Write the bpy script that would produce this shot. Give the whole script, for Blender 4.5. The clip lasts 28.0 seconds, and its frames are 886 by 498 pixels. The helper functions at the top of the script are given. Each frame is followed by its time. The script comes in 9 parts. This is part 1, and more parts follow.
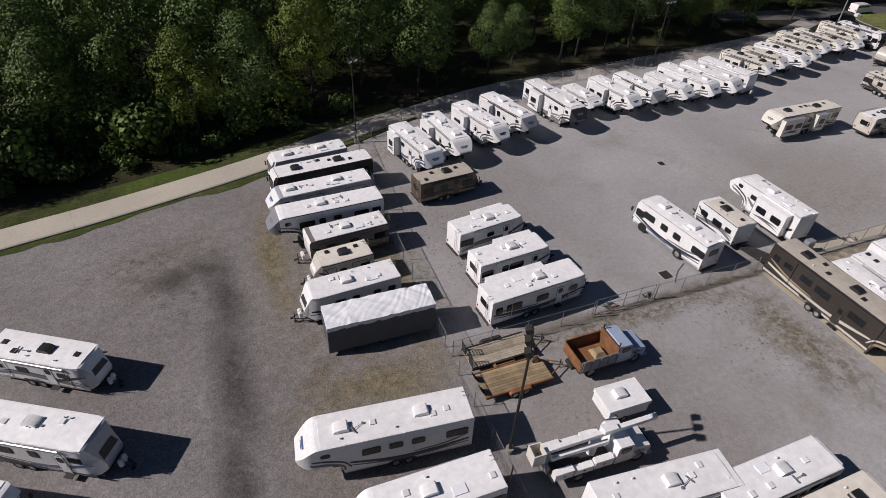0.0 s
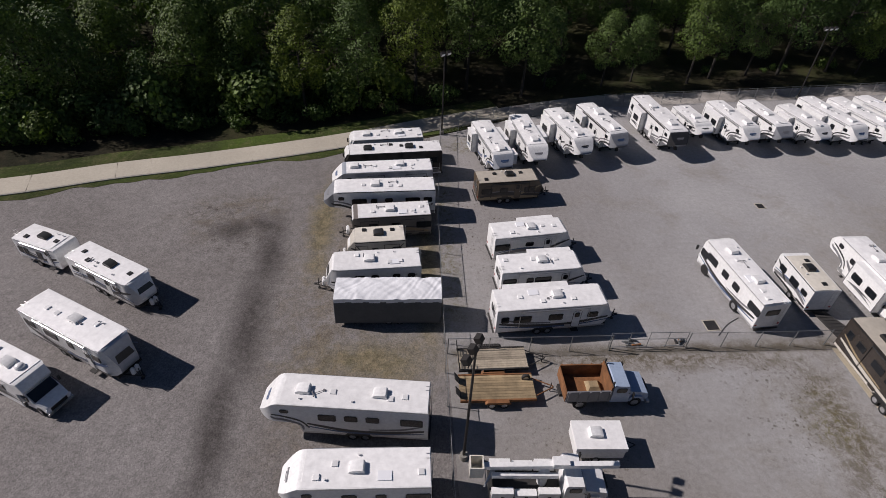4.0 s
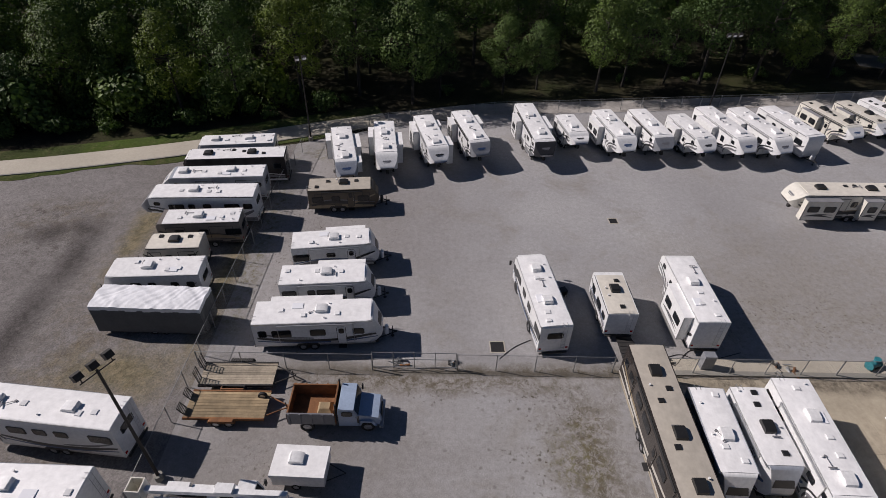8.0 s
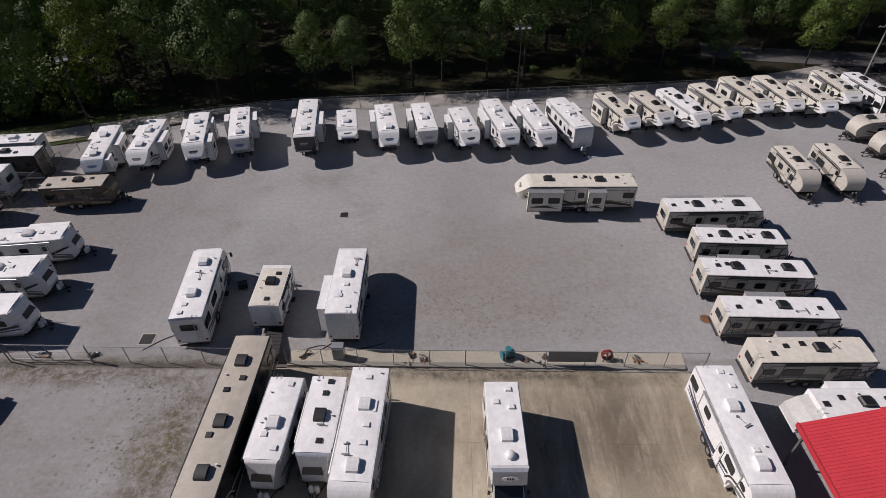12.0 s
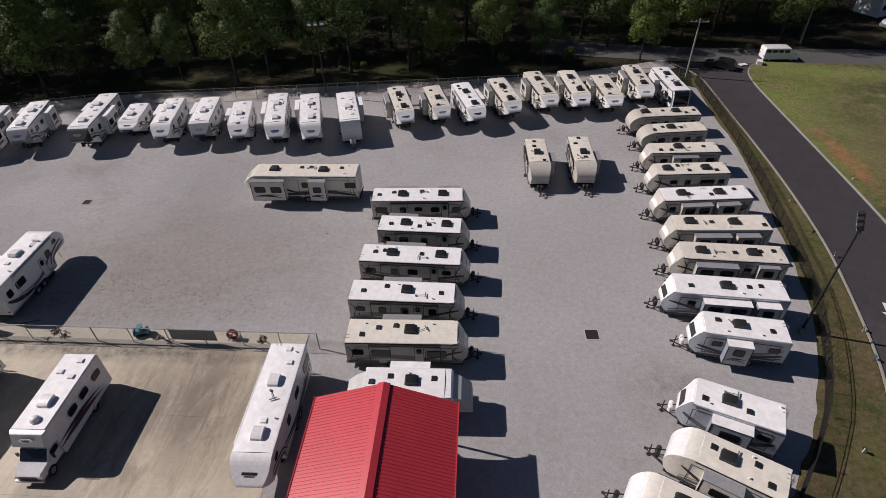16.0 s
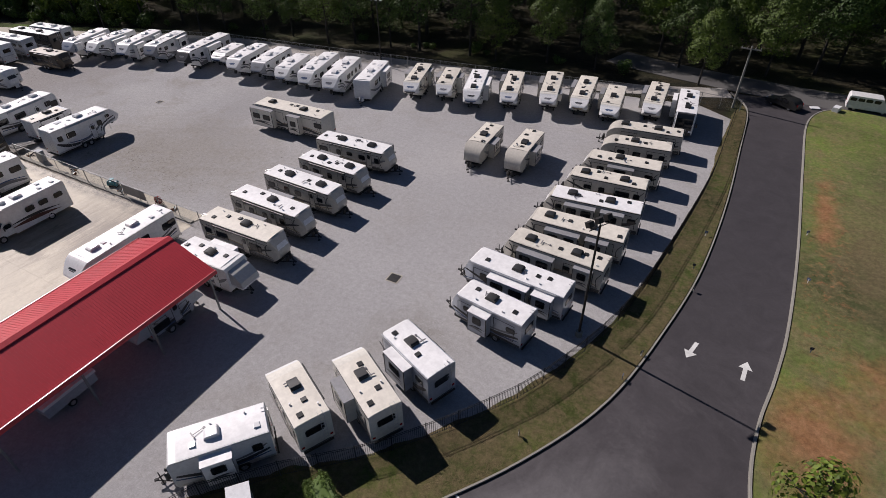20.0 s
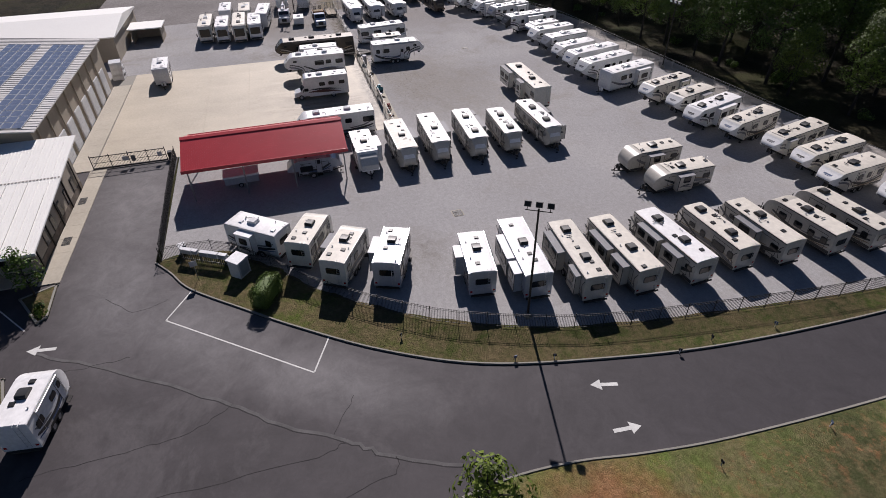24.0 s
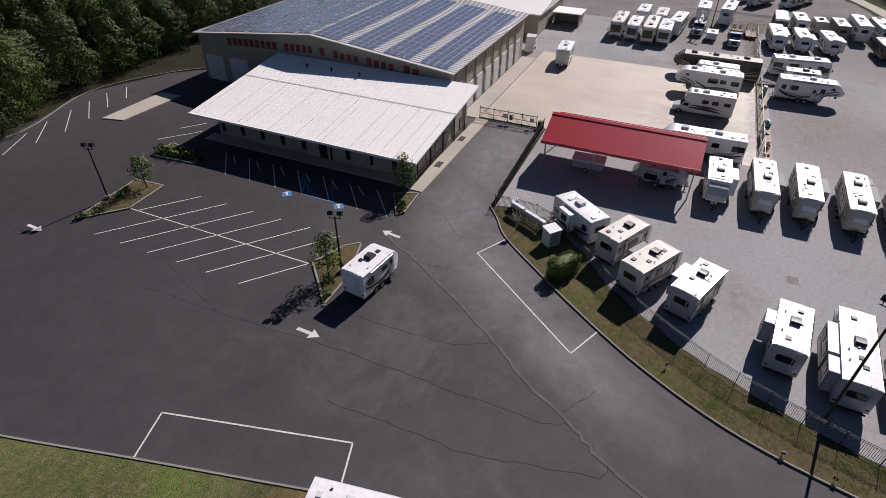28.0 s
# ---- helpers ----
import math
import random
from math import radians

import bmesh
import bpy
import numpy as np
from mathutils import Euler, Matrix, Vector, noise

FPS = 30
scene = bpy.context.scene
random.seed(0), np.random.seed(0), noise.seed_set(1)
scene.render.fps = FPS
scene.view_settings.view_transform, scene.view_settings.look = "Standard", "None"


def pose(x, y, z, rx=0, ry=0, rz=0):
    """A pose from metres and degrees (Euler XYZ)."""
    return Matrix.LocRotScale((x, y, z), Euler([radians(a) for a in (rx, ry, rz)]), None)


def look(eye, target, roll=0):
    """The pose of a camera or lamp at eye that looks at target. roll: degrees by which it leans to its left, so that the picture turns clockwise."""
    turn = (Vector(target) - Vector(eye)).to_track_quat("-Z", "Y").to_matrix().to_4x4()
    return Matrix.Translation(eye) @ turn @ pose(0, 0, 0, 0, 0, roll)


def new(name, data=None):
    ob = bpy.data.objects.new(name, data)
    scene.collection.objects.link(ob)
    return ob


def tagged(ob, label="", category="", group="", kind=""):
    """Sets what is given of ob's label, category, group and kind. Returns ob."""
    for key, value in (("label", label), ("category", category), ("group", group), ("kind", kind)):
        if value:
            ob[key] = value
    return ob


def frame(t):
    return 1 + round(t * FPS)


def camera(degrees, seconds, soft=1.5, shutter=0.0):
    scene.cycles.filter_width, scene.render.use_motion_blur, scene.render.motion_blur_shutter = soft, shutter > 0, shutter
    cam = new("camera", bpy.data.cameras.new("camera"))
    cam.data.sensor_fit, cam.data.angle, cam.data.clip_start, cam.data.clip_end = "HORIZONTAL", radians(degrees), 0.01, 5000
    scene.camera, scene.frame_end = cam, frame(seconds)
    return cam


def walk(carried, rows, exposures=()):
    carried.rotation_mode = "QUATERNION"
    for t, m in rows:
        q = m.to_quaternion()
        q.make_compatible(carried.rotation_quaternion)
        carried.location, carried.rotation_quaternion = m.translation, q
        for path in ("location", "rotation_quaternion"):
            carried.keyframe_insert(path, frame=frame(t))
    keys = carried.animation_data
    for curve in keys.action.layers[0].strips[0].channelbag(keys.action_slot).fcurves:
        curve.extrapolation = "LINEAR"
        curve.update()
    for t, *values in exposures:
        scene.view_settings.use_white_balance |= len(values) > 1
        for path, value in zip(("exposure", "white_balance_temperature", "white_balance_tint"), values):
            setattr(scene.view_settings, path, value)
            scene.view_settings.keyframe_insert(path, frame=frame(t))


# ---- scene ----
cam = camera(77.47, 28.0, soft=0.5)
# seconds, eye in metres, yaw, pitch and roll in degrees
ROWS = [
    (0.0, -1.68, -12.17, 34.10, -21.32, -38.83, -2.32),
    (0.5, -1.16, -12.35, 34.16, -21.01, -38.82, -2.18),
    (1.0, -0.43, -12.61, 34.25, -20.66, -38.85, -2.14),
    (1.5, 0.47, -13.02, 34.37, -20.56, -38.90, -2.14),
    (2.0, 1.48, -13.46, 34.45, -18.92, -39.05, -2.22),
    (2.5, 2.63, -13.90, 34.52, -15.37, -39.20, -2.28),
    (3.0, 3.98, -14.26, 34.57, -10.35, -39.44, -2.28),
    (3.5, 5.63, -14.52, 34.61, -6.02, -39.66, -2.26),
    (5.5, 14.05, -14.67, 34.35, -0.99, -39.38, -1.92),
    (6.0, 16.64, -14.40, 34.22, -0.50, -39.30, -1.95),
    (6.5, 19.45, -14.06, 34.24, 0.02, -39.33, -1.80),
    (7.0, 22.48, -13.79, 34.29, 0.68, -39.31, -1.59),
    (7.5, 25.60, -13.55, 34.27, 0.86, -39.17, -1.38),
    (8.0, 28.74, -13.33, 34.10, 0.15, -38.95, -1.26),
    (8.5, 31.96, -13.10, 33.99, 0.33, -38.79, -1.21),
    (9.0, 35.36, -12.97, 34.27, -0.00, -38.99, -1.05),
    (9.5, 38.90, -12.88, 34.45, 0.13, -39.11, -0.96),
    (10.0, 42.59, -12.87, 34.55, 0.22, -39.15, -0.81),
    (10.5, 46.48, -12.92, 34.65, 0.41, -39.26, -0.63),
    (11.0, 50.51, -13.06, 34.76, 0.58, -39.42, -0.48),
    (11.5, 54.52, -13.33, 34.73, 0.61, -39.42, -0.12),
    (12.0, 58.68, -13.80, 34.64, 0.81, -39.33, 0.06),
    (12.5, 62.78, -14.30, 34.58, 0.97, -39.27, 0.25),
    (14.5, 78.06, -15.46, 34.67, 1.39, -39.23, 0.21),
    (15.0, 82.27, -15.41, 34.73, 1.83, -39.29, 0.42),
    (15.5, 86.54, -15.14, 34.62, 2.21, -39.36, 0.71),
    (16.0, 90.92, -14.90, 34.33, 3.28, -39.19, 1.12),
    (16.5, 95.18, -14.65, 33.93, 3.60, -38.96, 1.31),
    (17.0, 99.34, -14.52, 33.51, 3.39, -38.66, 1.38),
    (17.5, 103.34, -14.52, 33.23, 2.45, -38.48, 1.26),
    (18.0, 107.52, -14.70, 33.05, 2.12, -38.35, 1.32),
    (18.5, 111.73, -14.92, 32.91, 2.22, -38.15, 1.32),
    (19.0, 115.75, -15.16, 32.88, 5.13, -37.92, 1.25),
    (19.5, 119.56, -15.20, 32.80, 13.39, -37.69, 0.97),
    (20.0, 123.34, -14.81, 32.84, 28.73, -37.68, 0.66),
    (20.5, 127.43, -13.92, 33.04, 43.69, -37.73, 0.59),
    (21.0, 131.61, -12.44, 33.19, 50.08, -37.66, 0.88),
    (21.5, 135.35, -10.50, 33.22, 52.34, -37.62, 1.01),
    (22.0, 138.71, -8.28, 33.11, 57.64, -37.51, 1.07),
    (22.5, 141.86, -5.87, 33.03, 67.47, -37.40, 0.70),
    (24.5, 149.26, 2.65, 33.13, 75.11, -37.22, 0.95),
    (25.0, 149.42, 2.56, 33.05, 77.19, -37.12, 0.91),
    (25.5, 149.55, 2.20, 33.15, 80.43, -37.14, 0.73),
    (26.0, 149.85, 1.97, 33.25, 85.58, -37.09, 0.49),
    (26.5, 150.16, 1.95, 33.37, 93.99, -37.07, 0.14),
    (27.0, 150.40, 2.05, 33.41, 102.73, -37.00, -0.14),
    (27.5, 150.68, 2.14, 33.40, 110.74, -36.88, -0.32),
    (28.0, 150.95, 2.18, 33.38, 113.97, -36.77, -0.50),
]
# stops, kelvin and tint: the picture brightens a little towards the end
EXPOSURES = [(0.0, -0.03, 6420, 19), (8.0, -0.07, 6420, 19), (12.0, -0.1, 6420, 20), (15.0, -0.07, 6480, 20), (17.0, 0.05, 6550, 21), (22.0, 0.12, 6330, 20), (28.0, 0.12, 6330, 22)]
walk(cam, [(t, pose(x, y, z, 90 + pitch, roll, yaw)) for t, x, y, z, yaw, pitch, roll in ROWS], EXPOSURES)

import functools

# ---- light ----
SUN_WAY = Vector((13.3, -2.9, -10.7)).normalized()
sun_data = bpy.data.lights.new("sun", "SUN")
sun_data.energy, sun_data.angle, sun_data.color = 4.9, radians(0.53), (1.0, 0.955, 0.885)
sun_lamp = new("sun", sun_data)
sun_lamp.matrix_world = look((0, 0, 200), Vector((0, 0, 200)) + SUN_WAY)
sky_world = bpy.data.worlds.new("sky")
scene.world = sky_world
sky_world.use_nodes = True
sky_nodes = sky_world.node_tree.nodes
sky_tex = sky_nodes.new("ShaderNodeTexSky")
sky_tex.sky_type, sky_tex.sun_disc = "NISHITA", False
sky_tex.ozone_density, sky_tex.dust_density = 6.0, 0.3
sky_tex.sun_elevation = math.asin(-SUN_WAY.z)
sky_tex.sun_rotation = math.atan2(-SUN_WAY.x, -SUN_WAY.y)
sky_nodes["Background"].inputs["Strength"].default_value = 0.034
sky_world.node_tree.links.new(sky_tex.outputs[0], sky_nodes["Background"].inputs["Color"])
scene.view_settings.exposure = 0.0

# ---- materials ----


def ramp_node(nt, fac, stops):
    n = nt.nodes.new("ShaderNodeValToRGB")
    while len(n.color_ramp.elements) < len(stops):
        n.color_ramp.elements.new(0.5)
    for e, (p, c) in zip(n.color_ramp.elements, stops):
        e.position, e.color = p, (*c, 1) if len(c) == 3 else c
    nt.links.new(fac, n.inputs[0])
    return n.outputs[0]


def noise_node(nt, vec, scale, detail=4.0, rough=0.6, distort=0.0):
    n = nt.nodes.new("ShaderNodeTexNoise")
    n.inputs["Scale"].default_value, n.inputs["Detail"].default_value = scale, detail
    n.inputs["Roughness"].default_value, n.inputs["Distortion"].default_value = rough, distort
    nt.links.new(vec, n.inputs["Vector"])
    return n.outputs[0]


def mix_node(nt, fac, a, b, how="MIX"):
    n = nt.nodes.new("ShaderNodeMix")
    n.data_type, n.blend_type = "RGBA", how
    for sock, v in ((n.inputs[0], fac), (n.inputs[6], a), (n.inputs[7], b)):
        if isinstance(v, (int, float)):
            sock.default_value = v
        elif isinstance(v, tuple):
            sock.default_value = (*v, 1)
        else:
            nt.links.new(v, sock)
    return n.outputs[2]


def math_node(nt, op, a, b=0.0, clamp=False):
    n = nt.nodes.new("ShaderNodeMath")
    n.operation, n.use_clamp = op, clamp
    for sock, v in ((n.inputs[0], a), (n.inputs[1], b)):
        if isinstance(v, (int, float)):
            sock.default_value = v
        else:
            nt.links.new(v, sock)
    return n.outputs[0]


def blank(name):
    m = bpy.data.materials.new(name)
    m.use_nodes = True
    nt = m.node_tree
    return m, nt, nt.nodes["Principled BSDF"]


def where(nt, world):
    if world:
        return nt.nodes.new("ShaderNodeNewGeometry").outputs["Position"]
    return nt.nodes.new("ShaderNodeTexCoord").outputs["Object"]


def bump_node(nt, bsdf, height, strength, dist):
    n = nt.nodes.new("ShaderNodeBump")
    n.inputs["Strength"].default_value, n.inputs["Distance"].default_value = strength, dist
    nt.links.new(height, n.inputs["Height"])
    nt.links.new(n.outputs[0], bsdf.inputs["Normal"])


def surface(name, col, dark=0.75, big=0.6, fine=9.0, rough=0.5, metal=0.0, bump=0.1, world=False, vary=0.0, streak=0.0, coat=0.0):
    """A painted or raw surface: colour, broad stains, fine grain, some relief; vary: difference from thing to thing."""
    m, nt, b = blank(name)
    v = where(nt, world)
    stain = ramp_node(nt, noise_node(nt, v, big, 5), [(0.3, tuple(c * dark for c in col)), (0.65, col)])
    grain = ramp_node(nt, noise_node(nt, v, fine, 3), [(0.25, (0.86,) * 3), (0.75, (1.06,) * 3)])
    c = mix_node(nt, 1.0, stain, grain, "MULTIPLY")
    if streak:
        mp = nt.nodes.new("ShaderNodeMapping")
        mp.inputs["Scale"].default_value = (1.2, 9.0, 1.0)
        nt.links.new(v, mp.inputs[0])
        s = ramp_node(nt, noise_node(nt, mp.outputs[0], 1.0, 4), [(0.52, (0, 0, 0)), (0.75, (streak,) * 3)])
        c = mix_node(nt, s, c, tuple(x * 0.55 for x in col))
    if vary:
        r = nt.nodes.new("ShaderNodeObjectInfo").outputs["Random"]
        c = mix_node(nt, 1.0, c, ramp_node(nt, r, [(0.0, (1 - vary,) * 3), (1.0, (1 + vary * 0.4,) * 3)]), "MULTIPLY")
    nt.links.new(c, b.inputs["Base Color"])
    b.inputs["Roughness"].default_value, b.inputs["Metallic"].default_value = rough, metal
    if coat:
        b.inputs["Coat Weight"].default_value = coat
        b.inputs["Coat Roughness"].default_value = 0.15
    if bump:
        bump_node(nt, b, noise_node(nt, v, fine * 2, 3), bump, 0.01)
    return m


def spot(nt, v, x, y, rx, ry, turn=0.0, wobble=0.9):
    """0..1 mask of one ragged blotch on the ground."""
    mp = nt.nodes.new("ShaderNodeMapping")
    mp.vector_type = "TEXTURE"
    mp.inputs["Location"].default_value = (x, y, 0)
    mp.inputs["Rotation"].default_value = (0, 0, radians(turn))
    mp.inputs["Scale"].default_value = (rx, ry, 50)
    nt.links.new(v, mp.inputs[0])
    ln = nt.nodes.new("ShaderNodeVectorMath")
    ln.operation = "LENGTH"
    nt.links.new(mp.outputs[0], ln.inputs[0])
    d = math_node(nt, "ADD", ln.outputs["Value"], math_node(nt, "MULTIPLY", math_node(nt, "SUBTRACT", noise_node(nt, v, 0.35, 6, 0.72), 0.5), wobble * 2))
    return math_node(nt, "SUBTRACT", 1.25, d, True)


def gravel_material():
    m, nt, b = blank("crushed_gravel")
    v = where(nt, True)
    base = ramp_node(nt, noise_node(nt, v, 0.045, 6, 0.62), [(0.3, (0.265, 0.258, 0.256)), (0.5, (0.315, 0.31, 0.31)), (0.7, (0.365, 0.36, 0.355))])
    patch = ramp_node(nt, noise_node(nt, v, 0.16, 6, 0.7, 0.6), [(0.52, (0, 0, 0)), (0.70, (0.6, 0.6, 0.6))])
    c = mix_node(nt, patch, base, (0.24, 0.222, 0.195))
    dirt = math_node(nt, "MAXIMUM", spot(nt, v, 39.5, 6, 3.2, 8, 0, 0.9), spot(nt, v, 28, 12.9, 17, 1.3, 0, 0.8))
    dirt = math_node(nt, "MAXIMUM", dirt, spot(nt, v, 44, 13.9, 36, 0.8, 0, 0.45))
    dirt = math_node(nt, "MAXIMUM", dirt, math_node(nt, "MULTIPLY", spot(nt, v, 106, 11, 4, 3.5, 30, 0.9), 0.35))
    c = mix_node(nt, math_node(nt, "MULTIPLY", spot(nt, v, 98, 30, 34, 36, 10, 0.5), 0.5), c, (0.37, 0.365, 0.365))
    c = mix_node(nt, math_node(nt, "MULTIPLY", spot(nt, v, 19, 34, 15, 22, 0, 0.6), 0.6), c, (0.225, 0.208, 0.198))
    c = mix_node(nt, math_node(nt, "MULTIPLY", spot(nt, v, 19, 1, 15, 14, 0, 0.6), 0.75), c, (0.215, 0.198, 0.182))
    c = mix_node(nt, math_node(nt, "MULTIPLY", spot(nt, v, 62, 24, 17, 10, 8, 0.9), 0.5), c, (0.24, 0.218, 0.19))
    mottle = ramp_node(nt, noise_node(nt, v, 1.1, 9, 0.85, 0.5), [(0.44, (0, 0, 0)), (0.55, (0.95,) * 3)])
    c = mix_node(nt, math_node(nt, "MULTIPLY", dirt, 0.55), c, (0.27, 0.25, 0.225))
    c = mix_node(nt, math_node(nt, "MULTIPLY", dirt, mottle), c, (0.115, 0.098, 0.07))
    fleck = math_node(nt, "MULTIPLY", ramp_node(nt, noise_node(nt, v, 3.4, 5, 0.65), [(0.56, (0, 0, 0)), (0.63, (0.95,) * 3)]), ramp_node(nt, noise_node(nt, v, 0.4, 5, 0.7), [(0.44, (0, 0, 0)), (0.58, (1, 1, 1))]))
    soiled = functools.reduce(lambda p, q: math_node(nt, "MAXIMUM", p, q), [spot(nt, v, 37.5, 7.5, 5.5, 8, 0, 0.8), spot(nt, v, 30, 12.2, 18, 1.8, 0, 0.9), math_node(nt, "MULTIPLY", spot(nt, v, 19, 5, 8, 9, 0, 0.9), 0.6), spot(nt, v, 62, 20, 16, 6, 0, 0.9), spot(nt, v, 17, 30, 8, 22, 0, 0.8)])
    c = mix_node(nt, math_node(nt, "MULTIPLY", soiled, fleck), c, (0.085, 0.075, 0.055))
    foot = math_node(nt, "MAXIMUM", spot(nt, v, 34, 13.75, 26, 0.42, 0, 0.5), spot(nt, v, 62, 14.6, 20, 0.5, 0, 0.8))
    c = mix_node(nt, math_node(nt, "MULTIPLY", foot, 0.8), c, (0.10, 0.088, 0.068))
    weed = math_node(nt, "MAXIMUM", spot(nt, v, 61, 19.5, 12, 5, 8, 1.2), math_node(nt, "MULTIPLY", spot(nt, v, 66, 26, 16, 7, 0, 1.0), 0.6))
    c = mix_node(nt, math_node(nt, "MULTIPLY", weed, ramp_node(nt, noise_node(nt, v, 1.6, 9, 0.85, 0.3), [(0.45, (0, 0, 0)), (0.7, (0.7,) * 3)])), c, (0.20, 0.175, 0.125))
    drops = nt.nodes.new("ShaderNodeTexVoronoi")
    drops.inputs["Scale"].default_value = 1.5
    nt.links.new(v, drops.inputs["Vector"])
    dot = ramp_node(nt, drops.outputs["Distance"], [(0.14, (0.85,) * 3), (0.26, (0, 0, 0))])
    area = math_node(nt, "MAXIMUM", spot(nt, v, 77.5, 30, 4.5, 3, 35, 0.5), spot(nt, v, 36, 8, 7, 5, 0, 0.8))
    area = math_node(nt, "MULTIPLY", math_node(nt, "MULTIPLY", area, dot), ramp_node(nt, drops.outputs["Color"], [(0.45, (0, 0, 0)), (0.6, (1, 1, 1))]))
    c = mix_node(nt, area, c, (0.10, 0.09, 0.075))
    moss = math_node(nt, "MULTIPLY", functools.reduce(lambda p, q: math_node(nt, "MAXIMUM", p, q), [spot(nt, v, 38.6, 6.6, 2.4, 3.0, 0, 1.2), spot(nt, v, 11.6, 30, 1.3, 18, 0, 0.9), spot(nt, v, 15, 47.5, 3.5, 2.0, 0, 0.9)]), ramp_node(nt, noise_node(nt, v, 1.8, 8, 0.8, 0.5), [(0.46, (0, 0, 0)), (0.6, (0.8,) * 3)]))
    c = mix_node(nt, moss, c, (0.13, 0.115, 0.045))
    oil = ramp_node(nt, noise_node(nt, v, 0.55, 7, 0.8, 1.2), [(0.66, (0, 0, 0)), (0.74, (0.45,) * 3)])
    c = mix_node(nt, oil, c, (0.17, 0.155, 0.14))
    stones = nt.nodes.new("ShaderNodeTexVoronoi")
    stones.inputs["Scale"].default_value = 16.0
    nt.links.new(v, stones.inputs["Vector"])
    c = mix_node(nt, 1.0, c, ramp_node(nt, stones.outputs["Color"], [(0.1, (0.9,) * 3), (0.9, (1.08,) * 3)]), "MULTIPLY")
    speck = ramp_node(nt, noise_node(nt, v, 2.2, 8, 0.85), [(0.3, (0.76, 0.75, 0.74)), (0.68, (1.12,) * 3)])
    c = mix_node(nt, 1.0, c, speck, "MULTIPLY")
    nt.links.new(c, b.inputs["Base Color"])
    b.inputs["Roughness"].default_value = 0.95
    b.inputs["Specular IOR Level"].default_value = 0.2
    bump_node(nt, b, noise_node(nt, v, 11.0, 5, 0.8), 0.7, 0.04)
    return m


def storage_gravel_material():
    """The coarser, browner stone of the storage yard, with a worn wheel track and straw-coloured dead grass."""
    m, nt, b = blank("storage_gravel")
    v = where(nt, True)
    base = ramp_node(nt, noise_node(nt, v, 0.07, 6, 0.65), [(0.3, (0.158, 0.145, 0.138)), (0.7, (0.238, 0.224, 0.217))])
    worn = [spot(nt, v, -5.3, 26.5, 1.7, 6.5, 4, 0.5), spot(nt, v, -5.5, 17.5, 1.8, 8.5, 2, 0.5), spot(nt, v, -5.8, 7.5, 1.5, 8.5, 2, 0.6), spot(nt, v, -6.8, 31.3, 2.6, 1.5, 150, 0.8), spot(nt, v, -9.6, 30.4, 2.3, 1.9, 20, 1.5)]
    track = functools.reduce(lambda p, q: math_node(nt, "MAXIMUM", p, q), worn)
    earth = ramp_node(nt, noise_node(nt, v, 0.5, 8, 0.8, 0.5), [(0.42, (0, 0, 0)), (0.66, (0.9,) * 3)])
    wide = math_node(nt, "MAXIMUM", spot(nt, v, 1.5, 20, 5.5, 22, 0, 0.8), spot(nt, v, -10, 33, 6, 4, 20, 0.9))
    base = mix_node(nt, math_node(nt, "MULTIPLY", wide, earth), base, (0.13, 0.105, 0.07))
    scuff = ramp_node(nt, noise_node(nt, v, 1.4, 7, 0.8, 0.6), [(0.3, (0.55,) * 3), (0.55, (1, 1, 1))])
    c = mix_node(nt, math_node(nt, "MULTIPLY", math_node(nt, "MULTIPLY", track, 0.95), scuff), base, (0.066, 0.059, 0.056))
    clods = math_node(nt, "MULTIPLY", functools.reduce(lambda p, q: math_node(nt, "MAXIMUM", p, q), [spot(nt, v, -9, 28, 4.5, 5, 0, 1.0), spot(nt, v, -12, 34, 6, 2.5, 20, 1.0)]), ramp_node(nt, noise_node(nt, v, 0.95, 8, 0.8, 0.9), [(0.5, (0, 0, 0)), (0.62, (0.85,) * 3)]))
    c = mix_node(nt, clods, c, (0.08, 0.07, 0.06))
    straw = math_node(nt, "MAXIMUM", spot(nt, v, 5.5, 13.2, 6.5, 2.6, 0, 1.1), spot(nt, v, -0.8, 31, 1.5, 8, 0, 1.1))
    straw = math_node(nt, "MAXIMUM", straw, spot(nt, v, 9.6, 24, 1.4, 12, 0))
    c = mix_node(nt, math_node(nt, "MULTIPLY", straw, 0.8), c, ramp_node(nt, noise_node(nt, v, 1.1, 5, 0.7), [(0.35, (0.10, 0.09, 0.045)), (0.6, (0.215, 0.175, 0.10))]))
    stones = nt.nodes.new("ShaderNodeTexVoronoi")
    stones.inputs["Scale"].default_value = 11.0
    nt.links.new(v, stones.inputs["Vector"])
    c = mix_node(nt, 1.0, c, ramp_node(nt, stones.outputs["Color"], [(0.1, (0.74,) * 3), (0.9, (1.24,) * 3)]), "MULTIPLY")
    c = mix_node(nt, 1.0, c, ramp_node(nt, noise_node(nt, v, 1.3, 9, 0.85), [(0.3, (0.68,) * 3), (0.68, (1.2,) * 3)]), "MULTIPLY")
    nt.links.new(c, b.inputs["Base Color"])
    b.inputs["Roughness"].default_value = 0.95
    b.inputs["Specular IOR Level"].default_value = 0.2
    bump_node(nt, b, noise_node(nt, v, 9.0, 5, 0.8), 0.8, 0.05)
    return m


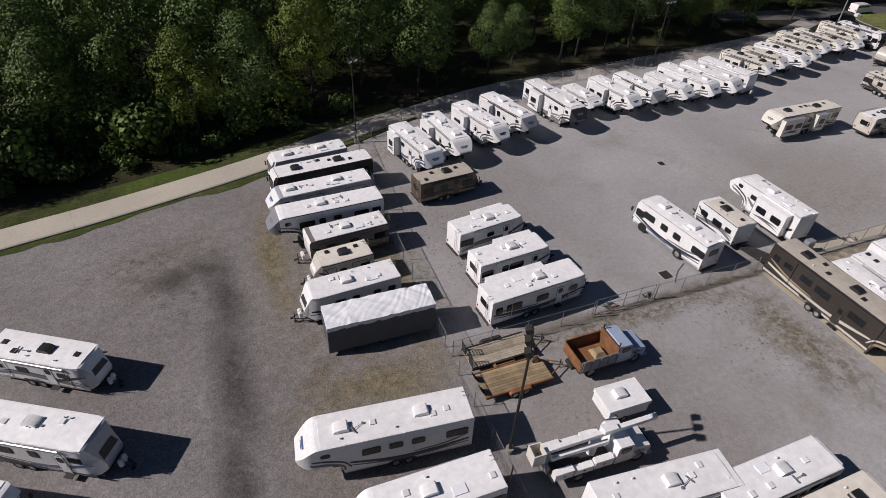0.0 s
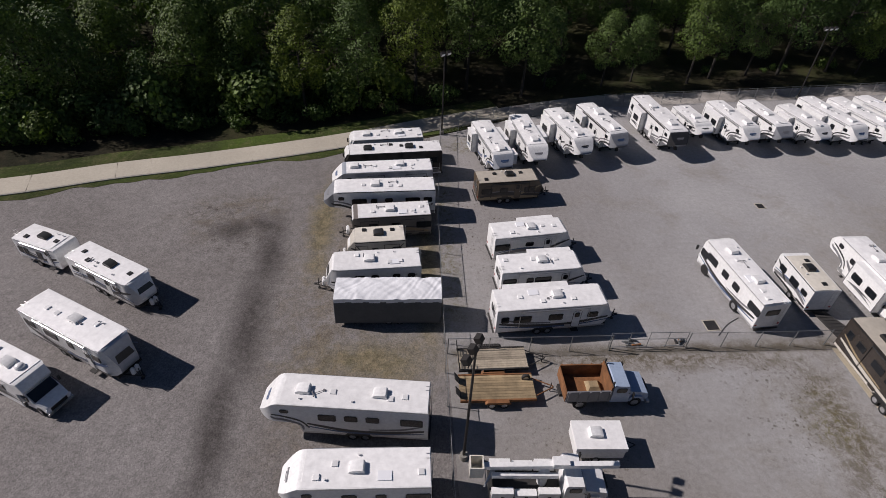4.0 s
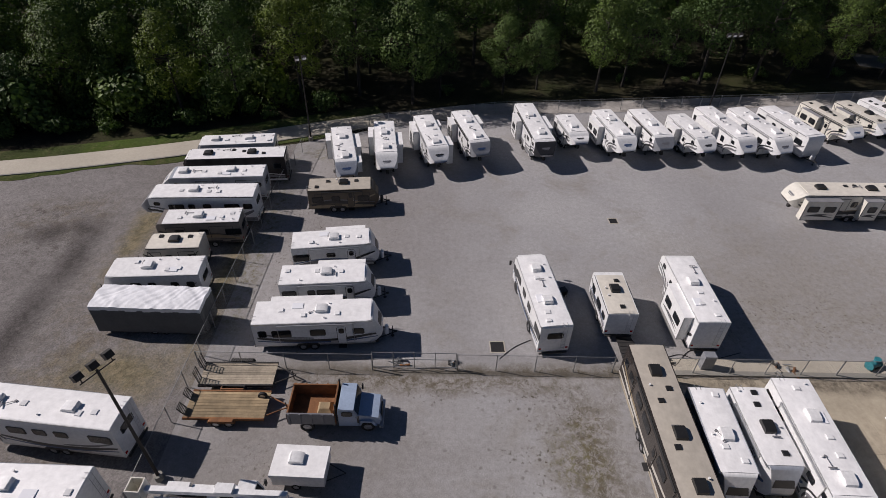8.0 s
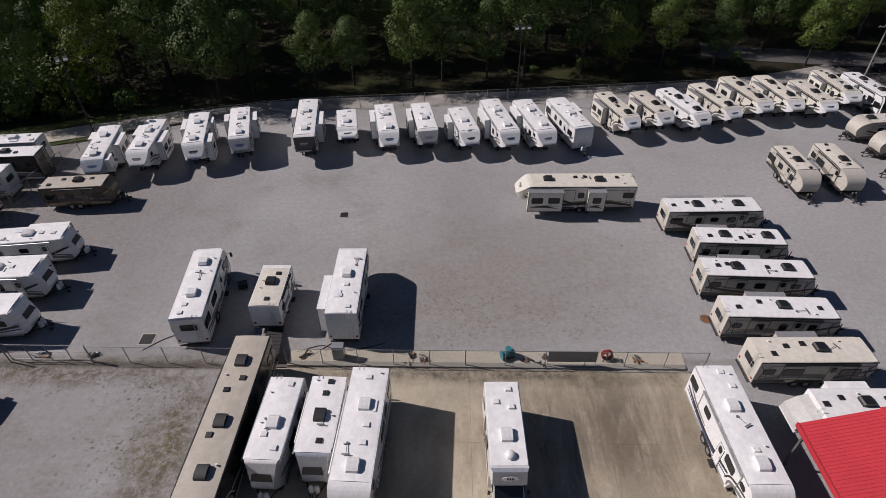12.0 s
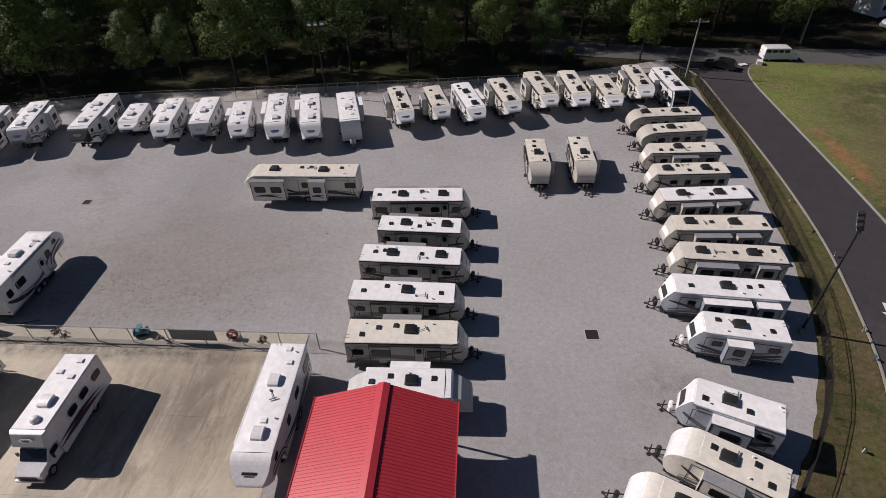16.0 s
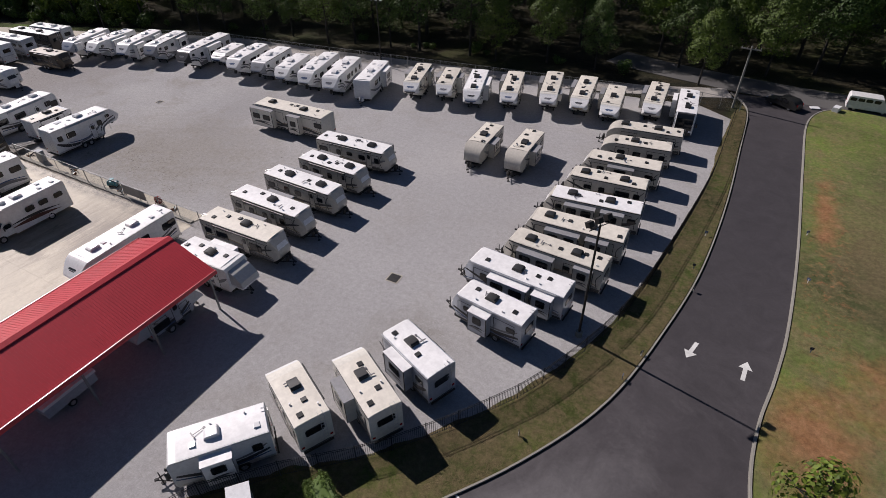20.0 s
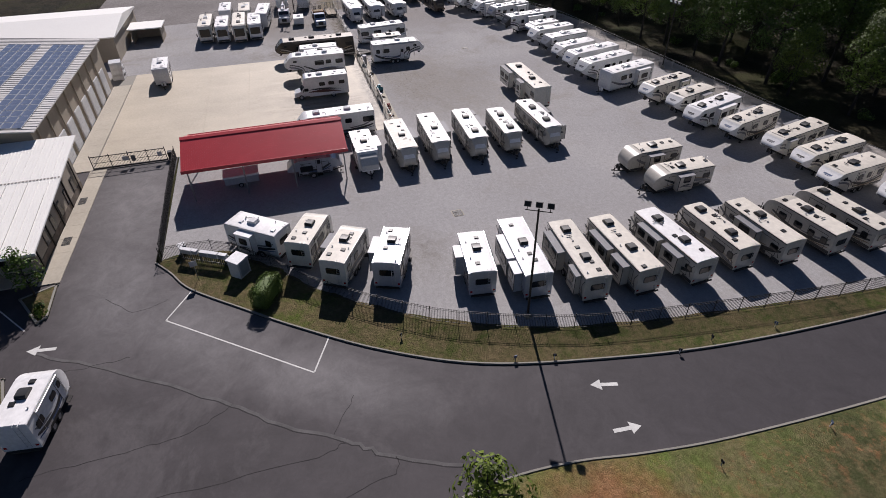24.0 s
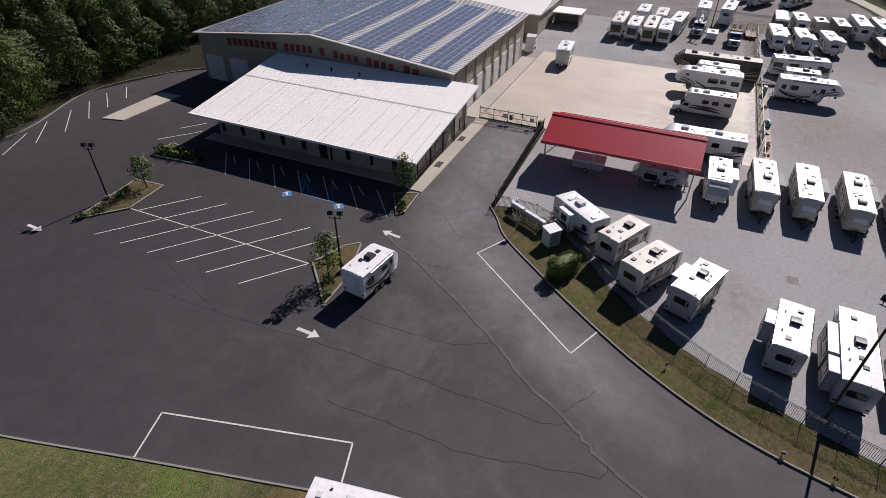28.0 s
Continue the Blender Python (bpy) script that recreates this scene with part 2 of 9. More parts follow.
def asphalt_material(name, lo, hi, worn):
    m, nt, b = blank(name)
    v = where(nt, True)
    c = ramp_node(nt, noise_node(nt, v, 0.06, 6, 0.6, 0.8), [(0.3, lo), (0.7, hi)])
    if worn:
        c = mix_node(nt, math_node(nt, "MULTIPLY", functools.reduce(lambda p, q: math_node(nt, "MAXIMUM", p, q), [spot(nt, v, x, y, rx, ry, tn, 0.45) for x, y, rx, ry, tn in ((88, -17.6, 15, 6.0, 0), (103, -17.2, 11, 5.0, 12), (111, -10, 9, 4.4, 47), (119.5, 0, 9, 3.0, 56))]), ramp_node(nt, noise_node(nt, v, 0.3, 7, 0.75, 1.5), [(0.3, (0.55,) * 3), (0.65, (1.0,) * 3)])), c, (0.148, 0.141, 0.143))
    if worn:
        c = mix_node(nt, math_node(nt, "MULTIPLY", spot(nt, v, 112, -52, 40, 30, 0, 0.3), 0.65), c, (0.033, 0.0275, 0.030))
        c = mix_node(nt, math_node(nt, "MULTIPLY", spot(nt, v, 127, 46, 14, 44, 0, 0.25), 0.8), c, (0.037, 0.0335, 0.0375))
        pale = ramp_node(nt, noise_node(nt, v, 0.07, 7, 0.72, 0.8), [(0.50, (0, 0, 0)), (0.58, (0.2,) * 3), (0.68, (0, 0, 0))])
        c = mix_node(nt, math_node(nt, "MULTIPLY", pale, spot(nt, v, 118, -6, 30, 22, 30, 0.6)), c, (0.17, 0.16, 0.16))
        c = mix_node(nt, 1.0, c, ramp_node(nt, noise_node(nt, v, 0.45, 7, 0.78, 0.6), [(0.3, (0.8,) * 3), (0.7, (1.2,) * 3)]), "MULTIPLY")
    c = mix_node(nt, 1.0, c, ramp_node(nt, noise_node(nt, v, 4.0, 6, 0.8), [(0.3, (0.92,) * 3), (0.7, (1.07,) * 3)]), "MULTIPLY")
    nt.links.new(c, b.inputs["Base Color"])
    b.inputs["Roughness"].default_value = 0.75 if worn else 0.8
    b.inputs["Specular IOR Level"].default_value = 0.35 if worn else 0.3
    bump_node(nt, b, noise_node(nt, v, 30.0, 4, 0.8), 0.2, 0.01)
    return m


def concrete_material(name, col, stain):
    m, nt, b = blank(name)
    v = where(nt, True)
    c = ramp_node(nt, noise_node(nt, v, 0.12, 6, 0.6), [(0.3, tuple(x * 0.8 for x in col)), (0.7, col)])
    if stain:
        mp = nt.nodes.new("ShaderNodeMapping")
        mp.inputs["Scale"].default_value = (0.35, 0.09, 1)
        nt.links.new(v, mp.inputs[0])
        f = ramp_node(nt, noise_node(nt, mp.outputs[0], 1.0, 7, 0.68, 0.4), [(0.36, (0, 0, 0)), (0.56, (0.95,) * 3)])
        f = mix_node(nt, math_node(nt, "MAXIMUM", math_node(nt, "MAXIMUM", spot(nt, v, 70.5, 8.5, 7, 6.5, 0, 0.7), math_node(nt, "MULTIPLY", spot(nt, v, 61, 5, 14, 11, 0, 0.8), 0.5)), 0.12), (0, 0, 0), f)
        brown = math_node(nt, "MULTIPLY", spot(nt, v, 70.5, 7.5, 7.5, 8, 0, 1.0), ramp_node(nt, noise_node(nt, v, 0.7, 8, 0.8), [(0.4, (0.0,) * 3), (0.62, (0.7,) * 3)]))
        c = mix_node(nt, brown, c, (0.19, 0.145, 0.09))
        c = mix_node(nt, f, c, (0.145, 0.118, 0.087))
        mq = nt.nodes.new("ShaderNodeMapping")
        mq.inputs["Scale"].default_value = (1.0, 0.22, 1)
        nt.links.new(v, mq.inputs[0])
        drag = ramp_node(nt, noise_node(nt, mq.outputs[0], 0.9, 8, 0.75, 0.8), [(0.48, (0, 0, 0)), (0.60, (0.85,) * 3)])
        c = mix_node(nt, math_node(nt, "MULTIPLY", drag, spot(nt, v, 69.5, 7.5, 8.5, 8.5, 0, 0.8)), c, (0.165, 0.13, 0.092))
        rim = math_node(nt, "MULTIPLY", spot(nt, v, 60, 13.2, 22, 1.1, 0, 0.8), ramp_node(nt, noise_node(nt, v, 0.9, 8, 0.85), [(0.4, (0.2,) * 3), (0.6, (0.95,) * 3)]))
        c = mix_node(nt, rim, c, (0.07, 0.058, 0.042))
    c = mix_node(nt, 1.0, c, ramp_node(nt, noise_node(nt, v, 3.0, 6, 0.8), [(0.3, (0.86,) * 3), (0.7, (1.1,) * 3)]), "MULTIPLY")
    nt.links.new(c, b.inputs["Base Color"])
    b.inputs["Roughness"].default_value = 0.62 if stain else 0.9
    bump_node(nt, b, noise_node(nt, v, 14.0, 4, 0.7), 0.25, 0.01)
    return m


def grass_material(name, lo, hi, soil=True, dry_col=(0.135, 0.105, 0.055), dry_at=0.48):
    m, nt, b = blank(name)
    v = where(nt, True)
    c = ramp_node(nt, noise_node(nt, v, 0.05, 6, 0.65), [(0.3, lo), (0.7, hi)])
    if not soil:
        c = mix_node(nt, math_node(nt, "MULTIPLY", spot(nt, v, 124.5, 44, 2.6, 28, 0, 0.5), 0.7), c, (0.062, 0.088, 0.023))
    zone = ramp_node(nt, noise_node(nt, v, 0.035, 4, 0.6, 1.0), [(0.38, (0.62, 0.6, 0.75)), (0.5, (0.95, 0.95, 0.95)), (0.6, (1.15, 1.3, 0.9))])
    c = mix_node(nt, 1.0, c, zone, "MULTIPLY")
    dry = ramp_node(nt, noise_node(nt, v, 0.22, 6, 0.75, 0.5), [(dry_at, (0, 0, 0)), (dry_at + 0.22, (0.8,) * 3)])
    c = mix_node(nt, dry, c, dry_col)
    thin = ramp_node(nt, noise_node(nt, v, 0.9, 8, 0.82, 0.4), [(dry_at + 0.04, (0, 0, 0)), (dry_at + 0.2, (0.75,) * 3)])
    c = mix_node(nt, thin, c, tuple(x * 1.15 for x in dry_col))
    if soil:
        worn = math_node(nt, "MULTIPLY", math_node(nt, "MAXIMUM", spot(nt, v, 146, 46, 10, 9, 20, 1.1), spot(nt, v, 139, 40, 4, 9, 0, 1.2)), 0.7)
        c = mix_node(nt, worn, c, (0.15, 0.115, 0.065))
        clay = ramp_node(nt, noise_node(nt, v, 0.9, 6, 0.8), [(0.3, (0.22, 0.10, 0.045)), (0.7, (0.36, 0.19, 0.10))])
        mask = spot(nt, v, 145.5, 25.5, 14.5, 4.4, 36, 1.3)
        mask = math_node(nt, "MAXIMUM", mask, spot(nt, v, 134.4, 15.5, 3.2, 5.5, 0, 1.0))
        mask = math_node(nt, "MAXIMUM", mask, spot(nt, v, 135, 46, 1.2, 7, 0, 1.3))
        mask = math_node(nt, "MAXIMUM", mask, spot(nt, v, 137, -8, 2, 6, 10, 1.2))
        flecks = math_node(nt, "MULTIPLY", spot(nt, v, 135.2, 38, 2.2, 26, 0, 0.8), ramp_node(nt, noise_node(nt, v, 1.3, 7, 0.8), [(0.52, (0, 0, 0)), (0.62, (0.9,) * 3)]))
        mask = math_node(nt, "MAXIMUM", mask, flecks)
        c = mix_node(nt, math_node(nt, "MULTIPLY", mask, 0.9), c, clay)
    c = mix_node(nt, 1.0, c, ramp_node(nt, noise_node(nt, v, 2.5, 7, 0.85), [(0.32, (0.6,) * 3), (0.68, (1.35,) * 3)]), "MULTIPLY")
    nt.links.new(c, b.inputs["Base Color"])
    b.inputs["Roughness"].default_value = 1.0
    b.inputs["Specular IOR Level"].default_value = 0.1
    bump_node(nt, b, noise_node(nt, v, 6.0, 6, 0.85), 1.0, 0.12)
    return m


def leaf_material(name, lo, hi):
    m, nt, b = blank(name)
    isl = nt.nodes.new("ShaderNodeNewGeometry").outputs["Random Per Island"]
    c = ramp_node(nt, isl, [(0.0, lo), (0.75, hi), (1.0, tuple(x * 1.25 for x in hi))])
    r = nt.nodes.new("ShaderNodeObjectInfo").outputs["Random"]
    tone = ramp_node(nt, r, [(0.0, (0.62, 0.7, 0.7)), (0.5, (1, 1, 1)), (0.88, (1.12, 1.06, 0.85)), (1.0, (1.42, 1.22, 0.7))])
    c = mix_node(nt, 1.0, c, tone, "MULTIPLY")
    nt.links.new(c, b.inputs["Base Color"])
    b.inputs["Roughness"].default_value = 0.6
    b.inputs["Specular IOR Level"].default_value = 0.25
    tr = nt.nodes.new("ShaderNodeBsdfTranslucent")
    nt.links.new(mix_node(nt, 1.0, c, (1.1, 1.3, 0.5), "MULTIPLY"), tr.inputs[0])
    mx = nt.nodes.new("ShaderNodeMixShader")
    mx.inputs[0].default_value = 0.12
    nt.links.new(b.outputs[0], mx.inputs[1])
    nt.links.new(tr.outputs[0], mx.inputs[2])
    nt.links.new(mx.outputs[0], nt.nodes["Material Output"].inputs[0])
    return m


M_GRAVEL, M_YARD = gravel_material(), storage_gravel_material()
M_ASPHALT = asphalt_material("parking_asphalt", (0.042, 0.037, 0.0395), (0.064, 0.057, 0.06), True)
M_ROAD = asphalt_material("old_road_asphalt", (0.07, 0.067, 0.066), (0.10, 0.097, 0.094), False)
M_PAD = concrete_material("stained_concrete", (0.485, 0.425, 0.32), True)
M_LANE = concrete_material("pale_concrete", (0.45, 0.41, 0.335), False)
M_KERB = concrete_material("kerb_concrete", (0.27, 0.258, 0.225), False)
M_TRACK = surface("dusty_track", (0.38, 0.355, 0.325), 0.55, 0.35, 2.5, 0.95, bump=0.3, world=True)
M_GRASS = grass_material("mown_grass", (0.094, 0.112, 0.037), (0.16, 0.19, 0.063), True, (0.185, 0.15, 0.08), 0.45)
M_VERGE = grass_material("verge_grass", (0.039, 0.049, 0.0155), (0.08, 0.097, 0.028), False, (0.135, 0.102, 0.058), 0.40)
M_LUSH = grass_material("lush_grass", (0.042, 0.058, 0.017), (0.075, 0.1, 0.027), False, (0.13, 0.11, 0.06), 0.5)
M_SOIL = surface("bare_soil", (0.20, 0.15, 0.105), 0.55, 0.6, 5.0, 0.95, bump=0.5, world=True)
# floor colours are near-black: the shade under the trees is put into them
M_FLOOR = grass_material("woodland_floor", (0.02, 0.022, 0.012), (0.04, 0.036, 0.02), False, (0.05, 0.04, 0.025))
M_LEAF = leaf_material("leaves", (0.04, 0.066, 0.016), (0.08, 0.126, 0.029))
M_YOUNG = leaf_material("young_leaves", (0.06, 0.1, 0.018), (0.13, 0.19, 0.04))
M_SHRUB = leaf_material("shrub_leaves", (0.033, 0.06, 0.013), (0.08, 0.128, 0.028))
M_BARK = surface("bark", (0.04, 0.034, 0.028), 0.5, 1.0, 8.0, 0.95, bump=0.6)
M_WHITE = surface("white_fibreglass", (0.78, 0.78, 0.77), 0.92, 0.5, 4.0, 0.28, bump=0.0, vary=0.06, coat=0.3)
M_CREAM = surface("cream_fibreglass", (0.72, 0.69, 0.61), 0.92, 0.5, 4.0, 0.3, bump=0.0, vary=0.08, coat=0.3)
M_BEIGE = surface("beige_fibreglass", (0.52, 0.49, 0.43), 0.9, 0.5, 4.0, 0.32, bump=0.0, vary=0.08, coat=0.25)
M_GREYCAP = surface("grey_fibreglass", (0.24, 0.25, 0.27), 0.85, 0.5, 4.0, 0.3, bump=0.0, coat=0.4)
M_SILVER = surface("silver_paint", (0.42, 0.45, 0.50), 0.88, 0.5, 4.0, 0.28, 0.25, bump=0.0, coat=0.4)
M_TAUPE = surface("taupe_paint", (0.21, 0.185, 0.165), 0.85, 0.5, 4.0, 0.32, bump=0.0, coat=0.25)
M_COACH = surface("dark_coach_paint", (0.045, 0.037, 0.032), 0.75, 0.5, 4.0, 0.25, bump=0.0, coat=0.5)
M_SLIDETOP = surface("grey_slide_awning", (0.25, 0.25, 0.26), 0.85, 0.5, 4.0, 0.7, bump=0.0, vary=0.2)
M_BROWN = surface("brown_paint", (0.10, 0.075, 0.05), 0.75, 0.5, 4.0, 0.35, bump=0.0, coat=0.3)
M_ROOF_W = surface("white_roof_membrane", (0.80, 0.795, 0.785), 0.94, 0.5, 2.0, 0.55, bump=0.0, vary=0.06, streak=0.10)
M_ROOF_D = surface("brown_roof_membrane", (0.44, 0.40, 0.335), 0.9, 0.5, 2.0, 0.6, bump=0.0, streak=0.1)
M_ROOF_T = surface("tan_roof_membrane", (0.67, 0.63, 0.545), 0.92, 0.5, 2.0, 0.6, bump=0.0, vary=0.08, streak=0.10)
M_TRIM = surface("aluminium_trim", (0.6, 0.6, 0.6), 0.8, 2.0, 9.0, 0.35, 0.8, bump=0.0)
M_BLACK = surface("black_plastic", (0.018, 0.018, 0.018), 0.7, 2.0, 9.0, 0.45, bump=0.05)
M_CHASSIS = surface("dark_chassis", (0.03, 0.028, 0.027), 0.6, 2.0, 9.0, 0.8, bump=0.1)
M_TYRE = surface("tyre_rubber", (0.022, 0.022, 0.022), 0.7, 2.0, 9.0, 0.85, bump=0.1)
M_RIM = surface("wheel_rim", (0.55, 0.55, 0.56), 0.6, 3.0, 9.0, 0.35, 0.7, bump=0.0)
M_STRIPE_G = surface("grey_graphic", (0.17, 0.17, 0.18), 0.9, 1.0, 6.0, 0.35, bump=0.0)
M_STRIPE_B = surface("blue_graphic", (0.05, 0.09, 0.19), 0.9, 1.0, 6.0, 0.35, bump=0.0)
M_STRIPE_T = surface("gold_graphic", (0.27, 0.21, 0.13), 0.9, 1.0, 6.0, 0.35, bump=0.0)
M_STRIPE_K = surface("black_graphic", (0.03, 0.03, 0.032), 0.9, 1.0, 6.0, 0.35, bump=0.0)
M_STRIPE_R = surface("dark_red_graphic", (0.09, 0.03, 0.022), 0.9, 1.0, 6.0, 0.35, bump=0.0)
M_STEEL = surface("galvanised_steel", (0.33, 0.34, 0.34), 0.75, 1.5, 9.0, 0.5, 0.7, bump=0.05)
M_IRON = surface("black_iron", (0.015, 0.015, 0.016), 0.7, 1.5, 9.0, 0.55, bump=0.05)
M_RUST = surface("rusty_steel", (0.26, 0.115, 0.045), 0.45, 1.5, 9.0, 0.85, 0.1, bump=0.3)
M_SEAM = surface("dirty_joint", (0.30, 0.28, 0.25), 0.6, 1.0, 6.0, 0.8, bump=0.0)
M_RED = surface("red_roof_paint", (0.51, 0.044, 0.056), 0.88, 0.35, 5.0, 0.32, bump=0.03)
M_OFFROOF = surface("white_metal_roof", (0.90, 0.89, 0.84), 0.97, 0.2, 30.0, 0.45, bump=0.0, streak=0.12)
M_STONE = surface("brown_stone", (0.19, 0.155, 0.125), 0.5, 1.6, 6.0, 0.9, bump=0.5)
# lightened: sky glare on the hall roof is put into the colour
M_BIGROOF = surface("grey_metal_roof", (0.60, 0.585, 0.56), 0.85, 0.2, 2.5, 0.45, 0.1, bump=0.03)
M_STUCCO = surface("tan_stucco", (0.40, 0.35, 0.28), 0.85, 0.4, 7.0, 0.9, bump=0.2)
M_SIGN = surface("red_sign_paint", (0.26, 0.022, 0.022), 0.85, 1.0, 5.0, 0.5, bump=0.0)
M_DOORW = surface("white_door_paint", (0.66, 0.67, 0.68), 0.88, 1.0, 5.0, 0.5, bump=0.0)
M_MARK = surface("road_paint", (0.66, 0.66, 0.63), 0.75, 0.8, 6.0, 0.8, bump=0.0, world=True)
M_MARKB = surface("blue_road_paint", (0.05, 0.20, 0.42), 0.7, 0.8, 6.0, 0.8, bump=0.0, world=True)
M_WORNSEAM = surface("worn_asphalt_seam", (0.105, 0.10, 0.10), 0.6, 0.8, 5.0, 0.85, bump=0.1, world=True)
M_CRACK = surface("crack_filler", (0.03, 0.027, 0.028), 0.7, 0.8, 6.0, 0.9, bump=0.0, world=True)
M_WOOD = surface("weathered_plank", (0.44, 0.33, 0.19), 0.5, 0.9, 8.0, 0.85, bump=0.3, vary=0.4)
M_WOODGREY = surface("grey_plank", (0.42, 0.36, 0.27), 0.6, 1.0, 8.0, 0.85, bump=0.3, vary=0.35)
M_POLE = surface("dark_pole", (0.03, 0.027, 0.025), 0.7, 1.5, 9.0, 0.6, 0.3, bump=0.1)
M_TARPW = surface("white_cover_cloth", (0.74, 0.75, 0.77), 0.9, 0.8, 5.0, 0.7, bump=0.1)
M_TARPG = surface("grey_cover_cloth", (0.10, 0.105, 0.11), 0.8, 0.8, 5.0, 0.8, bump=0.1)
M_CANVAS = surface("tent_canvas", (0.50, 0.50, 0.48), 0.85, 0.8, 5.0, 0.8, bump=0.1)
M_TEAL = surface("teal_paint", (0.03, 0.22, 0.26), 0.7, 1.5, 6.0, 0.5, bump=0.05)
M_BLUE = surface("pale_blue_truck_paint", (0.33, 0.41, 0.53), 0.85, 1.0, 6.0, 0.3, bump=0.0, coat=0.5)
M_REDLENS = surface("red_lens", (0.35, 0.01, 0.01), 0.9, 3.0, 9.0, 0.2, bump=0.0)
M_AMBER = surface("amber_lens", (0.5, 0.2, 0.02), 0.9, 3.0, 9.0, 0.2, bump=0.0)
M_PANELGRID = surface("solar_frame", (0.62, 0.64, 0.67), 0.9, 2.0, 9.0, 0.4, 0.2, bump=0.0)


def glass_material():
    m, nt, b = blank("dark_glass")
    b.inputs["Base Color"].default_value = (0.012, 0.014, 0.017, 1)
    b.inputs["Roughness"].default_value = 0.06
    return m


def solar_material():
    m, nt, b = blank("solar_cell")
    v = where(nt, False)
    # cell blues are raised to carry the sky's reflection in the base colour
    nt.links.new(ramp_node(nt, noise_node(nt, v, 0.6, 4), [(0.3, (0.10, 0.125, 0.185)), (0.7, (0.14, 0.17, 0.245))]), b.inputs["Base Color"])
    b.inputs["Roughness"].default_value = 0.12
    return m


def lamp_material():
    m, nt, b = blank("lamp_lens")
    b.inputs["Base Color"].default_value = (0.75, 0.76, 0.78, 1)
    b.inputs["Roughness"].default_value = 0.15
    return m


M_GLASS, M_SOLAR, M_LENS = glass_material(), solar_material(), lamp_material()

# ---- mesh helpers ----


def box(bm, x0, x1, y0, y1, z0, z1, mi=0):
    vs = [bm.verts.new(p) for p in ((x0, y0, z0), (x1, y0, z0), (x1, y1, z0), (x0, y1, z0), (x0, y0, z1), (x1, y0, z1), (x1, y1, z1), (x0, y1, z1))]
    for q in ((3, 2, 1, 0), (4, 5, 6, 7), (0, 1, 5, 4), (1, 2, 6, 5), (2, 3, 7, 6), (3, 0, 4, 7)):
        bm.faces.new([vs[i] for i in q]).material_index = mi
    return vs


def obox(bm, c, u, half, mi=0):
    """A box round c with its long axis along u in the plan; half sizes along, across, up."""
    a = math.atan2(u[1], u[0])
    vs = box(bm, -half[0], half[0], -half[1], half[1], -half[2], half[2], mi)
    bmesh.ops.transform(bm, matrix=Matrix.Translation(c) @ Matrix.Rotation(a, 4, "Z"), verts=vs)
    return vs


def bar(bm, a, b, r, n=6, mi=0, r2=None):
    """A round bar from a to b."""
    a, b = Vector(a), Vector(b)
    d = b - a
    q = d.to_track_quat("Z", "Y").to_matrix()
    r2 = r if r2 is None else r2
    ring = [[bm.verts.new(p + q @ Vector((rr * math.cos(k * math.tau / n), rr * math.sin(k * math.tau / n), 0))) for k in range(n)] for p, rr in ((a, r), (b, r2))]
    for k in range(n):
        bm.faces.new((ring[0][k], ring[0][(k + 1) % n], ring[1][(k + 1) % n], ring[1][k])).material_index = mi
    bm.faces.new(ring[0][::-1]).material_index = mi
    bm.faces.new(ring[1]).material_index = mi


def side_shape(bm, pts, y0, y1, mi=0):
    """A solid whose outline in x and z is pts (anticlockwise seen from -y), from y0 to y1."""
    a = [bm.verts.new((x, y0, z)) for x, z in pts]
    b = [bm.verts.new((x, y1, z)) for x, z in pts]
    n = len(pts)
    bm.faces.new(a).material_index = mi
    bm.faces.new(b[::-1]).material_index = mi
    for i in range(n):
        bm.faces.new((a[i], b[i], b[(i + 1) % n], a[(i + 1) % n])).material_index = mi
    return a + b


def plan_shape(bm, pts, z0, z1, mi=0):
    a = [bm.verts.new((x, y, z0)) for x, y in pts]
    b = [bm.verts.new((x, y, z1)) for x, y in pts]
    n = len(pts)
    bm.faces.new(a[::-1]).material_index = mi
    bm.faces.new(b).material_index = mi
    for i in range(n):
        bm.faces.new((a[i], a[(i + 1) % n], b[(i + 1) % n], b[i])).material_index = mi


def soften(bm, w, seg=2):
    bmesh.ops.bevel(bm, geom=[e for e in bm.edges if e.calc_face_angle(0) > 0.5], offset=w, segments=seg, affect="EDGES", clamp_overlap=True)


def mesh_of(name, bm, *mats):
    bmesh.ops.recalc_face_normals(bm, faces=bm.faces)
    me = bpy.data.meshes.new(name)
    bm.to_mesh(me)
    bm.free()
    for m in mats:
        me.materials.append(m)
    if len(me.polygons) > 7:
        me.polygons.foreach_set("use_smooth", [True] * len(me.polygons))
        me.set_sharp_from_angle(angle=radians(38))
    return me


def put(name, me, parent=None, m=None, label=""):
    ob = new(name, me)
    if parent is not None:
        ob.parent = parent
    if m is not None:
        ob.matrix_local = m
    if label:
        ob["label"] = label
    return ob


def part(name, bm, material, parent, label="", m=None):
    mats = material if isinstance(material, (list, tuple)) else (material,)
    return put(name, mesh_of(name, bm, *mats), parent, m, label)


def thing(name, x, y, yaw=0.0, z=0.0, label="", category="", group="", kind=""):
    ob = new(name)
    ob.empty_display_size = 0.3
    ob.matrix_world = pose(x, y, z, 0, 0, yaw)
    return tagged(ob, label, category, group, kind)


MESHES = {}


def kept(key, make):
    if key not in MESHES:
        MESHES[key] = make()
    return MESHES[key]


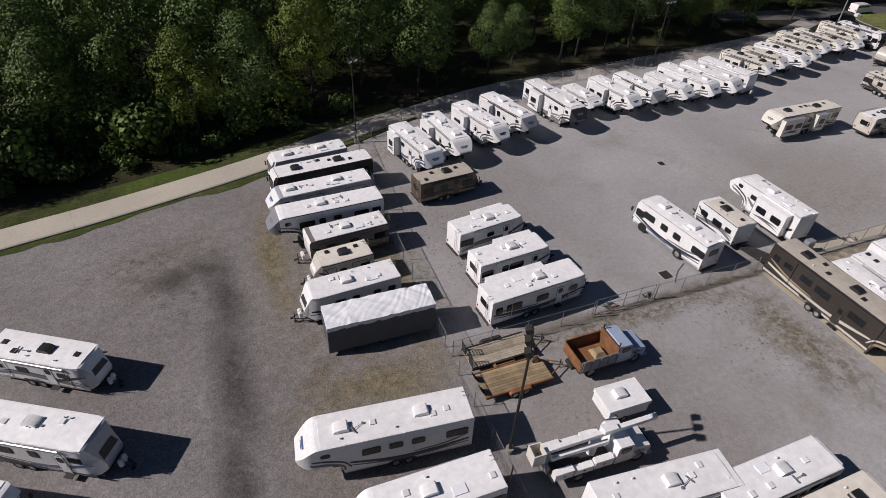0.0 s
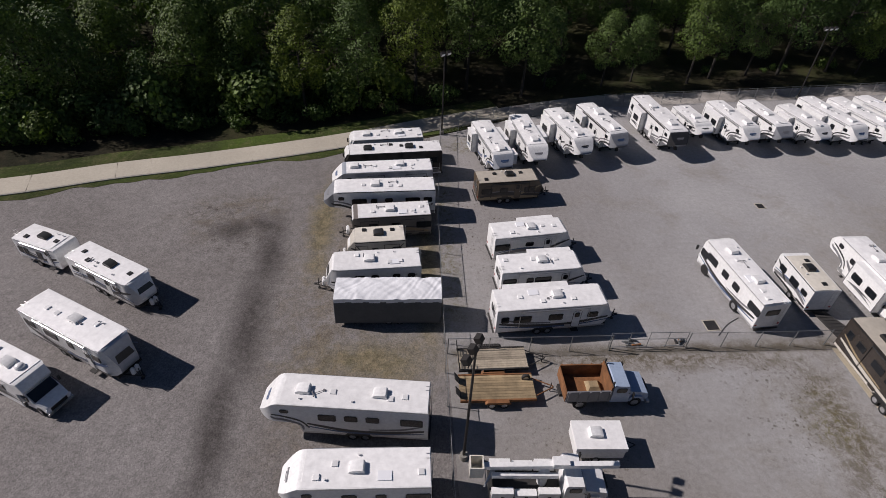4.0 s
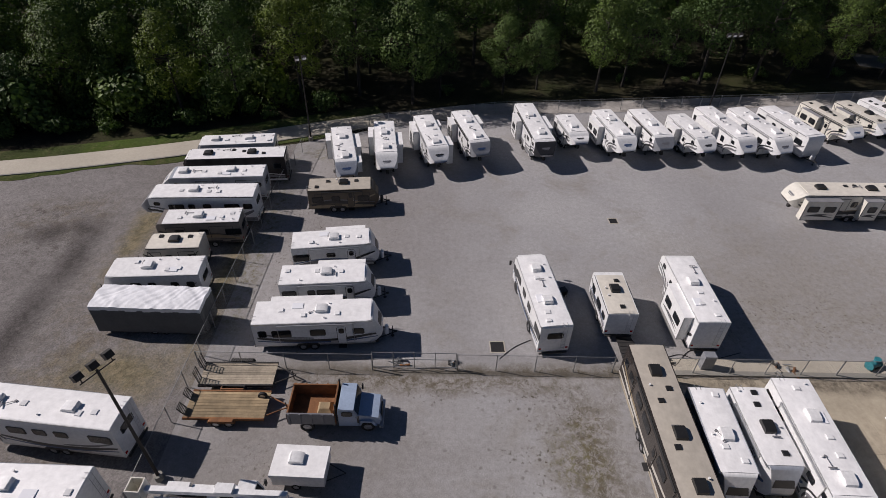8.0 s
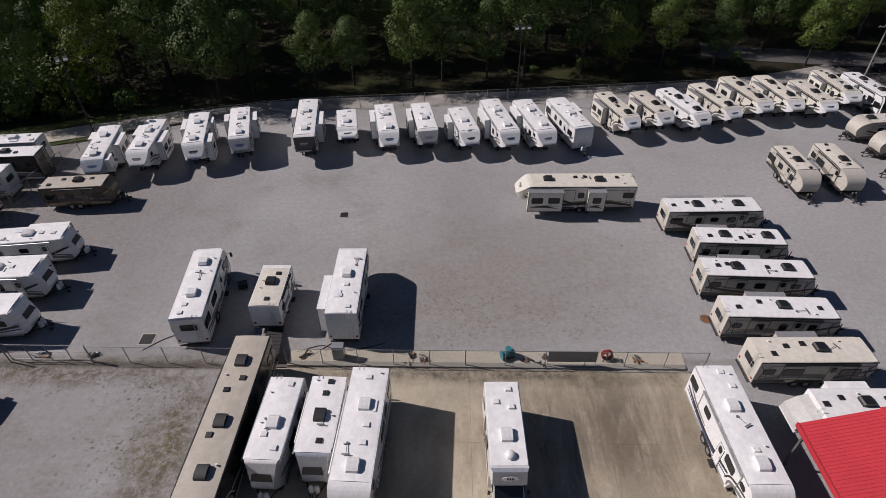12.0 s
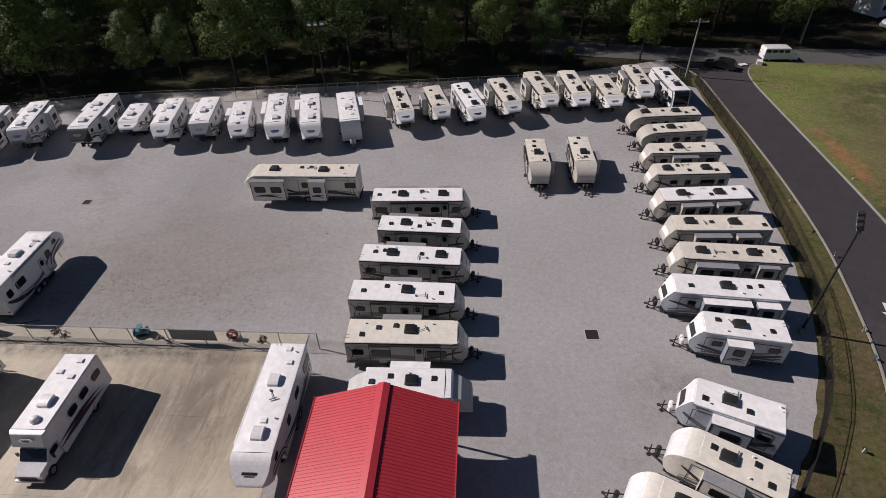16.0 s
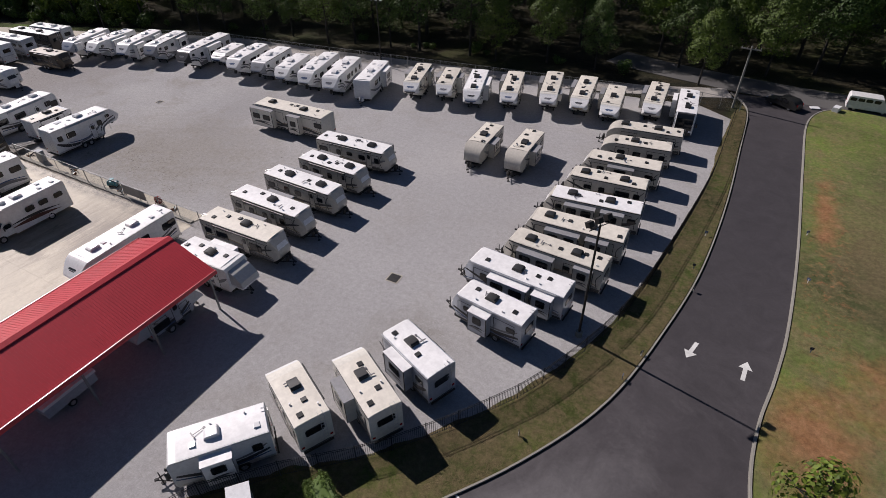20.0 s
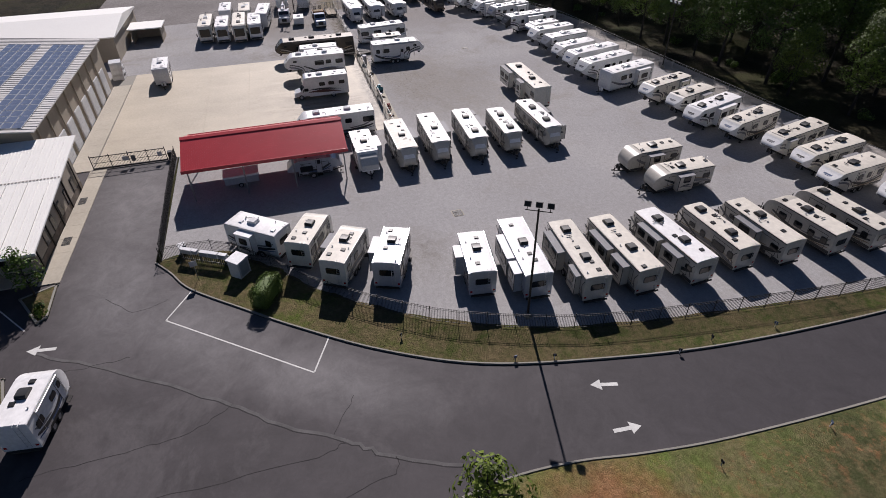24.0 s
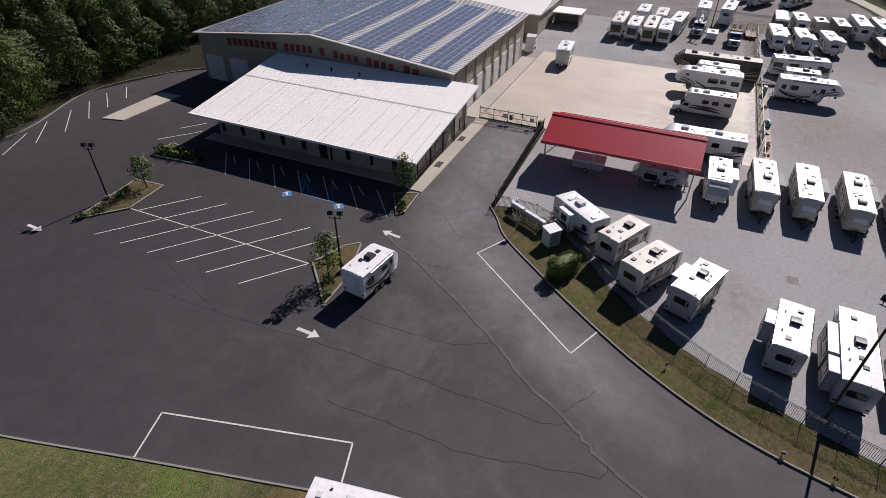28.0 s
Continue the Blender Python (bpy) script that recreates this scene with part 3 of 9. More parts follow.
def smooth_line(pts, n=6):
    """A curve through the points (Catmull-Rom)."""
    out = []
    for i in range(len(pts) - 1):
        p = [Vector(pts[max(0, min(len(pts) - 1, i + k))]) for k in (-1, 0, 1, 2)]
        for j in range(n):
            t = j / n
            out.append(0.5 * (2 * p[1] + (p[2] - p[0]) * t + (2 * p[0] - 5 * p[1] + 4 * p[2] - p[3]) * t * t + (3 * p[1] - p[0] - 3 * p[2] + p[3]) * t ** 3))
    out.append(Vector(pts[-1]))
    return out


def ribbon(bm, line, w0, w1, z0, z1, mi=0):
    """A strip along a plan line from offset w0 (right) to w1 (left), with thickness."""
    rows = []
    for i, p in enumerate(line):
        d = (line[min(i + 1, len(line) - 1)] - line[max(i - 1, 0)]).normalized()
        s = Vector((-d.y, d.x))
        rows.append([bm.verts.new((p.x + s.x * w, p.y + s.y * w, z)) for w, z in ((w0, z0), (w1, z0), (w1, z1), (w0, z1))])
    for a, b in zip(rows, rows[1:]):
        for k in range(4):
            bm.faces.new((a[k], a[(k + 1) % 4], b[(k + 1) % 4], b[k])).material_index = mi
    bm.faces.new(rows[0][::-1]).material_index = mi
    bm.faces.new(rows[-1]).material_index = mi


def sheet(name, pts, z, material, label, category, top=0.0):
    bm = bmesh.new()
    plan_shape(bm, pts, z - 0.25, z)
    ob = put(name, mesh_of(name, bm, material))
    return tagged(ob, label, category, kind="structure")

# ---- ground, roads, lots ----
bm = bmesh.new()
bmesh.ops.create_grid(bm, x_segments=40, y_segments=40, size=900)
tagged(put("ground", mesh_of("ground", bm, M_FLOOR), m=pose(60, 20, -0.06)), "leaf-littered woodland floor and rough grass, coloured near-black for tree shade", "ground", kind="structure")

WEST_KERB = smooth_line([(100.5, -14.2), (102.6, -12.6), (105.6, -10.6), (109.8, -5.8), (113.2, -1.7), (117.9, 4.8), (121.6, 12.2), (123.8, 21.5), (125.2, 31), (125.8, 44), (125.7, 58), (125.6, 68), (124.8, 72.5), (122.5, 76.5)])
EAST_KERB = smooth_line([(146.5, -52), (142.3, -34.4), (139.9, -25), (136.8, -12.4), (134.4, -3), (132.4, 3.2), (131.3, 7.5), (130.9, 11.3), (131.1, 15.5), (131.8, 20), (132.4, 26.3), (132.7, 38), (132.6, 56), (132.7, 69), (134.2, 74.5), (137, 77)])

sheet("pavement_lot", [(12.5, -40), (43, -40), (43, 13.6), (77.6, 13.6), (77.6, -14), (100.5, -13.6), (105, -8.2), (110, -1), (113.5, 4.5), (118, 12.5), (121.2, 22), (123, 33), (124.4, 48), (124.4, 66), (119, 69.5),
                       (97, 66.5), (58, 61.5), (36, 59), (21.4, 54.5), (10.8, 49.6), (10.8, 3), (11.5, -20)], 0.0, M_GRAVEL, "pale grey compacted gravel lot with dusty patches", "gravel lot")
sheet("pavement_storage", [(-70, -40), (12.5, -40), (11.5, -20), (10.8, 3), (10.8, 49.6), (-1.3, 46.2), (-15.3, 41.2), (-25, 38.6), (-45, 34), (-70, 30)], -0.012, M_YARD, "coarse brown-grey gravel storage yard with a worn wheel track", "gravel yard")
tagged(put("pavement_pad", None), "stained tan concrete work yard", "concrete yard", kind="structure")
pad = bpy.data.objects["pavement_pad"]
for i in range(6):
    for j in range(6):
        x0, x1 = 43.0 + i * 34.6 / 6, 43.0 + (i + 1) * 34.6 / 6
        y0, y1 = -24.0 + j * 37.6 / 6, -24.0 + (j + 1) * 37.6 / 6
        bm = bmesh.new()
        box(bm, x0 + 0.004, x1 - 0.004, y0 + 0.004, y1 - 0.004, -0.2, 0.012)
        part("slab", bm, M_PAD, pad)
sheet("pavement_apron", [(43, -40), (77.6, -40), (77.6, -24.02), (43, -24.02)], -0.01, M_KERB, "plain concrete apron", "pavement")
asphalt_edge = [(77.6, -24), (77.6, -14.2), (100.4, -14.2)] + [(p.x + 0.1, p.y) for p in WEST_KERB] + [(p.x, p.y) for p in EAST_KERB[::-1]] + [(150, -70), (126, -95), (112.4, -80), (95.6, -84.6), (83, -79.5), (76, -72)]
sheet("road_parking", asphalt_edge, 0.004, M_ASPHALT, "dark smooth asphalt driveway and parking lot", "parking lot")

# cross road behind the trees
cross = smooth_line([(103, 85.2), (112, 82.6), (130, 80.2), (150, 79.6), (185, 78.5), (260, 74)])
bm = bmesh.new()
ribbon(bm, cross, -3.4, 3.4, -0.3, 0.012)
tagged(put("road_cross", mesh_of("road_cross", bm, M_ROAD)), "grey two-lane country road", "road", kind="structure")
# concrete lane along the woods
lane_line = smooth_line([(-75, 31.5), (-40, 37.2), (-25.2, 41.5), (-15.4, 44.0), (-1.3, 48.4), (10.9, 53.3), (21.4, 57.3)])
lane = tagged(put("pavement_lane", None), "pale concrete service lane with joints and a low edge kerb", "lane", kind="structure")
for k in range(0, len(lane_line) - 1, 2):
    bm = bmesh.new()
    ribbon(bm, lane_line[k:k + 3], -1.75, 1.75, -0.2, 0.02)
    part("slab", bm, M_LANE, lane)
bm = bmesh.new()
ribbon(bm, lane_line, -2.05, -1.78, -0.2, 0.12)
part("edge_kerb", bm, M_KERB, lane, "dark weathered lane edge")
back_line = smooth_line([(21.4, 57.3), (36, 61.6), (58, 64), (97, 69.2), (113, 73.5), (122, 77)])
bm = bmesh.new()
ribbon(bm, back_line, -2.6, 1.2, -0.25, 0.008)
tagged(put("pavement_track", mesh_of("pavement_track", bm, M_TRACK)), "dusty pale track behind the trailer row", "track", kind="structure")
bm = bmesh.new()
ribbon(bm, lane_line, 1.75, 4.2, -0.3, 0.03)
tagged(put("ground_lane_verge", mesh_of("ground_lane_verge", bm, M_LUSH)), "strip of bright grass along the lane", "grass", kind="structure")
rag_in, rag_out = [], []
for k, p in enumerate(lane_line[:-4]):
    q = lane_line[k + 1]
    d = (q - p).normalized()
    w = 2.9 + 1.1 * noise.noise((k * 0.55, 3.1, 0)) + 0.5 * noise.noise((k * 1.9, 7.7, 0))
    rag_in.append((p.x + d.y * 2.05, p.y - d.x * 2.05))
    rag_out.append((p.x + d.y * w, p.y - d.x * w))
sheet("ground_lane_edge", rag_out + rag_in[::-1], 0.02, M_LUSH, "ragged strip of grass beside the lane kerb", "grass")

# verge between the picket fence and the drive
verge_in = []
fence_line = smooth_line([(100.4, -13.6), (100.2, -12.1), (100.3, -10.3), (100.5, -8.5), (101.3, -6.9), (102.8, -5.5), (104.8, -3.3), (107.1, -1.3), (109.3, 0.7), (111.4, 3.2), (114.2, 7.0), (117, 11.8), (120.2, 21), (122, 32.8), (123.4, 47), (123.7, 58), (123.9, 69)], 10)
for k, p in enumerate(fence_line[2:-1]):
    d = (fence_line[k + 3] - p).normalized()
    w = 0.35 + 0.3 * noise.noise((k * 0.21, 2.2, 0)) + 0.15 * noise.noise((k * 0.6, 5.2, 0))
    verge_in.append((p.x - d.y * w, p.y + d.x * w))
verge_out = [(p.x - 0.22, p.y) for p in WEST_KERB[2:-6]]
sheet("ground_verge", verge_in[::-1] + verge_out, 0.025, M_VERGE, "sunlit mown grass verge along the drive", "grass verge")
field_edge = [(p.x + 0.22, p.y) for p in EAST_KERB]
sheet("ground_field", field_edge + [(150, 76), (185, 75), (260, 70), (320, 0), (320, -120), (150, -120)], 0.09, M_GRASS, "mown grass field with bare orange clay patches", "grass field")


def kerb(name, line, side):
    ob = tagged(put(name, None), "pale concrete kerb with a raised edge", "kerb", kind="structure")
    for k in range(0, len(line) - 1, 3):
        bm = bmesh.new()
        ribbon(bm, line[k:k + 4], min(0, side * 0.13), max(0, side * 0.13), -0.2, 0.14)
        part("kerb_stone", bm, M_KERB, ob)
        if side < 0:
            bm = bmesh.new()
            ribbon(bm, line[k:k + 4], 0, 0.08, -0.2, 0.012)
            part("gutter", bm, M_KERB, ob)
    return ob


kerb("kerb_west", WEST_KERB, 1)
kerb("kerb_east", EAST_KERB, -1)

# drain grates in the gravel


def drain(x, y, yaw, s):
    t = thing("drain_grate", x, y, yaw, 0.0, "dark iron drain grate set in gravel", "drain", "drain grates")
    bm = bmesh.new()
    for a, b, c, d in ((-s, s, -s, -s + 0.08), (-s, s, s - 0.08, s), (-s, -s + 0.08, -s + 0.08, s - 0.08), (s - 0.08, s, -s + 0.08, s - 0.08)):
        box(bm, a, b, c, d, -0.1, 0.03)
    part("frame", bm, M_LANE, t)
    n = 9
    for k in range(n):
        bm = bmesh.new()
        x0 = -s + 0.1 + k * (2 * s - 0.2) / n
        box(bm, x0, x0 + 0.05, -s + 0.08, s - 0.08, -0.03, 0.022)
        part("bar", bm, M_IRON, t)
    bm = bmesh.new()
    box(bm, -s + 0.08, s - 0.08, -s + 0.08, s - 0.08, -0.05, 0.008)
    part("sump", bm, M_CHASSIS, t)


drain(47.4, 34.1, 4, 0.5)
drain(33.8, 16.4, 2, 0.62)
drain(100.7, 16.4, 2, 0.6)

# ---- paint on the asphalt ----


def paint(name, lines, w, material, label, category="marking"):
    ob = tagged(put(name, None), label, category, kind="structure")
    for a, b in lines:
        bm = bmesh.new()
        ribbon(bm, [Vector(a), Vector(b)], -w / 2, w / 2, 0.002, 0.01)
        part("line", bm, material, ob)
    return ob


paint("marking_box_north", [((105.3, -10.2), (109.2, -12.3)), ((109.2, -12.3), (118.6, -0.6)), ((118.6, -0.6), (115.2, 0.9))], 0.12, M_MARK, "white painted box outline on asphalt")
paint("marking_box_east", [((139.9, -25), (136.4, -26.1)), ((136.4, -26.1), (132.9, -12.3)), ((132.9, -12.3), (136.4, -11.2))], 0.12, M_MARK, "white painted box outline on asphalt")
stall = [((117.6, -26.55), (117.6, -51.0)), ((117.6, -26.6), (122.8, -30.75))]
for k in range(1, 7):
    y = -26.35 - (k - 1) * 3.74
    stall.append(((112.4, y), (122.8, y - 8.35) if k < 6 else (117.6, y - 4.2)))
paint("marking_stalls", stall, 0.11, M_MARK, "white painted angled parking bays")
front = [((107.1, -46.2 + k * 3.75), (102.6, -50.0 + k * 3.75)) for k in range(7)] + [((102.9, -48.6 + k * 3.75), (104.4, -46.9 + k * 3.75)) for k in range(6)]
paint("marking_front_stalls", front, 0.11, M_MARK, "white painted parking bays along the shop front")
paint("marking_blue_bays", [((107.1, -35.0), (107.1, -30.6)), ((103.4, -37.4), (107.1, -34.9)), ((103.2, -33.4), (107.1, -30.6))] + [((104.0 + 0.5 * k, -36.6 + 0.5 * k), (106.9, -34.9 + 0.7 * k)) for k in range(5)], 0.12, M_MARKB, "blue painted hatched bay")
paint("marking_west_bays", [((115.2, -75.5), (109.6, -78.8)), ((111.1, -74.9), (105.8, -79.9)), ((107, -74.6), (101.5, -80.5)), ((102.5, -75.5), (98, -81.0)), ((98.4, -76.5), (94.4, -81.5)), ((94.6, -77), (91, -81)), ((103.5, -61.2), (98.8, -57.4)), ((99.5, -61.1), (96.6, -58.9))], 0.11, M_MARK, "white painted bays along the wooded edge")
for x, y in ((107.8, -36.5), (107.6, -29.6)):
    t = thing("bay_symbol", x, y, 40, 0, "blue painted parking bay symbol", "marking", "bay symbols")
    bm = bmesh.new()
    box(bm, -0.55, 0.55, -0.55, 0.55, 0.004, 0.012)
    part("field", bm, M_MARKB, t)
    bm = bmesh.new()
    box(bm, -0.3, 0.35, -0.12, 0.12, 0.013, 0.018)
    box(bm, -0.45, -0.3, -0.3, 0.3, 0.013, 0.018)
    part("figure", bm, M_MARK, t)


def arrow(x, y, yaw, s=1.0):
    t = thing("road_arrow", x, y, yaw, 0, "white painted direction arrow on asphalt", "marking", "road arrows")
    bm = bmesh.new()
    box(bm, -1.15 * s, 0.25 * s, -0.17 * s, 0.17 * s, 0.003, 0.011)
    part("shaft", bm, M_MARK, t)
    bm = bmesh.new()
    plan_shape(bm, [(0.25 * s, -0.55 * s), (1.15 * s, 0), (0.25 * s, 0.55 * s)], 0.003, 0.011)
    part("head", bm, M_MARK, t)


arrow(125.95, 20.05, -104, 0.9)
arrow(129.8, 19.75, 86, 0.9)
arrow(125.4, -21.2, 88)
arrow(109.9, -21.7, -98)
arrow(124.5, -56.3, 86)


def crack(pts, w):
    ob = tagged(put("crack", None), "dark jagged crack in the asphalt", "crack", kind="structure")
    rnd = random.Random(len(pts) * 7 + int(pts[0][0]))
    line = [p + Vector((rnd.uniform(-0.12, 0.12), rnd.uniform(-0.12, 0.12))) for p in smooth_line(pts, 7)]
    for k in range(0, len(line) - 1, 7):
        bm = bmesh.new()
        ribbon(bm, line[k:k + 8], -w / 2, w / 2, 0.0, 0.0105)
        part("crack_run", bm, M_CRACK, ob)
        if w > 0.055:
            bm = bmesh.new()
            ribbon(bm, line[k:k + 8], 0.02, 0.28, 0.0, 0.007)
            part("worn_seam", bm, M_WORNSEAM, ob)


crack([(110.3, -22.3), (114.5, -15.0), (120.0, -6.8), (122.7, -3.7), (125.3, 0.8), (127.4, 3.6), (129.3, 7.9)], 0.075)
crack([(122.2, -19.9), (121.9, -15.0), (121.7, -10.1), (120.2, -6.8)], 0.05)
crack([(126.8, -38), (126.4, -26.3), (126.0, -17.8), (126.0, -11.4), (126.0, -1.6), (125.4, 0.8)], 0.055)
crack([(130.6, -16), (130.5, -9.1), (130.4, -4.5), (129.4, -0.5), (128.5, 3.6), (127.3, 4.0)], 0.055)
crack([(112.9, -19.5), (113.0, -17.0), (112.8, -14.5)], 0.045)
crack([(124.6, 0.2), (121.5, 2.0)], 0.04)
crack([(120.5, -45), (124.5, -36), (126.5, -30)], 0.036)
crack([(104.6, -17.8), (107.2, -15.2), (106.4, -12.4)], 0.036)

# ---- fences ----


def chain_fence(name, pts, h, label, rail=True):
    f = tagged(put(name, None), label, "fence")
    posts, wires = [], bmesh.new()
    for a, b in zip(pts, pts[1:]):
        a, b = Vector(a), Vector(b)
        L = (b - a).length
        n = max(1, round(L / 3.0))
        u = (b - a) / L
        for k in range(n + 1):
            if k == 0 and posts:
                continue
            p = a + u * (L * k / n)
            posts.append(p)
            bm = bmesh.new()
            bar(bm, (p.x, p.y, -0.3), (p.x, p.y, h + 0.05), 0.035 if 0 < k < n else 0.05, 8)
            part("post", bm, M_STEEL, f)
        if rail:
            bm = bmesh.new()
            bar(bm, (a.x, a.y, h), (b.x, b.y, h), 0.024, 6)
            part("top_rail", bm, M_STEEL, f)
        for k in range(int(L / 0.16) + 1):
            for s in (1, -1):
                x0 = k * 0.16
                x1 = x0 + s * h
                z1 = h
                if x1 < 0:
                    z1, x1 = x0, 0.0
                if x1 > L:
                    z1, x1 = L - x0, L
                if z1 < 0.1:
                    continue
                p, q = a + u * x0, a + u * x1
                ws = Vector((u.x, u.y, 0)) * 0.005
                v = [wires.verts.new(w) for w in (Vector((p.x, p.y, 0.02)) - ws, Vector((p.x, p.y, 0.02)) + ws, Vector((q.x, q.y, z1)) + ws, Vector((q.x, q.y, z1)) - ws)]
                wires.faces.new(v)
    part("wire_mesh", wires, M_STEEL, f, "galvanised diamond wire")["kind"] = "stuff"
    return f


FENCE = chain_fence("fence_yard", [(10.8, 13.9), (24.0, 13.9)], 1.8, "galvanised chain-link yard fence with steel posts")
chain_fence("fence_mid", [(30.5, 14.0), (42.5, 14.0)], 1.8, "galvanised chain-link fence on bare gravel")
chain_fence("fence_footed", [(46.0, 14.0), (60, 14.0), (78.6, 14.0)], 1.8, "galvanised chain-link fence above a low concrete footing")
chain_fence("fence_west", [(12.2, 50.3), (10.9, 32), (10.6, 18), (10.4, 3.0), (10.6, -14)], 1.8, "chain-link fence between the storage yard and the lot")
chain_fence("fence_north", [(12.2, 50.3), (22, 55.2), (36.5, 59.4), (58, 61.9), (97, 66.8), (119, 69.8), (124.3, 69.5)], 1.8, "chain-link fence behind the trailer row")
rolling = thing("rolling_gate", 78.2, -19.6, 90, 0, "black iron rolling gate with small plates, closed across the driveway", "gate")
for z, r in ((0.16, 0.09), (0.9, 0.03), (1.75, 0.045)):
    bm = bmesh.new()
    box(bm, -4.3, 4.3, -r * 0.6, r * 0.6, z - r, z + r)
    part("rail", bm, M_IRON, rolling)
for k in range(5):
    bm = bmesh.new()
    box(bm, -4.34 + k * 2.15, -4.26 + k * 2.15, -0.05, 0.05, 0.0, 1.95)
    part("post", bm, M_IRON, rolling)
for k in range(52):
    if k % 13:
        bm = bmesh.new()
        box(bm, -4.3 + k * 0.1654 - 0.012, -4.3 + k * 0.1654 + 0.012, -0.012, 0.012, 0.2, 1.75)
        part("picket", bm, M_IRON, rolling)
for x, z, w, h, mt in ((-0.4, 1.1, 0.35, 0.28, M_DOORW), (0.5, 1.0, 0.25, 0.38, M_STRIPE_G), (3.6, 1.1, 0.28, 0.3, M_DOORW)):
    bm = bmesh.new()
    box(bm, x - w, x + w, -0.06, -0.04, z - h, z + h)
    part("plate", bm, mt, rolling, "small plain sign plate")
motor = thing("gate_motor", 77.9, -14.9, 0, 0, "dark gate motor box on a short post", "gate motor")
bm = bmesh.new()
box(bm, -0.3, 0.3, -0.25, 0.25, 0, 1.1)
soften(bm, 0.04, 1)
part("housing", bm, M_IRON, motor)
# footing under the yard fence
bm = bmesh.new()
box(bm, 46.0, 77.2, 13.78, 14.22, -0.2, 0.14)
soften(bm, 0.03, 1)
tagged(put("wall_footing", mesh_of("wall_footing", bm, M_KERB)), "low concrete footing under the yard fence", "wall", kind="structure")
strip = tagged(put("pavement_fence_strip", None), "pale concrete strip behind the yard fence", "concrete strip", kind="structure")
for k in range(11):
    bm = bmesh.new()
    box(bm, 46.0 + k * 2.85, 46.0 + (k + 1) * 2.85 - 0.01, 14.24, 15.45, -0.2, 0.05)
    part("slab", bm, M_LANE, strip)
screen = thing("fence_screen", 68.3, 14.12, 0, 0.12, "grey mesh screen hung on the yard fence", "screen", "")
bm = bmesh.new()
box(bm, -1.9, 1.9, -0.012, 0.012, 0.35, 1.6)
part("cloth", bm, M_GREYCAP, screen)
for q in (-1.88, 1.88):
    bm = bmesh.new()
    bar(bm, (q, 0, 0.0), (q, 0, 1.7), 0.02, 6)
    part("edge_bar", bm, M_STEEL, screen)
cover = thing("manhole_cover", 80.7, 19.3, 0, 0, "rusty round manhole cover set in gravel", "manhole cover")
bm = bmesh.new()
bar(bm, (0, 0, -0.05), (0, 0, 0.02), 0.42, 20)
part("lid", bm, M_RUST, cover)
bm = bmesh.new()
bar(bm, (0, 0, -0.06), (0, 0, 0.008), 0.52, 20)
part("ring", bm, M_SOIL, cover)
# sliding gate in the yard fence
gate = tagged(put("yard_gate", None), "grey steel sliding gate, standing open", "gate")
for z in (0.12, 1.0, 1.75):
    bm = bmesh.new()
    bar(bm, (24.0, 14.15, z), (30.4, 14.15, z), 0.03, 6)
    part("rail", bm, M_STEEL, gate)
for k in range(5):
    bm = bmesh.new()
    bar(bm, (24.0 + k * 1.6, 14.15, -0.05), (24.0 + k * 1.6, 14.15, 1.85), 0.03, 6)
    part("upright", bm, M_STEEL, gate)


def picket_fence(name, pts, h, label):
    f = tagged(put(name, None), label, "fence")
    line = smooth_line(pts, 8)
    run = [Vector(line[0])]
    acc = 0.0
    for a, b in zip(line, line[1:]):
        L = (b - a).length
        while acc + L >= 2.4:
            d = 2.4 - acc
            a = a + (b - a).normalized() * d
            L -= d
            acc = 0.0
            run.append(a.copy())
        acc += L
    for p in run:
        bm = bmesh.new()
        box(bm, p.x - 0.028, p.x + 0.028, p.y - 0.028, p.y + 0.028, 0, h + 0.08)
        part("post", bm, M_IRON, f)
    bars = bmesh.new()
    for a, b in zip(run, run[1:]):
        u = (b - a).normalized()
        for z in (0.18, h - 0.22, h - 0.05):
            bm = bmesh.new()
            obox(bm, ((a.x + b.x) / 2, (a.y + b.y) / 2, z), u, ((b - a).length / 2, 0.011, 0.014))
            part("rail", bm, M_IRON, f)
        for k in range(1, 18):
            p = a + (b - a) * (k / 18)
            box(bars, p.x - 0.011, p.x + 0.011, p.y - 0.011, p.y + 0.011, 0.1, h)
    part("picketwork", bars, M_IRON, f)["kind"] = "stuff"
    return f


picket_fence("fence_drive", [(100.4, -13.6), (100.2, -12.1), (100.3, -10.3), (100.5, -8.5), (101.3, -6.9), (102.8, -5.5), (104.8, -3.3), (107.1, -1.3), (109.3, 0.7), (111.4, 3.2), (114.2, 7.0), (117, 11.8), (120.2, 21), (122, 32.8), (123.4, 47), (123.7, 58), (123.9, 69)], 1.65, "black ornamental iron picket fence along the drive")
picket_fence("fence_gate_side", [(77.9, -14.3), (86, -14.1), (94, -13.8), (100.4, -13.6)], 1.65, "black iron picket fence beside the driveway")

# ---- buildings ----
office = thing("shop_building", 0, 0, 0, 0, "low tan stucco shop with a broad white metal roof", "building")
bm = bmesh.new()
box(bm, 82.2, 98.6, -54.4, -24.4, -0.2, 4.2)
part("wall", bm, M_STUCCO, office)


def slope(y, x):
    return 4.1 + (101.7 - x) / 19.4 * 2.4


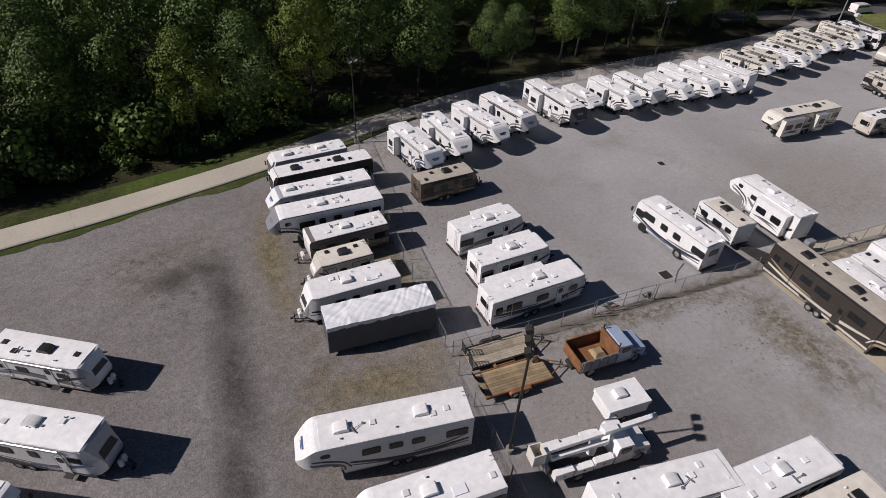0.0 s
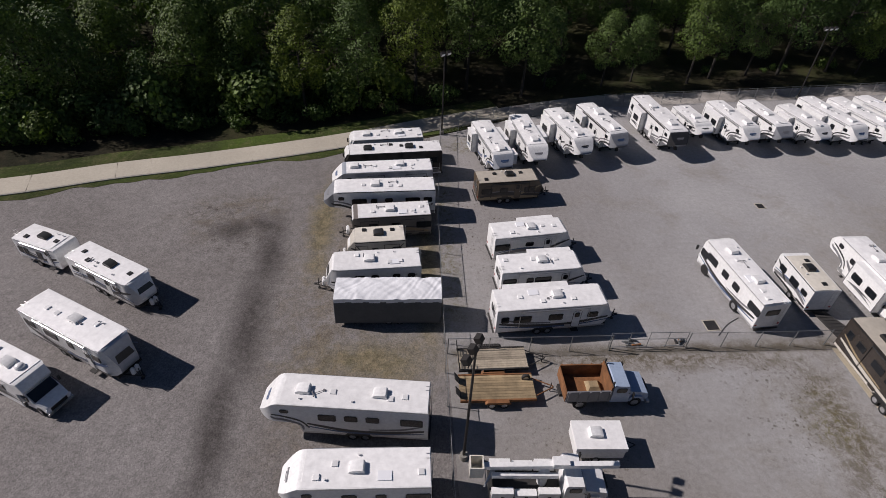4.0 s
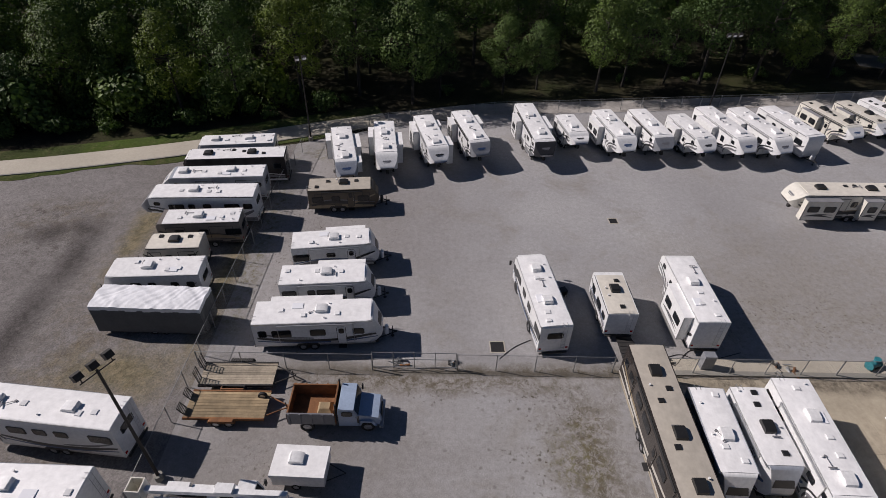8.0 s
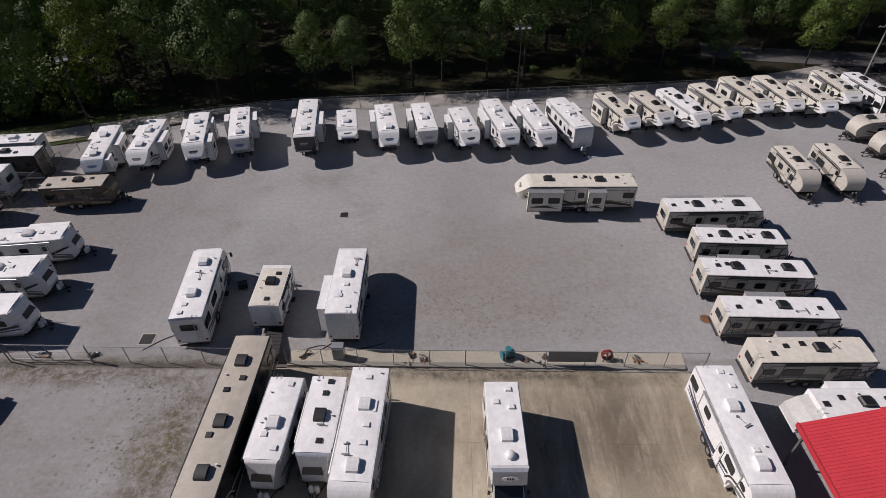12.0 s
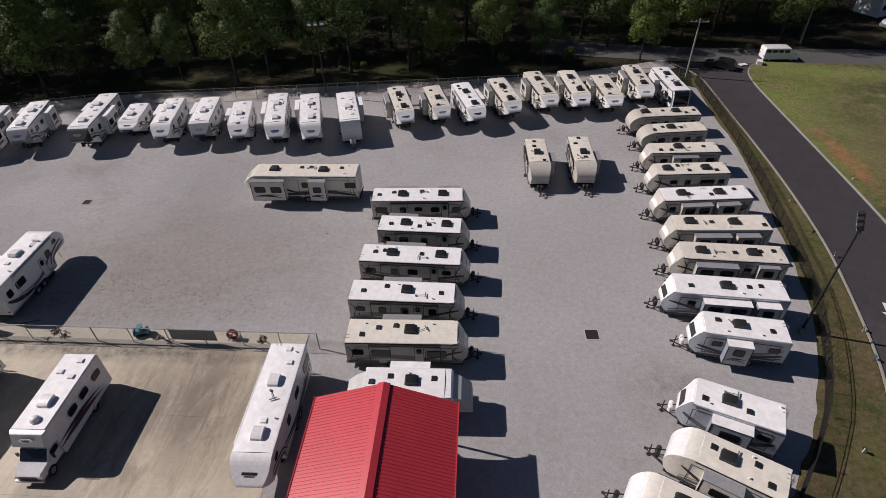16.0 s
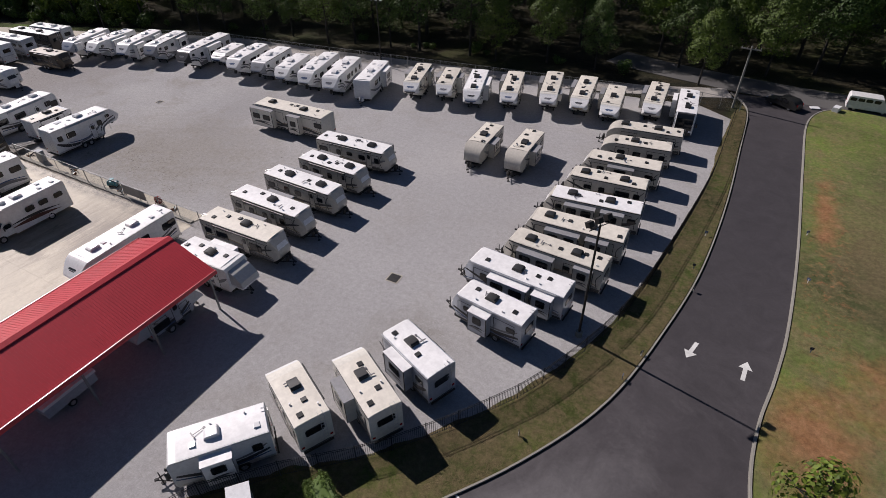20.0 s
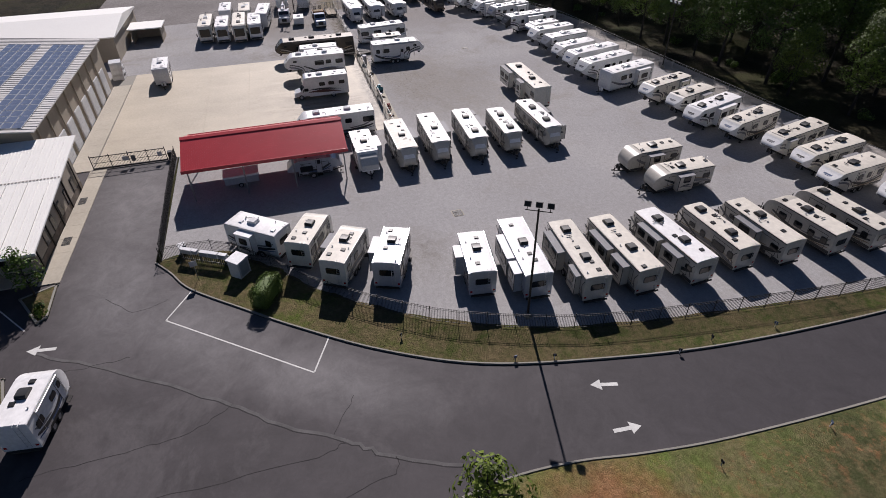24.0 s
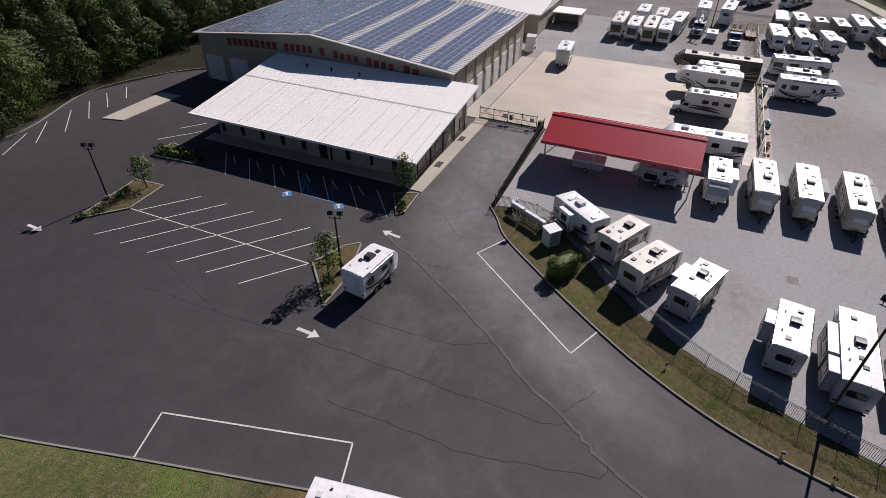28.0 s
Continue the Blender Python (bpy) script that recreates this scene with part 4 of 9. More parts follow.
npan = 34
for k in range(npan):
    y0, y1 = -55.8 + k * 33.1 / npan, -55.8 + (k + 1) * 33.1 / npan
    bm = bmesh.new()
    side_shape(bm, [(82.3, slope(0, 82.3) - 0.16), (101.7, 3.94), (101.7, 4.1), (82.3, slope(0, 82.3))], y0, y1 - 0.004)
    side_shape(bm, [(82.3, slope(0, 82.3)), (101.7, 4.1), (101.7, 4.16), (82.3, slope(0, 82.3) + 0.06)], y0, y0 + 0.05)
    for q in (0.33, 0.66):
        yr = y0 + (y1 - y0) * q
        side_shape(bm, [(82.3, slope(0, 82.3)), (101.7, 4.1), (101.7, 4.13), (82.3, slope(0, 82.3) + 0.03)], yr, yr + 0.03)
    part("roof_panel", bm, M_OFFROOF, office)
for k in range(npan):
    if k % 4 == 1 or k in (8, 20, 27, 31):
        y0 = -55.8 + k * 33.1 / npan
        xa = 90.6 if k % 3 else 93.0
        bm = bmesh.new()
        side_shape(bm, [(xa, slope(0, xa) + 0.06), (101.5, slope(0, 101.5) + 0.06), (101.5, slope(0, 101.5) + 0.068), (xa, slope(0, xa) + 0.068)], y0 + 0.01, y0 + 0.045)
        part("dirty_seam", bm, M_SEAM, office, "dark dirt along a roof rib")
bm = bmesh.new()
for k in range(npan * 3):
    y0 = -55.8 + k * 33.1 / npan / 3
    side_shape(bm, [(90.2, slope(0, 90.2) + 0.03), (90.42, slope(0, 90.42) + 0.03), (90.42, slope(0, 90.42) + 0.04), (90.2, slope(0, 90.2) + 0.04)], y0 + 0.06, y0 + 0.24)
part("lap_seam", bm, M_SEAM, office, "dark lapped joint across the roof")["kind"] = "stuff"
bm = bmesh.new()
box(bm, 101.7, 101.84, -55.9, -22.6, 3.87, 4.15)
part("gutter", bm, M_OFFROOF, office)
for k in range(9):
    y = -53.6 + k * 3.3
    bm = bmesh.new()
    w = 0.32 if k != 5 else 0.95
    box(bm, 98.6, 98.66, y - w, y + w, 0.7 if k != 5 else 0.02, 2.6)
    wn = part("window" if k != 5 else "door", bm, M_BLACK, office, "dark glazed entrance doors" if k == 5 else "")
    bm = bmesh.new()
    box(bm, 98.66, 98.68, y - w + 0.06, y - 0.03, 1.0 if k != 5 else 0.1, 2.5)
    box(bm, 98.66, 98.68, y + 0.03, y + w - 0.06, 1.0 if k != 5 else 0.1, 2.5)
    part("pane", bm, M_GLASS, wn)
for k in range(5):
    x = 84.5 + k * 2.7
    bm = bmesh.new()
    box(bm, x - 0.45, x + 0.45, -24.4, -24.34, 0.9, 2.5)
    wn = part("window", bm, M_BLACK, office)
    bm = bmesh.new()
    box(bm, x - 0.38, x + 0.38, -24.34, -24.32, 0.97, 2.43)
    part("pane", bm, M_GLASS, wn)
bm = bmesh.new()
box(bm, 82.2, 98.64, -24.4, -24.36, 0, 0.85)
part("wainscot", bm, M_STONE, office, "brown stone lower wall")
for k in range(5):
    x = 83.2 + k * 3.75
    bm = bmesh.new()
    box(bm, x - 0.07, x + 0.07, -24.36, -24.24, 0.1, 4.1)
    part("downspout", bm, M_POLE, office)
for k in range(6):
    y = -54.0 + k * 5.8
    bm = bmesh.new()
    box(bm, 98.6, 98.72, y - 0.2, y + 0.2, 0, 4.0)
    part("pilaster", bm, M_STUCCO, office)
for y in (-48.4, -44.2, -39.6):
    bm = bmesh.new()
    bar(bm, (85.4, y, 5.9), (85.4, y, 6.6), 0.09, 8)
    bar(bm, (85.4, y, 6.55), (85.4, y, 6.75), 0.2, 10, 0, 0.12)
    part("roof_vent", bm, M_CHASSIS, office)
bm = bmesh.new()
box(bm, 98.66, 98.72, -40.5, -34.5, 2.8, 3.1)
part("sign_board", bm, M_BROWN, office, "small dark lettering bar over the entrance")

hall = thing("service_hall", 0, 0, 0, 0, "large tan metal hall with solar panels on its roof", "building")
bm = bmesh.new()
a = [(-72.0, -0.2), (-27.0, -0.2), (-27.0, 7.4), (-49.5, 9.7), (-72.0, 7.4)]
va = [bm.verts.new((48.0, y, z)) for y, z in a]
vb = [bm.verts.new((82.0, y, z)) for y, z in a]
bm.faces.new(va)
bm.faces.new(vb[::-1])
for i in range(5):
    bm.faces.new((va[i], vb[i], vb[(i + 1) % 5], va[(i + 1) % 5]))
part("wall", bm, M_STUCCO, hall)
for s, ye in ((1, -26.4), (-1, -72.6)):
    for k in range(12):
        x0, x1 = 47.4 + k * 35.2 / 12, 47.4 + (k + 1) * 35.2 / 12
        bm = bmesh.new()
        v = [bm.verts.new(p) for p in ((x0, ye, 7.42), (x1 - 0.005, ye, 7.42), (x1 - 0.005, -49.5, 9.82), (x0, -49.5, 9.82), (x0, ye, 7.56), (x1 - 0.005, ye, 7.56), (x1 - 0.005, -49.5, 9.96), (x0, -49.5, 9.96))]
        for q in ((3, 2, 1, 0), (4, 5, 6, 7), (0, 1, 5, 4), (1, 2, 6, 5), (2, 3, 7, 6), (3, 0, 4, 7)):
            bm.faces.new([v[i] for i in q])
        for j in range(4):
            xr = x0 + j * (x1 - x0) / 4
            w = [bm.verts.new(p) for p in ((xr, ye, 7.56), (xr + 0.07, ye, 7.56), (xr + 0.07, -49.5, 9.96), (xr, -49.5, 9.96), (xr, ye, 7.62), (xr + 0.07, ye, 7.62), (xr + 0.07, -49.5, 10.02), (xr, -49.5, 10.02))]
            for q in ((4, 5, 6, 7), (0, 1, 5, 4), (1, 2, 6, 5), (2, 3, 7, 6), (3, 0, 4, 7)):
                bm.faces.new([w[i] for i in q])
        part("roof_panel", bm, M_BIGROOF, hall)


def solar_mesh():
    bm = bmesh.new()
    box(bm, -0.82, 0.82, -0.5, 0.5, 0.0, 0.04, 1)
    for i in range(2):
        for j in range(1):
            box(bm, -0.79 + i * 0.8, -0.01 + i * 0.8, -0.47, 0.47, 0.04, 0.046, 0)
    return mesh_of("solar_panel", bm, M_SOLAR, M_PANELGRID)


SOLAR = solar_mesh()
roof_pitch = math.degrees(math.atan2(2.4, 23.1))
for blk in range(4):
    for col in range(4):
        for r in range(18):
            d = 1.3 + blk * 5.75 + col * 1.06
            put("solar_panel", SOLAR, hall, pose(81.0 - r * 1.72, -26.9 - d, 7.6 + d * 2.4 / 23.1 + 0.1, -roof_pitch, 0, 0))
bm = bmesh.new()
for col in range(18):
    for r in range(18):
        d = 1.3 + col * 1.06 + (col // 4) * 0.55
        n0 = len(bm.verts)
        v = box(bm, -0.82, 0.82, -0.5, 0.5, 0.0, 0.04, 1) + box(bm, -0.79, -0.02, -0.47, 0.47, 0.04, 0.046, 0) + box(bm, 0.02, 0.79, -0.47, 0.47, 0.04, 0.046, 0)
        mt = pose(81.0 - r * 1.72, -72.1 + d, 7.6 + d * 2.4 / 23.1 + 0.1, roof_pitch, 0, 0)
        for q in v:
            q.co = mt @ q.co
part("far_solar_array", bm, (M_SOLAR, M_PANELGRID), hall, "blue solar panels on the far slope")["kind"] = "stuff"
# lettering of the gable stands as plain bars
for y0, y1, n in ((-66.0, -56.0, 9), (-54.8, -49.4, 5), (-48.4, -47.2, 1), (-46.0, -41.4, 4), (-40.4, -35.6, 4), (-34.4, -31.6, 2)):
    for k in range(n):
        ya = y0 + (y1 - y0) * k / n
        z0 = 7.5 - abs(ya + 49.5) * 0.045
        hgt = 0.55 if k == 0 or n > 4 else 0.45
        bm = bmesh.new()
        box(bm, 82.0, 82.12, ya + 0.12, ya + (y1 - y0) / n - 0.34, z0 - 0.4, z0 - 0.4 + 2 * hgt)
        part("sign_bar", bm, M_SIGN, hall, "dark red raised sign shape")
for k in range(8):
    x = 78.5 - k * 3.9
    bm = bmesh.new()
    box(bm, x - 1.25, x + 1.25, -27.0, -26.92, 0.02, 3.9)
    d = part("roll_door", bm, M_DOORW, hall, "white sectional roll-up door")
    for j in range(6):
        bm = bmesh.new()
        box(bm, x - 1.18, x + 1.18, -26.92, -26.89, 0.1 + j * 0.63, 0.67 + j * 0.63)
        part("section", bm, M_DOORW, d)
for k in range(8):
    x = 80.45 - k * 3.9
    bm = bmesh.new()
    box(bm, x - 0.08, x + 0.08, -26.96, -26.8, 0.05, 7.3)
    part("downspout", bm, M_STUCCO, hall)
for y in (-69.5, -64.5):
    bm = bmesh.new()
    box(bm, 82.0, 82.08, y - 1.8, y + 1.8, 0.02, 4.2)
    d = part("roll_door", bm, M_DOORW, hall, "white sectional roll-up door")
    for j in range(6):
        bm = bmesh.new()
        box(bm, 82.08, 82.11, y - 1.7, y + 1.7, 0.1 + j * 0.68, 0.72 + j * 0.68)
        part("section", bm, M_DOORW, d)

# walk along the shop's side and front
for nm, x0, x1, y0, y1 in (("walk_side", 78.5, 101.0, -24.3, -22.4), ("walk_front", 98.7, 100.6, -55.5, -24.5), ("walk_hall", 48.0, 78.4, -26.8, -24.1)):
    w = tagged(put("pavement_" + nm, None), "pale concrete footway slabs", "footway", kind="structure")
    nx, ny = max(1, round((x1 - x0) / 2.5)), max(1, round((y1 - y0) / 2.5))
    for i in range(nx):
        for j in range(ny):
            bm = bmesh.new()
            box(bm, x0 + (x1 - x0) * i / nx + 0.01, x0 + (x1 - x0) * (i + 1) / nx - 0.01, y0 + (y1 - y0) * j / ny + 0.01, y0 + (y1 - y0) * (j + 1) / ny - 0.01, -0.1, 0.1)
            part("slab", bm, M_LANE, w)

for x, y in ((85.9, -23.6), (94.0, -23.4)):
    t = thing("walk_grate", x, y, 0, 0.1, "dark iron grate set in the footway", "grate", "footway grates")
    for k in range(7):
        bm = bmesh.new()
        box(bm, -0.75 + k * 0.22, -0.58 + k * 0.22, -0.4, 0.4, -0.02, 0.012)
        part("bar", bm, M_IRON, t)


def island(name, pts, label):
    ob = tagged(put(name, None), label, "traffic island", kind="structure")
    loop = [Vector(p) for p in pts]
    for a, b in zip(loop, loop[1:] + loop[:1]):
        bm = bmesh.new()
        ribbon(bm, [a, b], 0.0, 0.2, -0.2, 0.16)
        part("kerb_stone", bm, M_KERB, ob)
    bm = bmesh.new()
    plan_shape(bm, pts, -0.1, 0.12)
    part("bed", bm, M_VERGE, ob)


island("island_east", [(122.2, -21.8), (117.4, -26.4), (113.8, -25.1), (112.4, -23.6), (117.8, -21.9)][::-1], "raised planted island with concrete kerb")
island("island_west", [(121.9, -53.8), (117.7, -50.2), (112.3, -50.6), (112.7, -54.9), (117.6, -54.4)], "raised planted island with concrete kerb")
island("island_north", [(106.6, -22.9), (105.9, -22.2), (101.2, -22.5), (102.6, -25.4)], "small planted corner island with concrete kerb")
bm = bmesh.new()
plan_shape(bm, [(101.8, -73.6), (90.5, -73.7), (90.4, -69.8), (101.0, -70.2)][::-1], -0.2, 0.15)
tagged(put("island_bays", mesh_of("island_bays", bm, M_LANE)), "pale concrete island between parking bays", "traffic island", kind="structure")
kerb("kerb_bays", smooth_line([(150, -70), (126, -94), (112.4, -80), (95.6, -84.4), (83, -79.6), (76, -72.2)][1:]), 1)
island("island_shop", [(107.4, -58.2), (106.8, -51.5), (104.2, -52), (103.4, -58.4)], "planted bed beside the shop front")

# far tan barn and shed
barn = thing("storage_barn", 20, -44, 0, 0, "long tan metal storage building with a pale roof", "building")
bm = bmesh.new()
box(bm, -8, 14, -30, 16, -0.2, 4.2)
part("wall", bm, M_STUCCO, barn)
bm = bmesh.new()
side_shape(bm, [(-8.4, 4.2), (14.4, 4.2), (14.4, 4.4), (3, 5.8), (-8.4, 4.4)], -30.4, 16.4)
part("roof", bm, M_OFFROOF, barn)
shed = thing("open_shed", 21.5, -24.5, 0, 0, "small open-fronted tan shed", "shed")
bm = bmesh.new()
box(bm, -2.4, -2.2, -2.8, 2.8, 0, 2.7)
box(bm, -2.2, 2.2, -2.8, -2.6, 0, 2.7)
box(bm, -2.2, 2.2, 2.6, 2.8, 0, 2.7)
part("wall", bm, M_STUCCO, shed)
bm = bmesh.new()
box(bm, -2.8, 2.8, -3.2, 3.2, 2.7, 2.9)
part("roof", bm, M_OFFROOF, shed)

# red carport
carport = thing("carport", 0, 0, 0, 0, "open carport with a ribbed bright red metal roof", "carport")
CX, CY0, CY1 = 85.42, -11.6, 6.45
for s in (1, -1):
    for k in range(20):
        y0, y1 = CY0 + k * (CY1 - CY0) / 20, CY0 + (k + 1) * (CY1 - CY0) / 20
        bm = bmesh.new()
        pts = [(CX, 5.82), (CX + s * 4.72, 4.02), (CX + s * 4.72, 4.1), (CX, 5.9)]
        side_shape(bm, pts, y0, y1)
        for j in range(4):
            yr = y0 + j * (y1 - y0) / 4
            side_shape(bm, [(CX + s * 0.35, 5.76), (CX + s * 4.72, 4.1), (CX + s * 4.72, 4.122), (CX + s * 0.35, 5.785)], yr, yr + 0.07)
        part("roof_panel", bm, M_RED, carport)
bm = bmesh.new()
side_shape(bm, [(CX - 0.4, 5.74), (CX, 5.88), (CX + 0.4, 5.74), (CX + 0.4, 5.84), (CX, 5.99), (CX - 0.4, 5.84)], CY0 - 0.03, CY1 + 0.03)
part("ridge_cap", bm, M_RED, carport)
for s in (1, -1):
    bm = bmesh.new()
    box(bm, CX + s * 4.72 - 0.03, CX + s * 4.72 + 0.03, CY0 - 0.05, CY1 + 0.05, 3.78, 4.18)
    part("fascia", bm, M_RED, carport)
    for y in (CY0 + 0.5, CY0 + 6.3, CY1 - 6.3, CY1 - 0.5):
        bm = bmesh.new()
        box(bm, CX + s * 4.3 - 0.07, CX + s * 4.3 + 0.07, y - 0.07, y + 0.07, -0.2, 4.2)
        part("post", bm, M_STEEL, carport)
        bm = bmesh.new()
        bar(bm, (CX + s * 4.3, y, 3.2), (CX + s * 3.0, y, 4.7), 0.04, 6)
        part("brace", bm, M_STEEL, carport)
for y in (CY0 + 0.5, CY0 + 6.3, CY1 - 6.3, CY1 - 0.5):
    bm = bmesh.new()
    box(bm, CX - 4.4, CX + 4.4, y - 0.05, y + 0.05, 3.9, 4.1)
    bar(bm, (CX, y, 4.0), (CX, y, 5.8), 0.05, 6)
    part("truss", bm, M_STEEL, carport)

# ---- trailers and motorhomes: shared small parts ----


def tyre_mesh(r, w):
    bm = bmesh.new()
    n = 20
    prof = [(r * 0.62, -w / 2), (r * 0.93, -w / 2), (r, -w * 0.36), (r, w * 0.36), (r * 0.93, w / 2), (r * 0.62, w / 2)]
    rings = [[bm.verts.new((a * math.cos(k * math.tau / n), y, a * math.sin(k * math.tau / n))) for a, y in prof] for k in range(n)]
    for k in range(n):
        for j in range(6):
            bm.faces.new((rings[k][j], rings[k][(j + 1) % 6], rings[(k + 1) % n][(j + 1) % 6], rings[(k + 1) % n][j]))
    return mesh_of("tyre", bm, M_TYRE)


def rim_mesh(r, w):
    bm = bmesh.new()
    bar(bm, (0, -w * 0.4, 0), (0, w * 0.4, 0), r * 0.64, 16)
    bar(bm, (0, -w * 0.5, 0), (0, w * 0.5, 0), r * 0.2, 8)
    for k in range(6):
        a = k * math.tau / 6
        bar(bm, (math.cos(a) * r * 0.35, -w * 0.44, math.sin(a) * r * 0.35), (math.cos(a) * r * 0.35, w * 0.44, math.sin(a) * r * 0.35), r * 0.07, 5)
    return mesh_of("rim", bm, M_RIM)


def wheel(parent, x, y, r=0.36, w=0.24, z=None):
    z = r if z is None else z
    t = put("wheel", kept(("tyre", r, w), lambda: tyre_mesh(r, w)), parent, pose(x, y, z))
    put("rim", kept(("rim", r, w), lambda: rim_mesh(r, w)), t)


def ac_mesh(mat):
    bm = bmesh.new()
    side_shape(bm, [(-0.48, 0), (0.48, 0), (0.44, 0.2), (0.2, 0.31), (-0.38, 0.31), (-0.48, 0.2)], -0.36, 0.36)
    soften(bm, 0.05, 2)
    for k in range(4):
        box(bm, -0.40, -0.34, -0.26 + k * 0.15, -0.18 + k * 0.15, 0.31, 0.325)
    return mesh_of("air_conditioner", bm, mat)


def vent_mesh(mat):
    bm = bmesh.new()
    box(bm, -0.2, 0.2, -0.2, 0.2, 0, 0.05)
    side_shape(bm, [(-0.19, 0.05), (0.19, 0.05), (0.17, 0.13), (-0.17, 0.1)], -0.19, 0.19)
    soften(bm, 0.02, 1)
    return mesh_of("roof_vent", bm, mat)


def tube_mesh():
    bm = bmesh.new()
    bar(bm, (0, 0, 0), (0, 0, 0.16), 0.05, 8)
    bar(bm, (0, 0, 0.15), (0, 0, 0.18), 0.075, 8)
    return mesh_of("stack_pipe", bm, M_ROOF_W)


def antenna_mesh():
    bm = bmesh.new()
    bar(bm, (0, 0, 0), (0, 0, 0.12), 0.09, 8)
    bar(bm, (0, 0, 0.1), (0.8, 0.05, 0.15), 0.022, 6)
    side_shape(bm, [(0.74, 0.13), (0.82, 0.13), (0.82, 0.17), (0.74, 0.17)], -0.22, 0.3)
    return mesh_of("antenna", bm, M_STRIPE_G)


def skylight_mesh():
    bm = bmesh.new()
    box(bm, -0.42, 0.42, -0.3, 0.3, 0, 0.09)
    soften(bm, 0.05, 2)
    return mesh_of("skylight", bm, M_LENS)


def plate(w, h, mat_frame, mat_glass):
    """A window plate: x across, z up, standing proud along -y."""
    def make():
        bm = bmesh.new()
        box(bm, -w / 2, w / 2, -0.025, 0.02, -h / 2, h / 2, 1)
        bmesh.ops.bevel(bm, geom=[e for e in bm.edges if abs((e.verts[0].co - e.verts[1].co).y) > 0.02], offset=min(0.08, h * 0.2), segments=2, affect="EDGES")
        box(bm, -w / 2 + 0.05, w / 2 - 0.05, -0.032, -0.02, -h / 2 + 0.05, h / 2 - 0.05, 0)
        return mesh_of("window", bm, mat_glass, mat_frame)
    return kept(("plate", w, h, mat_frame.name, mat_glass.name), make)


def swoosh_mesh(L, rise, w, bend):
    def make():
        bm = bmesh.new()
        n = 14
        rows = []
        for k in range(n + 1):
            t = k / n
            x = (t - 0.5) * L
            z = rise * (t - 0.5) + bend * (0.25 - (t - 0.5) ** 2) * 4
            ww = w * (0.12 + math.sin(math.pi * min(1, t * 1.05)) * 0.88)
            rows.append([bm.verts.new((x, y, z + q)) for y, q in ((-0.006, -ww / 2), (-0.006, ww / 2), (0.002, ww / 2), (0.002, -ww / 2))])
        for a, b in zip(rows, rows[1:]):
            for k in range(4):
                bm.faces.new((a[k], a[(k + 1) % 4], b[(k + 1) % 4], b[k]))
        bm.faces.new(rows[0])
        bm.faces.new(rows[-1][::-1])
        return mesh_of("stripe", bm)
    return make()


def stripe(parent, L, rise, w, bend, mat, m):
    key = ("stripe", round(L, 1), round(rise, 1), round(w, 2), round(bend, 2), mat.name)

    def make():
        me = swoosh_mesh(round(L, 1), round(rise, 1), round(w, 2), round(bend, 2))
        me.materials.append(mat)
        return me
    put("stripe", kept(key, make), parent, m)


def sweep(parent, pts, w, mat, m, tail=0.25, key=()):
    """A long curved graphic on a side wall through (x, z) points, thinning at both ends."""
    def make():
        bm = bmesh.new()
        line = smooth_line(pts, 5)
        rows = []
        for i, p in enumerate(line):
            d = (line[min(i + 1, len(line) - 1)] - line[max(i - 1, 0)]).normalized()
            f = i / (len(line) - 1)
            h = w * (tail + (1 - tail) * math.sin(math.pi * (0.08 + 0.84 * f))) / 2
            rows.append([bm.verts.new((p.x - d.y * q, y, p.y + d.x * q)) for y, q in ((-0.004, -h), (-0.004, h), (0.004, h), (0.004, -h))])
        for a, b in zip(rows, rows[1:]):
            for k in range(4):
                bm.faces.new((a[k], a[(k + 1) % 4], b[(k + 1) % 4], b[k]))
        bm.faces.new(rows[0][::-1])
        bm.faces.new(rows[-1])
        bmesh.ops.recalc_face_normals(bm, faces=bm.faces)
        return mesh_of("graphic", bm, mat)
    put("graphic", kept(("sweep", key, w, mat.name), make), parent, m)


